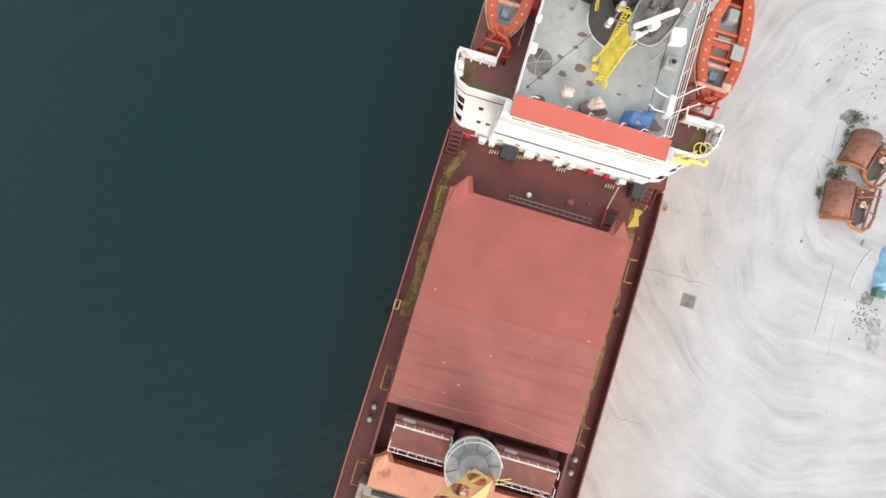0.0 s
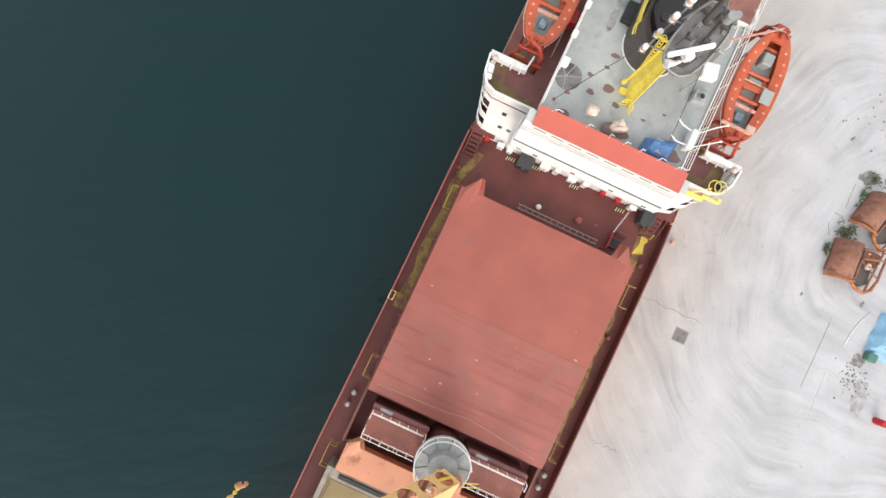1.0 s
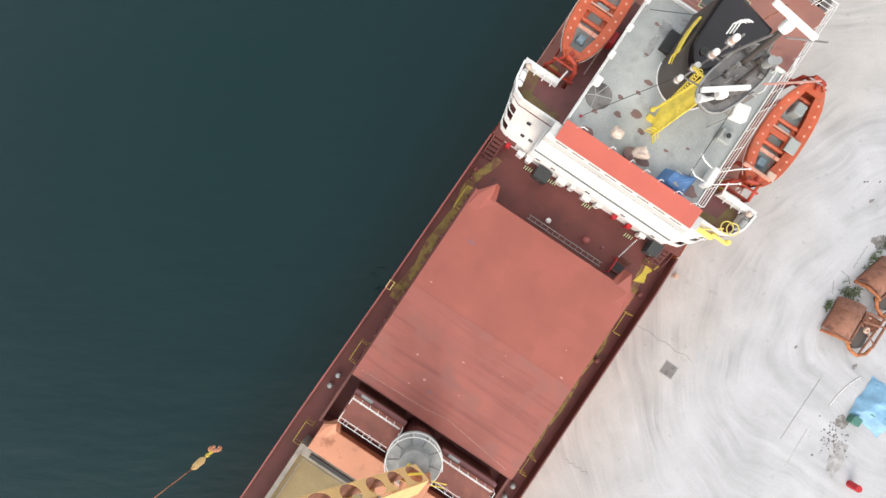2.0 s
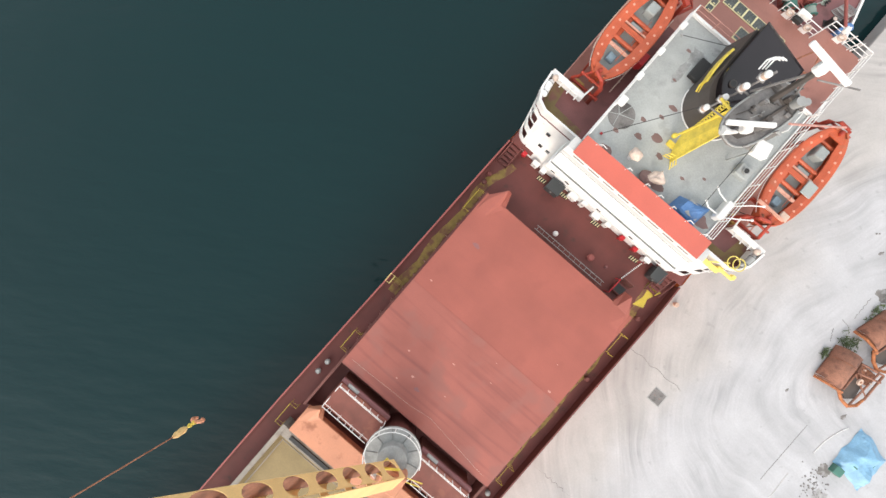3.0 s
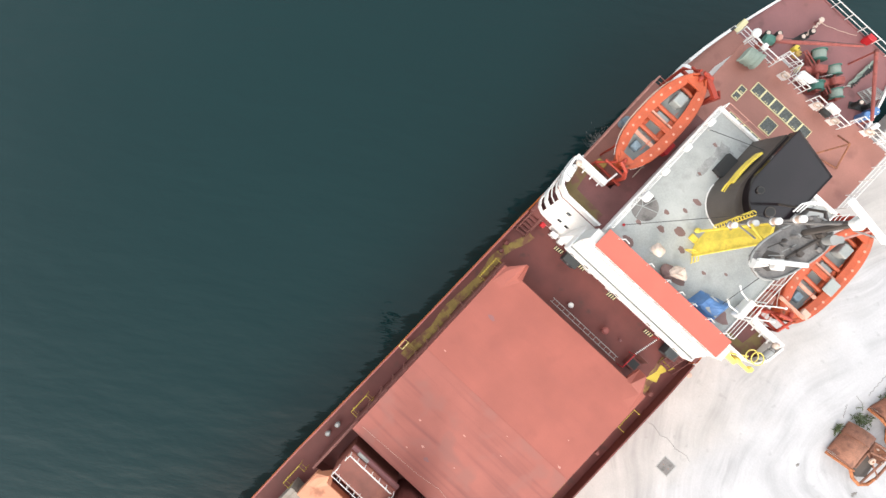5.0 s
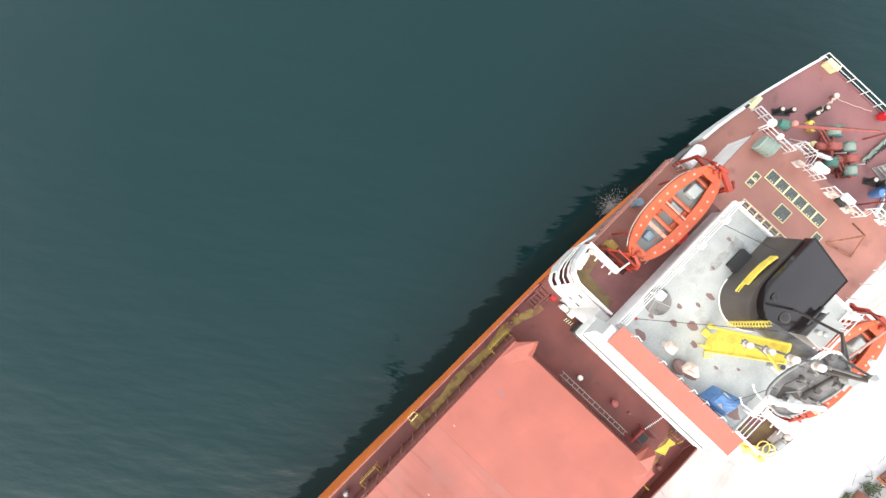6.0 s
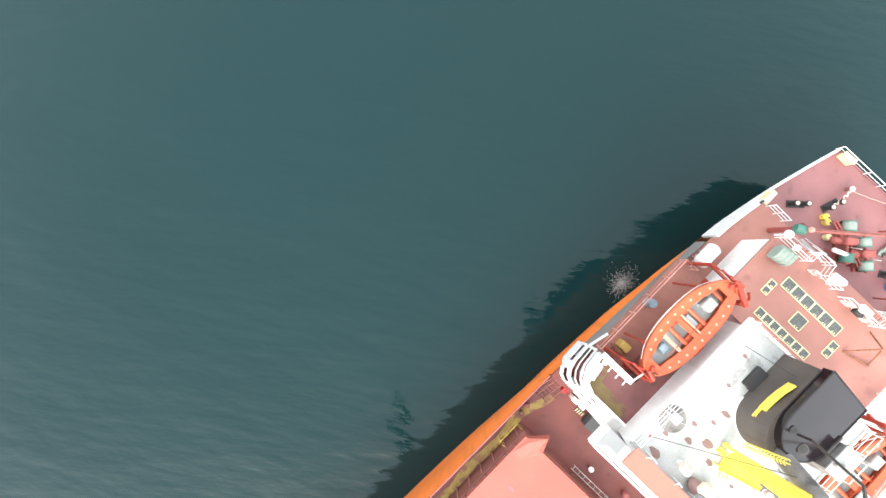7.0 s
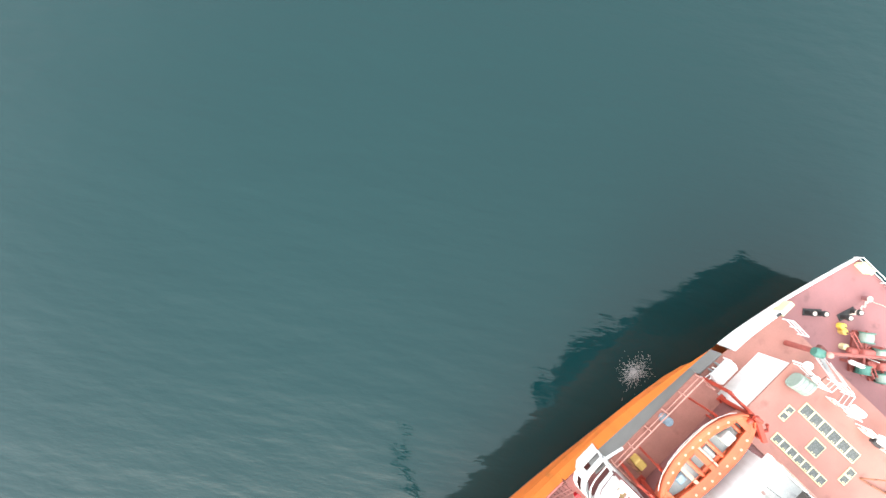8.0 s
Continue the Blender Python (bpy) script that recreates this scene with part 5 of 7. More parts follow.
# posts, stays and lattice of the masthead
for a, b, r in (((-0.35, 23.65, PLAT_Z), (-0.62, 23.72, 17.85), 0.13), ((-1.2, 23.4, PLAT_Z), (-0.65, 23.7, 17.3), 0.055), ((0.3, 24.2, PLAT_Z), (-0.58, 23.75, 17.3), 0.055),
                ((-0.1, 24.5, PLAT_Z), (-0.6, 23.8, 17.6), 0.05), ((0.6, 24.3, PLAT_Z), (1.5, 25.4, 13.6), 0.07), ((0.1, 24.6, PLAT_Z), (0.9, 26.2, 13.2), 0.07), ((0.9, 26.2, 13.2), (1.5, 25.4, 13.6), 0.06),
                ((0.9, 26.2, 13.2), (0.6, 26.9, 9.9), 0.07), ((-0.9, 24.1, PLAT_Z + 0.1), (0.7, 23.6, PLAT_Z + 0.15), 0.06), ((-0.2, 22.4, PLAT_Z + 0.15), (0.4, 24.4, PLAT_Z + 0.15), 0.07),
                ((-0.3, 23.7, 17.4), (1.0, 24.25, 17.6), 0.035)):
    part("strut", Geo().tube([a, b], r, 7), M_SOOT if r > 0.055 else M_MASTGREY, mast)
part("yard", Geo().tube([(1.6, 24.75, 13.4), (2.6, 26.0, 12.2), (6.1, 30.2, 8.5)], 0.06, 6), M_PINKRAIL, mast, "pale pink raking stay pipe")
part("tank", Geo().tube([(0.35, 23.9, PLAT_Z + 0.35), (0.35, 23.9, PLAT_Z + 0.75)], 0.2, 14), M_STEEL, mast)
part("tank", Geo().tube([(0.6, 24.15, PLAT_Z + 0.3), (0.6, 24.15, PLAT_Z + 0.6)], 0.15, 14), M_STEEL, mast)
part("dark_mat", Geo().prism([on_plat(u, w) for u, w in ((-0.85, -0.2), (-0.75, 0.35), (-0.35, 0.6), (-0.3, -0.1), (-0.5, -0.5))], PLAT_Z + 0.121, PLAT_Z + 0.14), M_SOOT, mast, "dark soot on the platform's front")
for x, y, z, turn, ln in ((-0.67, 21.75, 16.15, 37, 1.9), (-0.63, 23.77, 18.1, -8, 1.95)):
    rd = thing("radar_scanner", "white bar radar scanner on its turning unit", "radar", "radar scanners")
    m_ = Matrix.Translation((x, y, z)) @ Matrix.Rotation(radians(turn), 4, "Z")
    part("scanner", Geo().box(-ln / 2, ln / 2, -0.095, 0.095, 0, 0.16, 0.04).moved(m_), M_WHITE, rd)
    part("turning_unit", Geo().box(-0.2, 0.2, -0.3, 0.14, -0.34, 0.0, 0.07).moved(m_), M_WHITE, rd)
    part("pedestal", Geo().tube([(x, y, PLAT_Z + 0.1 if z < 17 else z - 0.6), (x, y, z - 0.3)], 0.1, 10), M_MASTGREY, rd)
part("horn", Geo().tube([(-0.6, 21.7, 15.4), (-0.8, 21.5, 15.4), (-1.12, 21.3, 15.45)], [0.07, 0.1, 0.2], 10), M_WHITE, mast, "white signal horn")
# clutter on the platform: boxes, lamps and loose cables
rnd = random.Random(52)
for k in range(12):
    x, y = on_plat(0.75 * rnd.uniform(-1, 1), 0.75 * rnd.uniform(-1, 1))
    w_, h_ = 0.06 + 0.1 * rnd.random(), 0.12 + 0.3 * rnd.random()
    part("fitting_box", Geo().box(x - w_, x + w_, y - w_ * 0.8, y + w_ * 0.8, PLAT_Z + 0.1, PLAT_Z + 0.12 + h_, 0.02), rnd.choice((M_STEEL, M_SOOT, M_MASTGREY, M_MASTGREY)), mast)
for k in range(10):
    p0 = Vector((*on_plat(0.6 * rnd.uniform(-1, 1), 0.8 * rnd.uniform(-1, 1)), PLAT_Z + 0.3))
    p1 = Vector((0.6 + 0.8 * rnd.random(), 23.6 + 2.2 * rnd.random(), 14.0 - 2.5 * rnd.random()))
    mid = (p0 + p1) / 2 + Vector((0.3 * rnd.gauss(0, 1), 0.3 * rnd.gauss(0, 1), 0.5))
    part("cable", Geo().tube([tuple(p0), tuple(p0.lerp(mid, 0.6)), tuple(mid), tuple(mid.lerp(p1, 0.5)), tuple(p1)], 0.022, 5), rnd.choice((M_BLACK, M_SOOT, M_STEEL)), mast)

# ---------------------------------------------------------------- lifeboats


M_PAD = mat("pale_orange_plastic", (0.66, 0.33, 0.24), 0.6)
M_THWART = mat("faded_orange_white_paint", (0.60, 0.30, 0.22), 0.6, vary=0.2, scale=2.0)


def boat_half(u):
    """Half breadth along the boat, 0 at both pointed ends."""
    return 1.28 * (max(0.0, 1 - abs(2 * u - 1) ** 2.6)) ** 0.66


def lifeboat(x, y0, y1, side, label):
    b = thing("lifeboat", label, "lifeboat", "lifeboats")
    L, n_ = y1 - y0, 22
    st = [0.012 + (1 - 0.024) * i / n_ for i in range(n_ + 1)]
    zg = [7.0 + 0.28 * abs(2 * u - 1) ** 2 for u in st]
    rings_ = []
    for u, z in zip(st, zg):
        h, y = boat_half(u), y0 + L * u
        rings_.append([(x - h, y, z), (x - h * 0.93, y, z - 0.5), (x - h * 0.55, y, 6.05), (x, y, 5.9 + 0.35 * abs(2 * u - 1) ** 3),
                       (x + h * 0.55, y, 6.05), (x + h * 0.93, y, z - 0.5), (x + h, y, z)])
    hull_g = Geo().loft(rings_, cap=False, closed=False)
    hull_g.smooth = True
    part("hull", hull_g, M_BOAT, b, "orange glass-fibre hull")
    inner = []
    for u, z in zip(st, zg):
        h, y = max(0.02, boat_half(u) - 0.08), y0 + L * u
        inner.append([(x - h, y, z), (x - h * 0.8, y, 6.45), (x + h * 0.8, y, 6.45), (x + h, y, z)])
    part("inner_lining", Geo().loft(inner, cap=False, closed=False), M_BOAT, b)
    # broad side benches with a rounded edge
    for s in (-1, 1):
        g_ = []
        for u, z in zip(st[1:-1], zg[1:-1]):
            h, y = boat_half(u), y0 + L * u
            w = min(0.56, h * 0.55)
            g_.append([(x + s * (h + 0.05), y, z - 0.02), (x + s * (h + 0.02), y, z + 0.07), (x + s * (h - w * 0.4), y, z + 0.06), (x + s * (h - w), y, z - 0.06), (x + s * (h - w), y, z - 0.16)])
        part("side_bench", Geo().loft(g_, closed=False, cap=False), M_BOAT, b)
        part("gunwale", Geo().tube([(x + s * (boat_half(u) + 0.05), y0 + L * u, z) for u, z in zip(st, zg)], 0.06, 6), M_BOAT, b)
        pad = Geo().disc(0, 0, 0, 0.04, 0.085, 10, 0.02).mesh("float_pad", M_PAD)
        for i in range(9):
            u = 0.16 + 0.68 * i / 8
            piece("float_pad", pad, b, (x + s * (boat_half(u) - 0.2), y0 + L * u, 7.03 + 0.28 * abs(2 * u - 1) ** 2), -s * 60 * (0.5 - u))
        part("grab_line", Geo().tube([(x + s * (boat_half(u) + 0.1), y0 + L * u, 6.75 + 0.28 * abs(2 * u - 1) ** 2 - 0.05 * abs(math.sin(u * 40))) for u in st[1:-1]], 0.02, 5), M_WHITE, b)
    for u, e in ((0.06, 1), (0.94, -1)):
        h = boat_half(u)
        part("end_deck", Geo().prism([(x - h, y0 + L * u), (x - h * 1.45, y0 + L * (u + e * 0.05)), (x + h * 1.45, y0 + L * (u + e * 0.05)), (x + h, y0 + L * u), (x, y0 + L * (u - e * 0.05))], 7.1, 7.2), M_BOAT, b)
    part("floor", Geo().prism([(x - boat_half(u) * 0.6, y0 + L * u) for u in st[2:-2]] + [(x + boat_half(u) * 0.6, y0 + L * u) for u in reversed(st[2:-2])], 6.42, 6.5), M_GREYTARP, b, "grey floor boards")
    for u, m_, w in ((0.32, M_THWART, 0.11), (0.5, M_BOAT, 0.2), (0.53, M_THWART, 0.1)):
        h = boat_half(u) - 0.06
        part("thwart", Geo().box(x - h, x + h, y0 + L * u - w, y0 + L * u + w, 6.88, 6.96, 0.02), m_, b)
    for u, q in ((0.4, 0.14), (0.62, 0.13), (0.86, 0.12)):
        h = boat_half(u) * 0.72
        part("buoyancy_tank", Geo().tube([(x - h, y0 + L * u, 6.72), (x + h, y0 + L * u, 6.72)], q, 10), M_BOAT, b)
    for sg in (-1, 1):
        part("locker", Geo().box(x + sg * 0.62 - 0.16, x + sg * 0.62 + 0.16, y0 + L * 0.42, y0 + L * 0.6, 6.5, 6.72, 0.03), M_BOAT, b)
    part("oar", Geo().tube([(x + 0.3, y0 + L * 0.22, 7.0), (x + 0.42, y0 + L * 0.66, 7.0)], 0.018, 5), M_BOAT, b)
    part("engine_box", Geo().box(x - 0.32, x + 0.32, y0 + L * 0.70, y0 + L * 0.80, 6.5, 7.12, 0.06), M_GREYTARP, b, "pale grey engine cover")
    part("stern_sheet", Geo().box(x - 0.3, x + 0.25, y0 + L * 0.21, y0 + L * 0.29, 6.5, 6.75, 0.08), M_GREYBLUE, b, "faded blue-grey canvas bundle")
    part("locker", Geo().box(x - 0.45, x + 0.4, y0 + L * 0.52, y0 + L * 0.585, 6.5, 6.8, 0.04), M_GREYTARP, b)
    if side > 0:
        part("cross_beam", Geo().box(x - 1.15, x + 0.75, y0 + L * 0.12 - 0.1, y0 + L * 0.12 + 0.1, 7.2, 7.32, 0.03), M_THWART, b, "faded pink beam across the bow")
        part("bow_pad", Geo().box(x + 0.4, x + 0.95, y0 + L * 0.12, y0 + L * 0.19, 7.1, 7.24, 0.05), M_TAN, b)
        part("canvas_cover", Geo().box(x + 0.45, x + 1.15, y0 + L * 0.40, y0 + L * 0.52, 7.05, 7.14, 0.03), M_GREYTARP, b, "folded grey canvas")
    part("keel_rail", Geo().tube([(x + side * (boat_half(u) + 0.16), y0 + L * u, 6.95) for u in st[4:-4]], 0.035, 6), M_TAN, b)
    return b


lifeboat(-6.3, 23.85, 31.0, -1, "open orange lifeboat with grey floor boards hanging in red davits")
lifeboat(6.75, 23.75, 31.1, 1, "open orange lifeboat with folded grey canvas over the quay side")


def davit(x, y, s, e):
    """One davit: two bent arms on deck posts and a cross beam; s points outboard, e towards the boat's middle."""
    d = thing("davit", "red steel boat davit with a block and tackle", "davit", "boat davits")
    part("arm", Geo().tube([(x - s * 0.75, y - e * 0.25, 3.1), (x - s * 0.75, y - e * 0.25, 6.7), (x - s * 0.45, y - e * 0.15, 7.35), (x + s * 0.15, y, 7.5)], [0.15, 0.14, 0.12, 0.1], 8), M_DAVIT, d)
    part("arm", Geo().tube([(x + s * 1.0, y - e * 0.4, 3.1), (x + s * 1.0, y - e * 0.4, 5.9), (x + s * 0.3, y - e * 0.1, 7.3)], [0.12, 0.11, 0.09], 8), M_DAVIT, d)
    part("cross_beam", Geo().box(x - 1.05, x + 1.05, y - e * 0.4 - 0.08, y - e * 0.4 + 0.08, 5.6, 5.8, 0.03), M_DAVIT, d)
    part("cross_beam", Geo().box(x - 0.8, x + 0.8, y - e * 0.22 - 0.06, y - e * 0.22 + 0.06, 6.75, 6.88, 0.03), M_DAVIT, d)
    part("tackle_block", Geo().ball(x, y + e * 0.25, 7.3, 0.13, 0.2, 0.18, 10, 6), M_DAVIT, d)
    part("tackle_block", Geo().ball(x - s * 0.35, y + e * 0.1, 7.2, 0.1, 0.12, 0.14, 10, 6), M_RUST, d)
    part("fall", Geo().tube([(x, y + e * 0.2, 7.25), (x - 0.3 * s, y + e * 0.6, 7.1)], 0.035, 5), M_BOAT, d)
    part("fall", Geo().tube([(x - s * 0.6, y - e * 0.2, 7.0), (x - s * 0.9, y + e * 0.3, 5.2)], 0.02, 5), M_BLACK, d)
    part("chock", Geo().box(x - 0.9, x + 0.9, y + e * 1.2 - 0.08, y + e * 1.2 + 0.08, 5.75, 6.02, 0.03), M_DAVIT, d)
    for a in (-0.8, 0.8):
        part("chock_leg", Geo().tube([(x + a, y + e * 1.2, 3.1), (x + a, y + e * 1.2, 5.8)], 0.07, 6), M_DAVIT, d)
    part("base_plate", Geo().box(x - s * 0.75 - 0.25, x - s * 0.75 + 0.25, y - e * 0.25 - 0.25, y - e * 0.25 + 0.25, 3.1, 3.18, 0.02), M_DAVIT, d)


for x, s in ((-6.3, -1), (6.75, 1)):
    davit(x, 24.0, s, 1)
    davit(x, 31.0, s, -1)
    w = thing("boat_platform", "white steel embarkation platform with short rail stubs", "platform", "embarkation platforms")
    xa, xb = sorted((s * 6.0, s * 8.45))
    part("deck_plate", Geo().box(xa, xb, 22.85, 23.15, 6.15, 6.25, 0.02), M_WHITE, w)
    part("front_plate", Geo().box(xa, xb, 22.78, 22.85, 5.75, 6.27, 0.01), M_WHITE, w)
    stub = Geo().tube([(0, 0, 0), (0, -0.36, 0.05)], 0.045, 6).mesh("stub", M_WHITE)
    for k in range(4):
        piece("stub", stub, w, (xa + 0.35 + k * 0.58, 22.8, 6.2))
    for xx in (xa + 0.1, xb - 0.1):
        part("leg", Geo().box(xx - 0.05, xx + 0.05, 22.9, 23.0, 5.42, 6.15, 0.01), M_WHITE, w)
    part("side_arm", Geo().tube([(s * 6.05, 23.1, 6.2), (s * 5.95, 23.8, 6.3)], 0.06, 6), M_WHITE, w)
    y_ = thing("winch_cover", "yellow-brown boat winch cover beside the davit", "winch")
    part("cover", Geo().box(s * 6.75 - 0.35, s * 6.75 + 0.35, 24.2, 24.75, 3.1, 3.95, 0.08), M_OCHRE, y_)
    part("drum", Geo().tube([(s * 6.75 - 0.6, 24.05, 3.5), (s * 6.75 + 0.6, 24.05, 3.5)], 0.14, 10), M_RUST, y_)
    railing("boat_deck_railing", "faded pink guard railing round the boat platform", [(s * 6.7, 23.3, 3.1), (s * (7.86 if s < 0 else 8.0), 23.3, 3.1), (s * (7.86 if s < 0 else 8.0), 31.2, 3.1), (s * 6.9, 31.2, 3.1)], 0.98, 1.6, 0.045, 2, M_PINKRAIL)
    lb = thing("life_raft_roll", "white canvas roll and tan bundle strapped to the wing bulwark", "canvas roll", "wing canvas rolls")
    part("roll", Geo().tube([(s * 7.8, 21.45, 6.2), (s * 7.95, 21.6, 6.22), (s * 8.1, 22.35, 6.22), (s * 8.08, 22.5, 6.2)], [0.1, 0.2, 0.21, 0.12], 12), M_WHITE if s < 0 else M_STEEL, lb)
    part("canvas", Geo().ball(s * 8.05, 22.72, 6.25, 0.2, 0.2, 0.2, 12, 7).lumpy(0.06, 4), M_CANVAS, lb)
    for yy in (21.7, 22.3):
        part("strap", Geo().tube([(s * (7.97 + 0.2 * (yy - 21.7)) + 0.22 * math.cos(a), yy, 6.22 + 0.22 * math.sin(a)) for a in [2 * math.pi * k / 12 for k in range(12)]], 0.015, 5, closed=True), M_BLACK, lb)
    part("bracket", Geo().box(s * 8.0 - 0.06, s * 8.0 + 0.06, 21.9, 22.75, 5.42, 6.05, 0.02), M_WHITE, lb)
o = thing("davit_beam", "heavy red steel beam inboard of the starboard lifeboat's end", "davit")
part("beam", Geo().loft([[(-6.3 + dx, 31.05 + dy, 7.15), (-6.3 + dx, 31.05 + dy, 7.4), (-4.95 + dx, 30.35 + dy, 7.4), (-4.95 + dx, 30.35 + dy, 7.15)] for dx, dy in ((0, 0), (0.12, 0.22))]), M_DAVIT, o)
part("post", Geo().box(-5.2, -4.95, 30.4, 30.65, 5.42, 7.15, 0.03), M_DAVIT, o)
part("bracket", Geo().tube([(-5.0, 30.5, 6.2), (-4.6, 31.2, 6.5), (-4.95, 31.4, 6.6)], 0.1, 8), M_DAVIT, o)
o = thing("drum", "weathered grey-blue steel drum on the boat platform", "drum")
part("body", Geo().disc(-7.45, 27.7, 3.1, 4.0, 0.29, 18, 0.03), M_GREYBLUE, o)
part("band", Geo().disc(-7.45, 27.7, 3.5, 3.56, 0.305, 18), M_STEEL, o)
o = thing("ladder_davit", "bright yellow gangway davit folded on the port bridge wing", "gangway davit")
part("beam", Geo().box(5.7, 7.2, 20.25, 20.55, 5.8, 6.0, 0.05), M_PALEYEL, o)
part("beam", Geo().box(7.0, 8.2, 20.5, 20.7, 5.85, 6.0, 0.05), M_PALEYEL, o)
for k in range(2):
    cx, cy, q = 7.3 + 0.35 * k, 21.25 + 0.1 * k, 0.38
    part("hoop", Geo().tube([(cx + q * math.cos(a), cy + q * math.sin(a), 6.45) for a in [2 * math.pi * i / 16 for i in range(16)]], 0.035, 6, closed=True), M_PALEYEL, o)
part("strut", Geo().tube([(6.2, 20.4, 5.9), (7.2, 21.1, 6.4)], 0.05, 6), M_PALEYEL, o)
part("shoe", Geo().box(8.0, 8.3, 20.6, 20.9, 5.7, 6.0, 0.05), M_PALEYEL, o)
part("bracket", Geo().box(5.7, 6.0, 20.3, 20.95, 5.3, 5.76, 0.03), M_YELLOW, o)
part("bracket", Geo().box(7.1, 7.4, 20.5, 20.9, 5.3, 5.86, 0.03), M_YELLOW, o)
o = thing("life_raft", "white life raft canister strapped in a cradle on the poop", "life raft")
part("canister", Geo().tube([(-6.8, 31.75, 3.3), (-6.8, 31.9, 3.3), (-6.8, 33.25, 3.3), (-6.8, 33.4, 3.3)], [0.28, 0.47, 0.47, 0.28], 16), M_WHITE, o)
for y in (32.25, 32.85):
    part("cradle", Geo().box(-7.05, -6.5, y - 0.05, y + 0.05, 2.2, 2.95, 0.02), M_STEEL, o)
o = thing("fire_box", "bright red box against the white wheelhouse wall", "fire box")
part("body", Geo().box(-5.05, -4.55, 26.55, 27.35, 5.9, 6.5, 0.04), M_SIGNAL, o)
part("stand", Geo().box(-4.95, -4.65, 26.7, 27.2, 5.42, 5.9, 0.02), M_SIGNAL, o)

for sx in (-1, 1):
    o = thing("deck_pipe", "tan pipe run along the deck beside the wheelhouse", "pipe", "deck pipes")
    part("pipe", Geo().tube([(sx * 4.98, 24.6, 5.5), (sx * 4.9, 30.6, 5.5)], 0.04, 6), M_CANVAS, o)
    for yy in (25.5, 27.5, 29.5):
        part("saddle", Geo().box(sx * 4.95 - 0.07, sx * 4.95 + 0.07, yy - 0.03, yy + 0.03, 5.42, 5.5, 0.01), M_STEEL, o)

# ---------------------------------------------------------------- after part of the boat deck


def skylight(x0, y0, cols, rows, cell, label):
    f = thing("skylight", label, "skylight", "yellow-framed skylights")
    w, h = cols * cell, rows * cell
    part("frame", Geo().box(x0, x0 + w, y0, y0 + h, 5.42, 5.47, 0.02), M_SKYL, f)
    pane = Geo().box(-cell / 2 + 0.06, cell / 2 - 0.06, -cell / 2 + 0.06, cell / 2 - 0.06, 0, 0.012, 0.004).mesh("pane", M_PANE)
    lug = Geo().box(-0.04, 0.04, -0.03, 0.03, 0, 0.03, 0.01).mesh("lug", M_SKYL)
    for i in range(cols):
        for j in range(rows):
            cx, cy = x0 + (i + 0.5) * cell, y0 + (j + 0.5) * cell
            piece("pane", pane, f, (cx, cy, 5.47))
            piece("lug", lug, f, (cx, cy - cell / 2 + 0.12, 5.48))
            piece("lug", lug, f, (cx + cell * 0.2, cy - cell / 2 + 0.12, 5.48))
    return f


skylight(-3.3, 33.5, 6, 1, 0.76, "row of dark deck lights in a cream-yellow frame")
skylight(-1.45, 32.2, 1, 1, 0.92, "square dark deck light in a cream-yellow frame")
skylight(-3.95, 32.45, 1, 2, 0.5, "pair of small dark deck lights in a cream frame")
skylight(-3.3, 31.15, 7, 1, 0.6, "row of dark deck lights close behind the wheelhouse")
skylight(1.3, 32.2, 1, 2, 0.55, "pair of small dark deck lights in a cream frame")
o = thing("rope_coil", "pale green mooring rope coiled on a round drum", "rope")
part("drum", Geo().tube([(-5.15, 34.55, 5.95), (-4.25, 34.75, 5.95)], 0.46, 20), M_ROPE, o)
for k in range(10):
    q, xx = 0.47 - 0.04 * (k % 3 == 1), -5.15 + 0.1 * k
    part("turn", Geo().tube([(xx + 0.03 * math.sin(3 * a), 34.55 + 0.2 * (xx + 5.2) + q * math.cos(a), 5.95 + q * math.sin(a)) for a in [2 * math.pi * i / 20 for i in range(20)]], 0.062, 6, closed=True), M_ROPE, o)
part("bed", Geo().box(-5.1, -4.3, 34.45, 34.85, 5.42, 5.6, 0.02), M_WINCH, o)

railing("poop_railing", "white guard railing at the poop deck's side", [(-7.0, 31.5, 2.2), (-6.8, 33.5, 2.2)], 0.85, 1.0, 0.045, 2)
railing("after_railing", "white guard railing across the boat deck's after edge", [(-5.5, 35.4, 5.42), (-3.45, 35.4, 5.42), (-3.4, 36.15, 5.42), (-2.3, 36.15, 5.42), (-2.2, 35.4, 5.42), (-1.0, 35.4, 5.42)], 1.0, 1.1, 0.03, 3)
railing("after_railing", "white guard railing stepping round the boat deck's after edge", [(-0.3, 35.4, 5.42), (2.25, 35.4, 5.42), (2.55, 36.35, 5.42), (5.5, 36.35, 5.42)], 1.0, 1.0, 0.03, 3)
railing("after_railing", "white guard railing down the boat deck's after side", [(5.45, 31.6, 5.42), (5.5, 36.35, 5.42)], 1.0, 1.2, 0.026, 3)
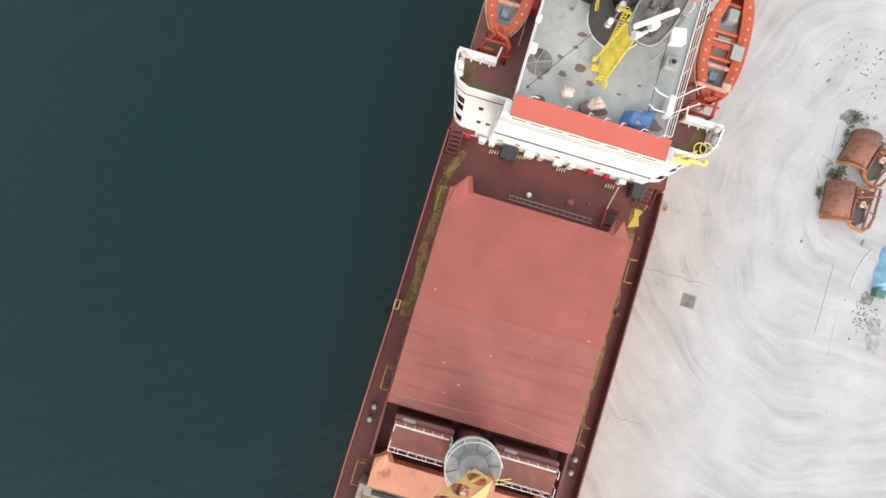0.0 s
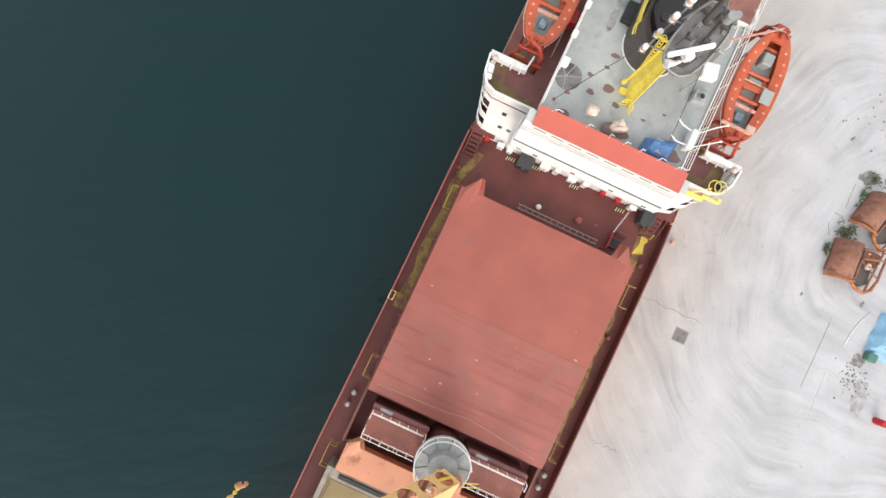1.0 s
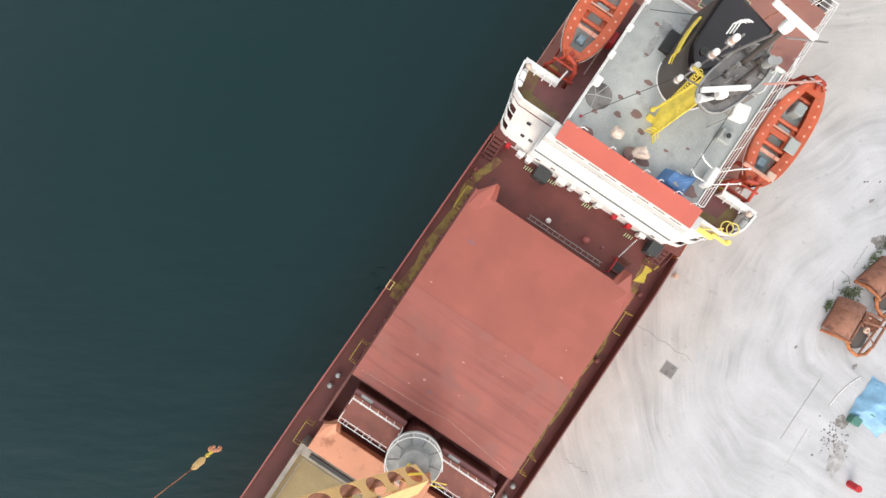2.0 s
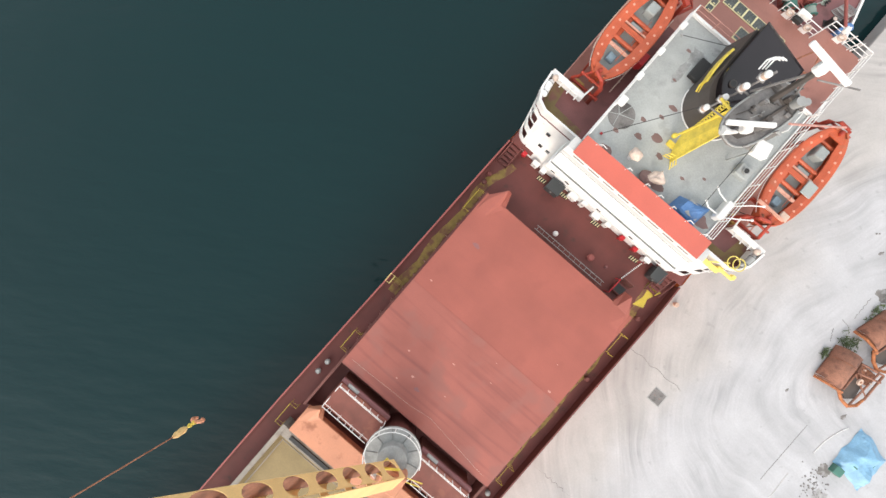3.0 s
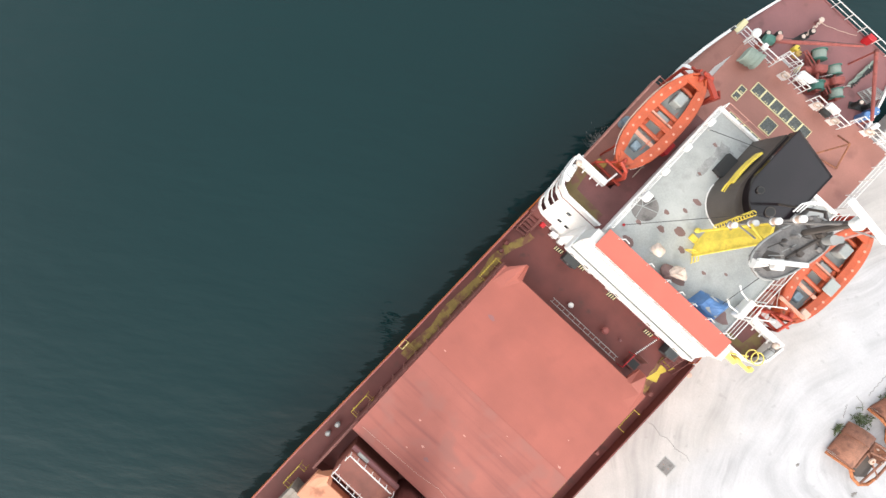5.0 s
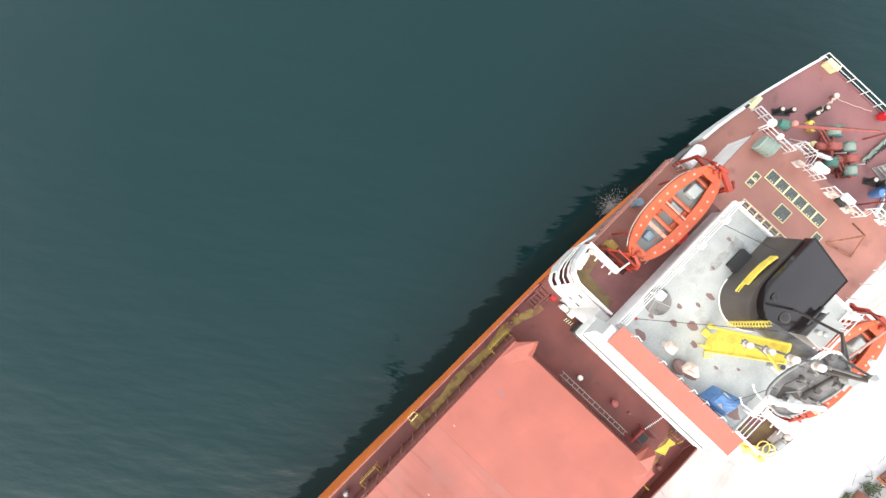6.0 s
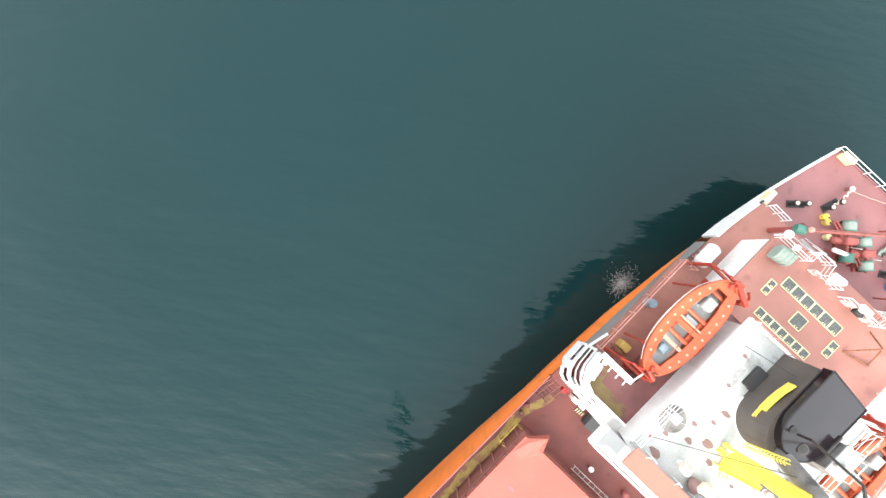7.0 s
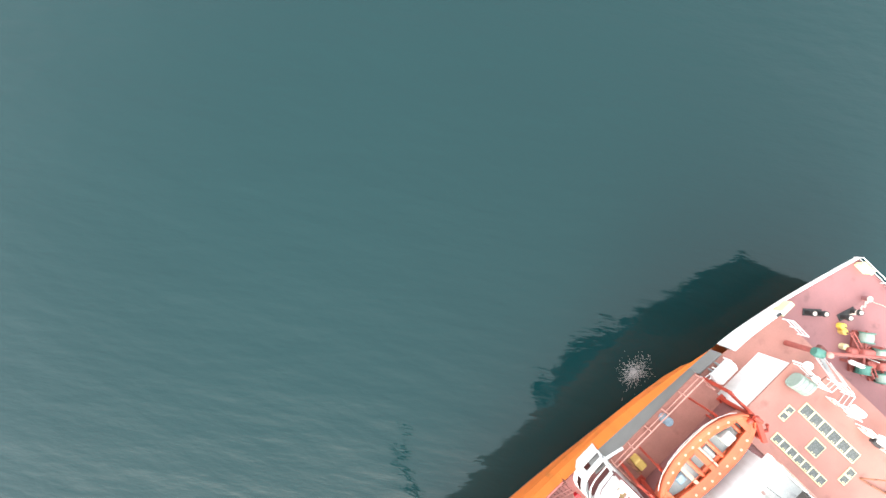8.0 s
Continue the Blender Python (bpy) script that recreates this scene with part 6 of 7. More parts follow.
for x, y in ((-2.85, 36.3), (4.4, 36.5)):
    o = thing("deck_ladder", "white inclined ladder from the boat deck to the mooring deck", "ladder", "after ladders")
    for dx in (-0.33, 0.33):
        part("stile", Geo().tube([(x + dx, y, 5.45), (x + dx + 0.2, y + 1.6, 2.25)], 0.05, 6), M_WHITE, o)
        part("handrail", Geo().tube([(x + dx, y - 0.1, 5.45), (x + dx, y - 0.1, 6.5), (x + dx + 0.2, y + 1.5, 3.3)], 0.03, 6), M_WHITE, o)
    for k in range(9):
        part("tread", Geo().box(x - 0.26 + 0.02 * k, x + 0.3 + 0.02 * k, y + 0.02 + 0.17 * k, y + 0.2 + 0.17 * k, 5.25 - 0.29 * k, 5.29 - 0.29 * k, 0.01), M_STEEL, o)
for x, y in ((-2.5, 35.27), (0.2, 35.27), (1.6, 35.27), (3.6, 36.2)):
    o = thing("life_ring", "tan life ring in a bracket on the after railing", "life ring", "railing life rings")
    part("ring", Geo().tube([(x + 0.2 * math.cos(a), y, 6.0 + 0.2 * math.sin(a)) for a in [2 * math.pi * k / 16 for k in range(16)]], 0.065, 7, closed=True), M_CANVAS, o)
    part("bracket", Geo().box(x - 0.25, x + 0.25, y + 0.04, y + 0.09, 5.42, 6.1, 0.01), M_WHITE, o)
o = thing("corner_lamp", "round white lamp on the corner of the after railing", "lamp")
part("globe", Geo().ball(-5.62, 35.5, 6.55, 0.27, 0.27, 0.25, 14, 8), M_WHITE, o)
part("stem", Geo().disc(-5.62, 35.5, 5.42, 6.35, 0.06, 8), M_WHITE, o)
o = thing("floodlight_box", "white box with a dark opening on the after railing", "lamp")
part("box", Geo().box(0.5, 1.3, 35.4, 35.7, 6.1, 6.4, 0.05), M_WHITE, o)
part("opening", Geo().box(0.5, 1.1, 35.05, 35.32, 5.9, 6.2, 0.03), M_BLACK, o)
part("stand", Geo().box(0.8, 1.0, 35.42, 35.5, 5.42, 6.12, 0.01), M_WHITE, o)
o = thing("life_raft", "small white canister lying across the after railing", "life raft")
part("canister", Geo().tube([(-2.1, 35.62, 6.45), (-2.0, 35.63, 6.45), (-1.25, 35.7, 6.45), (-1.15, 35.7, 6.45)], [0.1, 0.2, 0.2, 0.1], 14), M_WHITE, o)
part("cradle", Geo().box(-1.9, -1.3, 35.43, 35.75, 6.15, 6.25, 0.02), M_WHITE, o)
for xx in (-1.85, -1.35):
    part("leg", Geo().box(xx - 0.03, xx + 0.03, 35.44, 35.5, 5.42, 6.16, 0.01), M_WHITE, o)
rnd = random.Random(77)
for k in range(4):
    x = -5.0 + 2.7 * k + 0.4 * rnd.random()
    y = 35.3 if x < 2.2 else 36.25
    o = thing("rail_lamp", "small white lamp box clamped to the after railing", "lamp", "after rail lamps")
    part("housing", Geo().box(x - 0.12 - 0.1 * rnd.random(), x + 0.12, y - 0.15, y + 0.15, 6.35, 6.6 + 0.1 * rnd.random(), 0.04), M_WHITE, o)
    part("clamp", Geo().tube([(x, y + 0.05, 6.0), (x, y + 0.05, 6.4)], 0.035, 6), M_STEEL, o)
o = thing("antenna_lattice", "thin rusty frame standing on the boat deck", "frame")
for a, b in (((2.2, 33.2, 5.42), (2.9, 34.4, 6.6)), ((2.9, 34.4, 6.6), (3.9, 33.6, 5.42)), ((2.9, 34.4, 6.6), (2.6, 35.2, 5.42)), ((2.2, 33.2, 5.5), (3.9, 33.6, 5.5))):
    part("bar", Geo().tube([a, b], 0.05, 6), M_RUST, o)

# ---------------------------------------------------------------- mooring deck


def winch(x, y, turn, drums, half=1.5):
    w = thing("mooring_winch", "faded red mooring winch with green and pale rope drums", "winch", "mooring winches", (x, y, 0.9), turn)
    part("bed", Geo().box(-half, half, -0.4, 0.4, 0, 0.2, 0.03), M_WINCH, w)
    part("shaft", Geo().tube([(-half - 0.1, 0, 0.75), (half + 0.1, 0, 0.75)], 0.09, 8), M_WINCH, w)
    for a, r, wd, m_ in drums:
        part("flange", Geo().tube([(a - wd, 0, 0.75), (a - wd + 0.06, 0, 0.75)], r + 0.06, 18), M_GREEN, w)
        part("rope_drum", Geo().tube([(a - wd + 0.06, 0, 0.75), (a, 0, 0.75), (a + wd - 0.06, 0, 0.75)], [r * 0.92, r, r * 0.94], 18), m_, w)
        part("flange", Geo().tube([(a + wd - 0.06, 0, 0.75), (a + wd, 0, 0.75)], r + 0.06, 18), M_GREEN, w)
    part("gear_case", Geo().box(-0.3, 0.22, -0.45, 0.42, 0.2, 1.2, 0.1), M_WINCH, w, "faded red gear case")
    part("motor", Geo().tube([(-0.05, -0.4, 0.6), (-0.05, -0.95, 0.6), (-0.05, -1.05, 0.6)], [0.26, 0.26, 0.12], 12), M_WINCH, w, "faded red motor")
    part("brake_lever", Geo().tube([(0.3, 0.3, 0.3), (0.45, 0.55, 1.3)], 0.03, 5), M_WHITE, w)
    for a in (-half + 0.05, half - 0.05):
        part("bearing", Geo().box(a - 0.07, a + 0.07, -0.22, 0.22, 0.2, 0.95, 0.03), M_WINCH, w)
    return w


winch(0.2, 40.55, -52, ((-1.1, 0.42, 0.36, M_ROPE), (1.1, 0.42, 0.3, M_GREEN)), 1.45)
winch(1.65, 40.75, -43, ((-0.85, 0.4, 0.34, M_ROPE), (0.8, 0.4, 0.34, M_ROPE)), 1.2)
for x, y, l, tn in ((-0.75, 40.75, 1.3, -20), (1.35, 40.1, 1.1, -28)):
    o = thing("pipe_frame", "faded red pipe frame lying among the winches", "pipe frame", "red pipes", (x, y, 0.9), tn)
    for dy in (-0.12, 0.12):
        part("pipe", Geo().tube([(-l / 2, dy, 0.0), (-l / 2, dy, 0.75), (l / 2, dy, 0.85), (l / 2, dy, 0)], 0.05, 7), M_WINCH, o)
    part("tie", Geo().tube([(-l / 2, -0.12, 0.7), (-l / 2, 0.12, 0.7)], 0.05, 6), M_WINCH, o)
o = thing("canvas_roll", "white canvas roll lying beside the winch", "canvas roll")
part("roll", Geo().tube([(-0.35, 39.35, 1.85), (-0.25, 39.38, 1.85), (0.65, 39.75, 1.85), (0.72, 39.78, 1.85)], [0.08, 0.16, 0.16, 0.08], 12), M_WHITE, o)
for x, y in ((-0.1, 39.44), (0.5, 39.68)):
    part("stand", Geo().box(x - 0.05, x + 0.05, y - 0.1, y + 0.1, 0.9, 1.72, 0.01), M_WINCH, o)


def bollard_pair(x, y, turn):
    b = thing("bollards", "pair of worn mooring bollards on the mooring deck", "bollard", "mooring bollards", (x, y, 0.9), turn)
    part("base_plate", Geo().box(-0.65, 0.65, -0.25, 0.25, 0, 0.06, 0.02), M_BLACK, b)
    for a in (-0.4, 0.4):
        part("post", Geo().tube([(a, 0, 0.05), (a, 0, 0.55), (a, 0, 0.62), (a, 0, 0.78)], [0.17, 0.17, 0.22, 0.2], 14), M_BLACK, b)
        part("cap", Geo().disc(a, 0, 0.78, 0.8, 0.14, 14), M_CANVAS, b)


bollard_pair(-3.85, 40.4, 41)
bollard_pair(4.3, 41.2, 30)
bollard_pair(-2.05, 42.0, 72)
rp = thing("mooring_rope", "loose mooring rope flaked across the mooring deck", "rope")
rnd = random.Random(8)
pts = []
for k in range(60):
    u = k / 59
    pts.append((-2.1 + 0.2 * u + 0.07 * math.sin(u * 29), 41.6 + 2.0 * u + 0.05 * math.cos(u * 31), 1.2 + 0.25 * math.sin(3.1 * u) + 0.03 * (k % 3)))
part("rope", Geo().tube(pts, 0.05, 6), M_CANVAS, rp)
pts = [(-1.9 + 2.6 * k / 20, 43.6 + 1.1 * k / 20 + 0.02 * math.sin(k), 1.15 - 0.1 * math.sin(math.pi * k / 20)) for k in range(21)]
part("rope", Geo().tube(pts, 0.02, 6), M_TAN, rp)
o = thing("fairlead_roller", "pale pink painted roller post on the mooring deck", "roller")
part("post", Geo().disc(-1.95, 43.62, 0.9, 1.35, 0.16, 14, 0.03), M_MOOR, o)
part("cap", Geo().disc(-1.95, 43.62, 1.35, 1.45, 0.2, 14, 0.05), M_CANVAS, o)
rp2 = thing("mooring_rope", "heap of dark green and white rope beside the winch", "rope")
pts = []
for k in range(160):
    a, u = k * 0.6, k / 160
    pts.append((2.75 + 0.2 * u + 0.13 * math.cos(a), 41.8 + 2.5 * u + 0.16 * math.sin(a * 1.07), 1.0 + 0.14 * abs(math.sin(k * 0.37))))
part("rope", Geo().tube(pts, 0.05, 6), M_ROPE, rp2)
part("rope", Geo().tube([(x + 0.15, y, z + 0.08) for x, y, z in pts[::5]], 0.05, 6), M_BLACK, rp2)
o = thing("stores_crane", "red stores crane with a green motor and a long level boom", "crane")
part("post", Geo().tube([(-4.5, 37.15, 0.9), (-4.5, 37.15, 4.6)], [0.2, 0.17], 12), M_WINCH, o)
part("motor", Geo().tube([(-4.75, 37.0, 4.85), (-4.5, 37.1, 4.85), (-4.2, 37.25, 4.85)], [0.26, 0.32, 0.28], 14), M_GREEN, o, "green motor drum")
part("end_fitting", Geo().ball(-4.15, 37.35, 5.25, 0.2, 0.2, 0.2, 10, 6), M_PINKRAIL, o, "faded pink sheave")
part("bracket", Geo().box(-4.45, -3.9, 37.2, 37.75, 4.3, 4.62, 0.06), M_DECK, o)
part("boom", Geo().tube([(-4.1, 37.4, 4.75), (0.2, 41.0, 4.75)], [0.13, 0.09], 8), M_WINCH, o, "long red boom")
part("jib_wire", Geo().tube([(-4.15, 37.35, 5.25), (0.2, 41.0, 4.85)], 0.02, 5), M_BLACK, o)
o = thing("stores_boom", "long red derrick boom over the mooring deck", "boom")
part("boom", Geo().tube([(1.75, 43.05, 3.0), (4.7, 39.4, 3.0)], [0.12, 0.1], 8), M_WINCH, o)
for p_ in ((1.75, 43.05, 3.0), (4.7, 39.4, 3.0)):
    part("post", Geo().tube([(p_[0], p_[1], 0.9), p_], 0.07, 7), M_WINCH, o)
part("end_fitting", Geo().ball(1.75, 43.05, 3.0, 0.16, 0.16, 0.16, 10, 6), M_DECK, o)
o = thing("fire_box", "bright red box at the stern rail", "fire box")
part("body", Geo().box(1.15, 1.75, 44.7, 45.05, 1.1, 1.7, 0.04), M_SIGNAL, o)
part("stand", Geo().box(1.25, 1.65, 44.78, 44.98, 0.9, 1.1, 0.02), M_SIGNAL, o)
for x, y, m_ in ((-1.85, 41.05, M_YELLOW), (-0.72, 40.14, M_SKYL), (-1.5, 40.85, M_OCHRE)):
    o = thing("plastic_can", "small yellow can on the mooring deck", "can", "yellow cans")
    part("body", Geo().disc(x, y, 0.9, 1.35, 0.22, 14, 0.05), m_, o)
    part("cap", Geo().disc(x + 0.08, y, 1.35, 1.42, 0.05, 8), M_BLACK, o)
o = thing("stern_box", "cream-yellow box standing at the stern rail", "box")
part("body", Geo().box(-4.1, -3.15, 44.8, 45.12, 0.9, 1.5, 0.04), M_SKYL, o)
part("lid", Geo().box(-4.13, -3.12, 44.77, 45.15, 1.5, 1.56, 0.02), M_SKYL, o)
o = thing("stern_box", "cream-yellow locker on the bulwark", "box")
part("body", Geo().box(-6.1, -5.72, 38.35, 39.5, 1.3, 2.0, 0.04), M_SKYL, o)
part("stand", Geo().box(-6.0, -5.75, 38.45, 39.4, 0.9, 1.3, 0.02), M_CREAM, o)
railing("stern_railing", "white guard railing across the stern", [(-4.5, 45.16, 0.95), (4.5, 45.16, 0.95)], 0.75, 1.3, 0.03, 2)
railing("poop_railing", "white guard railing at the poop deck's after edge", [(-5.8, 38.15, 2.2), (-4.4, 38.1, 2.2)], 1.0, 0.8, 0.04, 3)
railing("poop_railing", "white guard railing at the poop deck's after edge", [(4.4, 38.1, 2.2), (5.8, 38.15, 2.2)], 1.0, 0.8, 0.04, 3)
o = thing("cargo_net", "heap of pale grey rope netting on the mooring deck", "net")
for k in range(9):
    u = k / 8
    part("strand", Geo().tube([(3.6 + 1.0 * u, 41.9 - 0.2 * u, 0.98), (3.9 + 1.0 * u, 42.5, 1.35), (4.25 + 0.7 * u, 43.1 + 0.1 * u, 0.98)], 0.035, 5), M_STEEL, o)
for k in range(5):
    u = k / 4
    part("strand", Geo().tube([(3.6 + 0.3 * u, 41.9 + 0.6 * u, 1.0 + 0.35 * math.sin(u * 3)), (4.6 + 0.3 * u, 41.8 + 0.6 * u, 1.0 + 0.35 * math.sin(u * 3))], 0.035, 5), M_STEEL, o)
for x, y in ((4.9, 40.6), (5.1, 41.2)):
    o = thing("drum", "blue plastic drum on the mooring deck", "drum", "blue drums")
    part("body", Geo().disc(x, y, 0.9, 1.75, 0.29, 18, 0.04), M_BLUE, o)
    part("bung", Geo().disc(x + 0.12, y, 1.75, 1.78, 0.05, 8), M_WHITE, o)

# ---------------------------------------------------------------- quay things
o = thing("manhole_cover", "dark grey square steel cover set in the quay", "manhole cover")
part("cover", Geo().box(14.3, 15.4, 12.3, 13.35, QUAY_Z - 0.02, QUAY_Z + 0.02, 0.01), M_MASTGREY, o)
part("frame", Geo().box(14.22, 15.48, 12.22, 13.43, QUAY_Z - 0.05, QUAY_Z + 0.008, 0.01), M_STEEL, o)
for x in (14.6, 15.1):
    part("lifting_eye", Geo().tube([(x - 0.06, 12.8, QUAY_Z + 0.02), (x, 12.8, QUAY_Z + 0.05), (x + 0.06, 12.8, QUAY_Z + 0.02)], 0.015, 5), M_RUST, o)

o = thing("mooring_bollard", "pale painted bollard at the quay's edge", "bollard")
part("post", Geo().tube([(10.95, 19.5, QUAY_Z), (10.95, 19.5, QUAY_Z + 0.3), (10.95, 19.5, QUAY_Z + 0.4), (10.95, 19.5, QUAY_Z + 0.5)], [0.16, 0.15, 0.22, 0.18], 14), M_TAN, o)
part("base", Geo().disc(10.95, 19.5, QUAY_Z, QUAY_Z + 0.05, 0.28, 16), M_APRON, o)


def grab(x, y, turn, label):
    """A rusty clamshell grab lying on its side: a bent bucket shell and the frame of its arms."""
    c = thing("clamshell_grab", label, "grab", "rusty grabs", (x, y, QUAY_Z), turn)
    arc = [(-1.1 * math.cos(a), 0.1 + 1.15 * math.sin(a)) for a in [math.pi * 0.8 * k / 14 for k in range(15)]]
    shell = Geo()
    rings_ = []
    for px, pz in arc:
        dent = 0.05 * noise.noise((px * 1.7, pz * 2.0, x))
        cut_ = -1.5 - 0.18 * px / 1.1 + dent
        rings_.append([(px, cut_, pz), (px * 0.98, 0.0, pz + dent), (px, 1.55, pz), (px * 0.94, 1.55, pz - 0.05), (px * 0.92, 0.0, pz - 0.05 + dent), (px * 0.94, cut_, pz - 0.05)])
    shell.loft(rings_)
    shell.smooth = True
    sh = part("shell", shell, M_GRAB, c, "curved rusty bucket shell")
    for yy in (-1.45, 1.5):
        part("end_plate", Geo().loft([[(px * 0.97, yy, pz - 0.02) for px, pz in arc], [(px * 0.97, yy + 0.05, pz - 0.02) for px, pz in arc]]), M_GRAB, c)
    part("rib", Geo().tube([(px * 1.01, 0.55 + 0.05 * px, pz + 0.01) for px, pz in arc[2:]], 0.035, 6), M_RUST, sh)
    part("edge_bar", Geo().tube([(-1.1, -1.62, 0.2), (-0.5, -1.68, 1.05), (0.5, -1.62, 1.15), (1.0, -1.5, 0.8)], 0.11, 8), M_LIP, c, "bent orange rusty lip")
    part("edge_bar", Geo().tube([(0.7, -1.5, 0.75), (1.5, -1.95, 0.6), (2.3, -2.05, 0.5), (2.85, -1.6, 0.5), (3.0, -0.9, 0.55)], [0.1, 0.14, 0.15, 0.13, 0.1], 8), M_LIP, c, "bent orange rusty lip")
    for a, b, r in (((1.0, 1.35, 0.7), (3.0, 1.6, 0.75), 0.09), ((3.0, 1.6, 0.75), (3.05, -0.9, 0.55), 0.1), ((1.05, 0.5, 0.85), (3.0, 0.95, 0.9), 0.08), ((1.0, 0.35, 0.8), (3.0, -0.6, 0.6), 0.06),
                    ((2.3, -1.95, 0.55), (2.55, 1.5, 0.8), 0.08), ((1.15, -1.2, 0.6), (1.25, 1.4, 0.6), 0.09), ((1.2, 1.3, 0.5), (2.4, -0.3, 0.5), 0.05)):
        part("arm", Geo().tube([a, b], r, 7), M_GRAB, c)
    sv = part("sheave", Geo().tube([(1.62, 0.02, 0.82), (1.66, 0.0, 0.94)], 0.27, 18), M_TAN, c, "pale rusty pulley wheel")
    part("hub", Geo().tube([(1.65, 0.01, 0.9), (1.66, 0.0, 0.98)], 0.09, 10), M_RUST, sv)
    for k in range(3):
        part("pin", Geo().tube([(1.35 + 0.5 * k, 1.0 - 0.3 * k, 0.85), (1.5 + 0.5 * k, 1.05 - 0.3 * k, 0.85)], 0.07, 8), M_TAN, c)
    mud = [(1.15, -1.3), (1.9, -1.65), (2.5, -1.2), (2.35, 0.1), (1.9, 0.35), (1.2, 0.2)]
    part("mud_plate", Geo().prism(mud, 0.05, 0.4), M_SOOT, c, "dark inside of the grab")
    part("back_plate", Geo().box(1.1, 2.9, 0.3, 1.45, 0.05, 0.3, 0.04), M_RUST, c)
    return c


M_LIP = mat("orange_rust_lip", (0.42, 0.15, 0.06), 0.8, vary=0.3, scale=2.5, stain=(0.22, 0.08, 0.04), stain_at=0.55, stain_scale=3.0)
grab(24.35, 24.2, 4, "rusty orange clamshell grab lying on the quay")
grab(25.0, 28.7, -15, "second rusty clamshell grab lying on the quay")

rnd = random.Random(21)


def weeds(cx, cy, sx, sy, n_, label):
    g_ = Geo()
    for _ in range(n_):
        x, y = cx + rnd.gauss(0, sx), cy + rnd.gauss(0, sy)
        for _leaf in range(4):
            a, l, h = rnd.random() * 6.28, 0.18 + 0.3 * rnd.random(), 0.08 + 0.3 * rnd.random()
            dx, dy = math.cos(a) * l, math.sin(a) * l
            k = len(g_.v)
            z = QUAY_Z
            g_.v += [(x, y, z), (x + dx * 0.45 - dy * 0.12, y + dy * 0.45 + dx * 0.12, z + h * 0.8), (x + dx, y + dy, z + h * 0.75), (x + dx * 0.45 + dy * 0.12, y + dy * 0.45 - dx * 0.12, z + h * 0.75)]
            g_.f.append((k, k + 1, k + 2, k + 3))
    single("weeds", g_, M_LEAF, label, "weeds", kind="stuff")


weeds(23.75, 26.5, 0.42, 0.28, 30, "green sword-leaved weeds between the rusty grabs")
weeds(24.0, 29.7, 0.2, 0.7, 20, "green weeds growing beside a rusty grab")
weeds(24.6, 31.6, 0.5, 0.3, 14, "green weeds on a damp patch of the yard")
weeds(22.9, 24.6, 0.08, 0.3, 14, "sparse weeds beside the rusty grab")


def ground_stain(cx, cy, rx, ry, turn, m, label, seed):
    q_ = random.Random(seed)
    out_ = []
    for k in range(40):
        a = 2 * math.pi * k / 40
        w = 0.85 + 0.45 * noise.noise((math.cos(a) * 1.3 + seed * 7, math.sin(a) * 1.3, seed)) + 0.22 * noise.noise((math.cos(a) * 4, math.sin(a) * 4, seed + 5)) + 0.05 * q_.random()
        out_.append((rx * w * math.cos(a), ry * w * math.sin(a)))
    ob = single("ground_stain", Geo().prism(out_, 0.001, 0.006), m, label, "stain")
    ob.location, ob.rotation_euler = (cx, cy, QUAY_Z), (0, 0, radians(turn))


M_STAIN = mat("damp_ground_stain", (0.20, 0.185, 0.175), 0.9, vary=0.25, scale=2.5, stain=(0.34, 0.33, 0.33), stain_at=0.5, stain_scale=2.2)
M_STAIN2 = mat("grey_ground_stain", (0.36, 0.35, 0.35), 0.9, vary=0.2, scale=2.0, stain=(0.47, 0.46, 0.46), stain_at=0.5, stain_scale=1.6)
ground_stain(23.9, 31.5, 1.0, 0.6, 15, M_STAIN, "dark damp stain on the yard", 1)
ground_stain(21.2, 33.85, 0.3, 0.16, 60, M_STAIN, "small dark oil spot on the yard", 2)
ground_stain(27.6, 21.6, 0.35, 0.2, 70, M_STAIN, "dark spill beside the rusty grab", 3)
ground_stain(22.6, 20.2, 0.12, 0.2, 0, M_STAIN, "small dark spot on the yard", 4)
ground_stain(30.5, 14.5, 0.8, 1.6, 10, M_STAIN2, "grey gravelly patch on the yard", 5)
ground_stain(29.3, 17.2, 0.7, 0.6, 0, M_STAIN, "dark rubbish stain beside a tarpaulin", 6)

o = thing("tarpaulin", "pale blue tarpaulin over goods on the yard", "tarpaulin")
g = Geo()
nx, ny = 14, 12
for j in range(ny + 1):
    for i in range(nx + 1):
        u, w = i / nx, j / ny
        x, y = 29.3 + 3.2 * u, 18.3 + 3.6 * w - 0.6 * u
        e = min(u, 1 - u, w, 1 - w)
        g.v.append((x + 0.25 * noise.noise((x, y, 3)), y + 0.25 * noise.noise((x, y, 9)), QUAY_Z + 0.02 + 0.9 * min(1, e * 4) * (0.8 + 0.4 * noise.noise((x * 0.9, y * 0.9, 0)))))
for j in range(ny):
    for i in range(nx):
        a = j * (nx + 1) + i
        g.f.append((a, a + 1, a + nx + 2, a + nx + 1))
part("sheet", g, M_PALEBLUE, o)
part("goods", Geo().box(30.1, 31.7, 18.9, 20.8, QUAY_Z, QUAY_Z + 0.55, 0.05), M_GREEN, o, "green crate below the sheet")
part("crate", Geo().box(29.4, 30.2, 17.5, 18.2, QUAY_Z, QUAY_Z + 0.5, 0.05), M_GREEN, o, "dark green crate")
hs = thing("hose", "thin white hose lying in a curve on the yard", "hose")
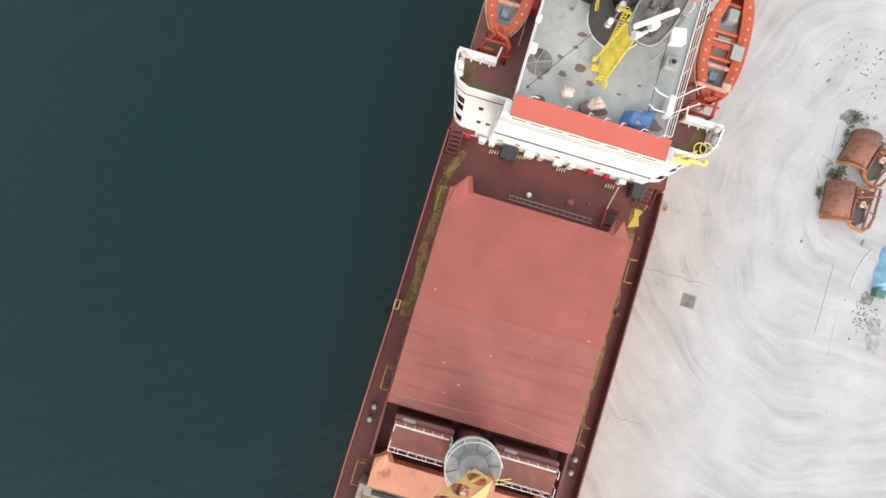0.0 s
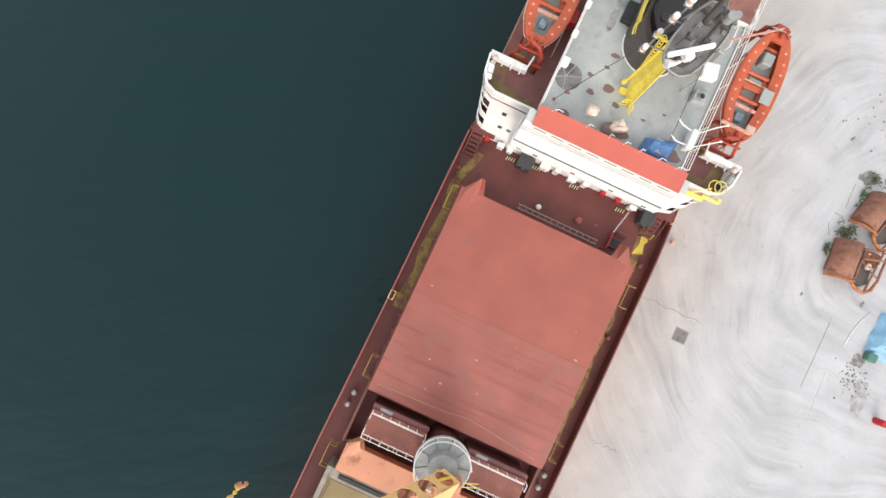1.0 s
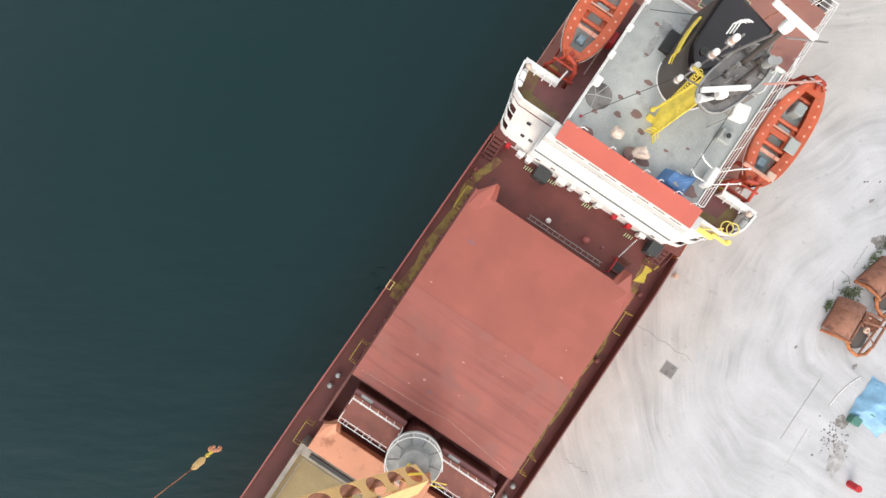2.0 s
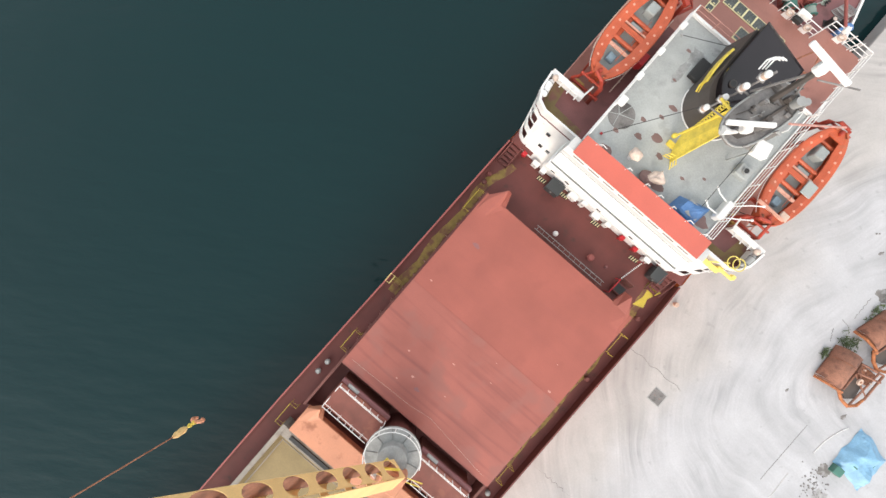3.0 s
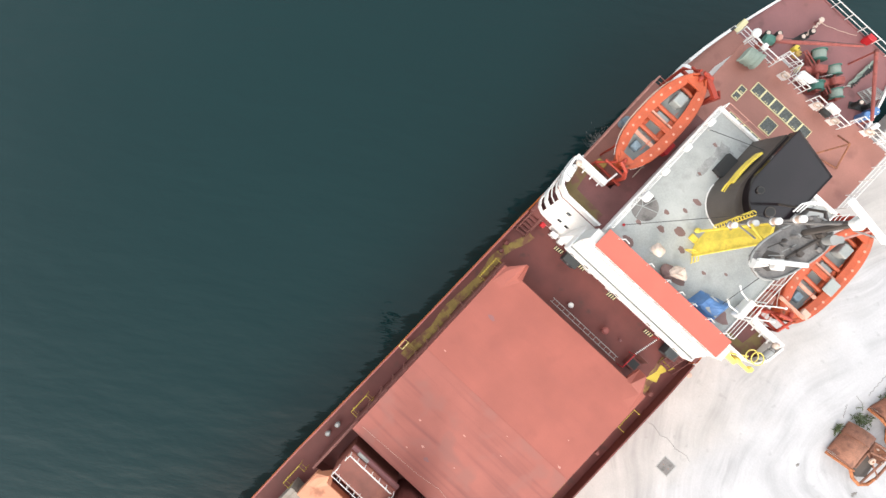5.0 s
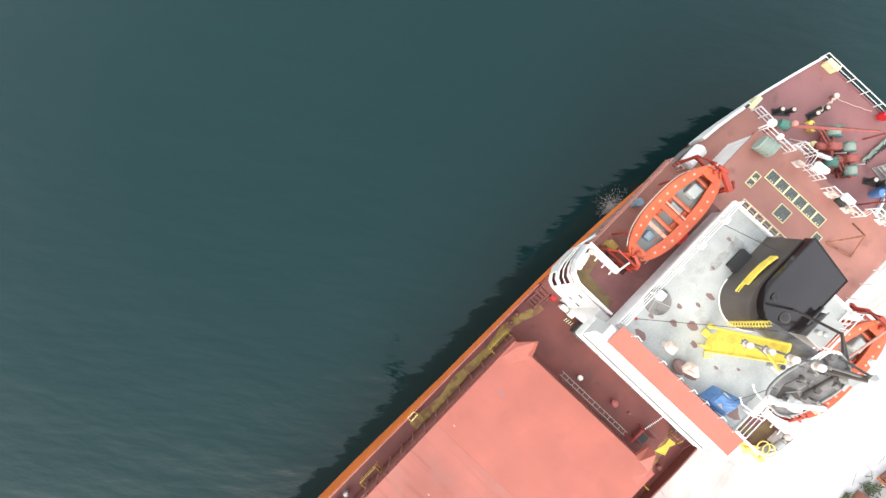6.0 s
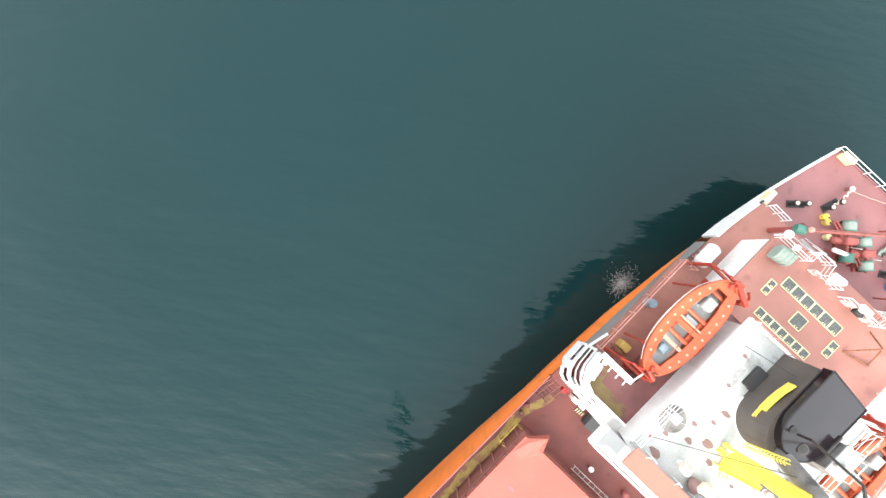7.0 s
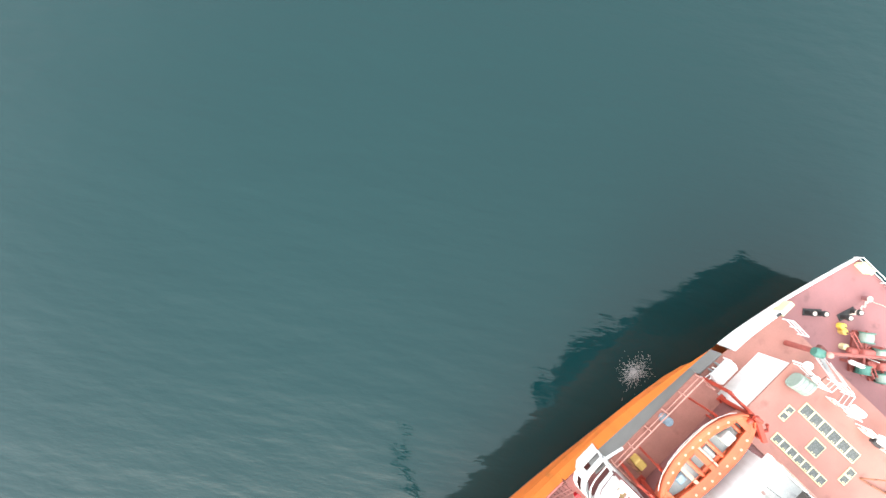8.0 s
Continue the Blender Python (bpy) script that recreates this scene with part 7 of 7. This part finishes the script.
part("hose", Geo().tube([(27.62 + 0.85 * u ** 2.2, 17.75 + 3.4 * u, QUAY_Z + 0.03) for u in [k / 16 for k in range(17)]], 0.04, 6), M_WHITE, hs)
o = thing("oil_drum", "red drum standing on the yard", "drum")
part("body", Geo().disc(32.6, 13.3, QUAY_Z, QUAY_Z + 0.85, 0.3, 18, 0.03), M_SIGNAL, o)
part("lid", Geo().disc(32.6, 13.3, QUAY_Z + 0.85, QUAY_Z + 0.87, 0.26, 18), M_SIGNAL, o)
rnd = random.Random(31)
g = Geo()
for _ in range(120):
    x, y = 26.0 + rnd.gauss(0, 2.6), 36.0 + rnd.gauss(0, 1.6)
    if x < 18:
        continue
    r = 0.03 + 0.06 * rnd.random()
    g.disc(x, y, QUAY_Z, QUAY_Z + r * 0.5, r, 6)
for _ in range(70):
    x, y = 29.4 + rnd.gauss(0, 0.7), 15.6 + rnd.gauss(0, 0.8)
    r = 0.03 + 0.06 * rnd.random()
    g.disc(x, y, QUAY_Z, QUAY_Z + r * 0.6, r, 6)
single("scattered_grit", g, M_STAIN, "scattered dark grit and small stones on the yard", "grit", kind="stuff")
M_CHALK = mat("worn_white_line_paint", (0.62, 0.61, 0.60), 0.9, vary=0.2)
M_JOINT = mat("joint_filler", (0.24, 0.23, 0.22), 0.9, vary=0.2)
for y0, xa, xb in ((14.45, 9.6, 16.0), (1.95, 11.8, 14.0)):
    line = [(xa + (xb - xa) * k / 12, y0 + 0.12 * math.sin(k * 1.9) + 0.05 * rnd.random(), QUAY_Z + 0.004) for k in range(13)]
    single("quay_crack", Geo().tube(line, 0.016, 4), M_JOINT, "dark cracked joint across the quay apron", "crack", "quay cracks")
for x0, y0, x1, y1, m, label in ((25.76, 19.1, 25.72, 13.2, M_JOINT, "thin dark slab joint across the yard"), (27.13, 15.1, 27.32, 11.2, M_CHALK, "faint pale line painted on the yard"),
                                 (22.95, 30.5, 23.0, 28.3, M_JOINT, "dark crack running from a damp patch"), (22.3, 27.6, 23.1, 27.5, M_JOINT, "short dark crack beside the weeds"),
                                 (22.2, 26.6, 22.7, 25.6, M_JOINT, "short dark crack beside the weeds")):
    line = [(x0 + (x1 - x0) * k / 12 + 0.07 * math.sin(k * 2.3) * (m is M_JOINT and y0 > 20), y0 + (y1 - y0) * k / 12 + 0.03 * rnd.random(), QUAY_Z + 0.004) for k in range(13)]
    single("ground_crack", Geo().tube(line, 0.02 if m is M_JOINT else 0.035, 4), m, label, "crack", "yard cracks")

# splash of cooling water beside the hull
rnd = random.Random(41)
g = Geo()
for _ in range(900):
    a, q = rnd.random() * 6.28, abs(rnd.gauss(0, 0.48))
    x, y = -6.85 + q * math.cos(a) * 1.2, 29.2 + q * math.sin(a) * 1.5
    l, w, z = 0.05 + 0.12 * rnd.random(), 0.006 + 0.009 * rnd.random(), WATER_Z + 0.01 + 0.03 * rnd.random()
    u, v = math.cos(a + 0.5 * rnd.gauss(0, 1)), math.sin(a + 0.5 * rnd.gauss(0, 1))
    k = len(g.v)
    g.v += [(x - u * l, y - v * l, z), (x - v * w, y + u * w, z + 0.01), (x + u * l, y + v * l, z), (x + v * w, y - u * w, z + 0.01)]
    g.f.append((k, k + 1, k + 2, k + 3))
M_FOAM = mat("white_water_foam", (0.27, 0.28, 0.28), 0.8, vary=0.1)
single("water_splash", g, M_FOAM, "white foam where cooling water falls beside the hull", "splash", kind="stuff")

# apron slabs, laid last
slab_len = 12.6
slab = Geo().box(-3.42, 3.419, -slab_len / 2 + 0.001, slab_len / 2 - 0.001, -0.12, 0.0, 0.001).mesh("slab", M_APRON)
for k in range(-6, 8):
    piece("slab", slab, quay, (12.77, 8.25 + slab_len * k, QUAY_Z))
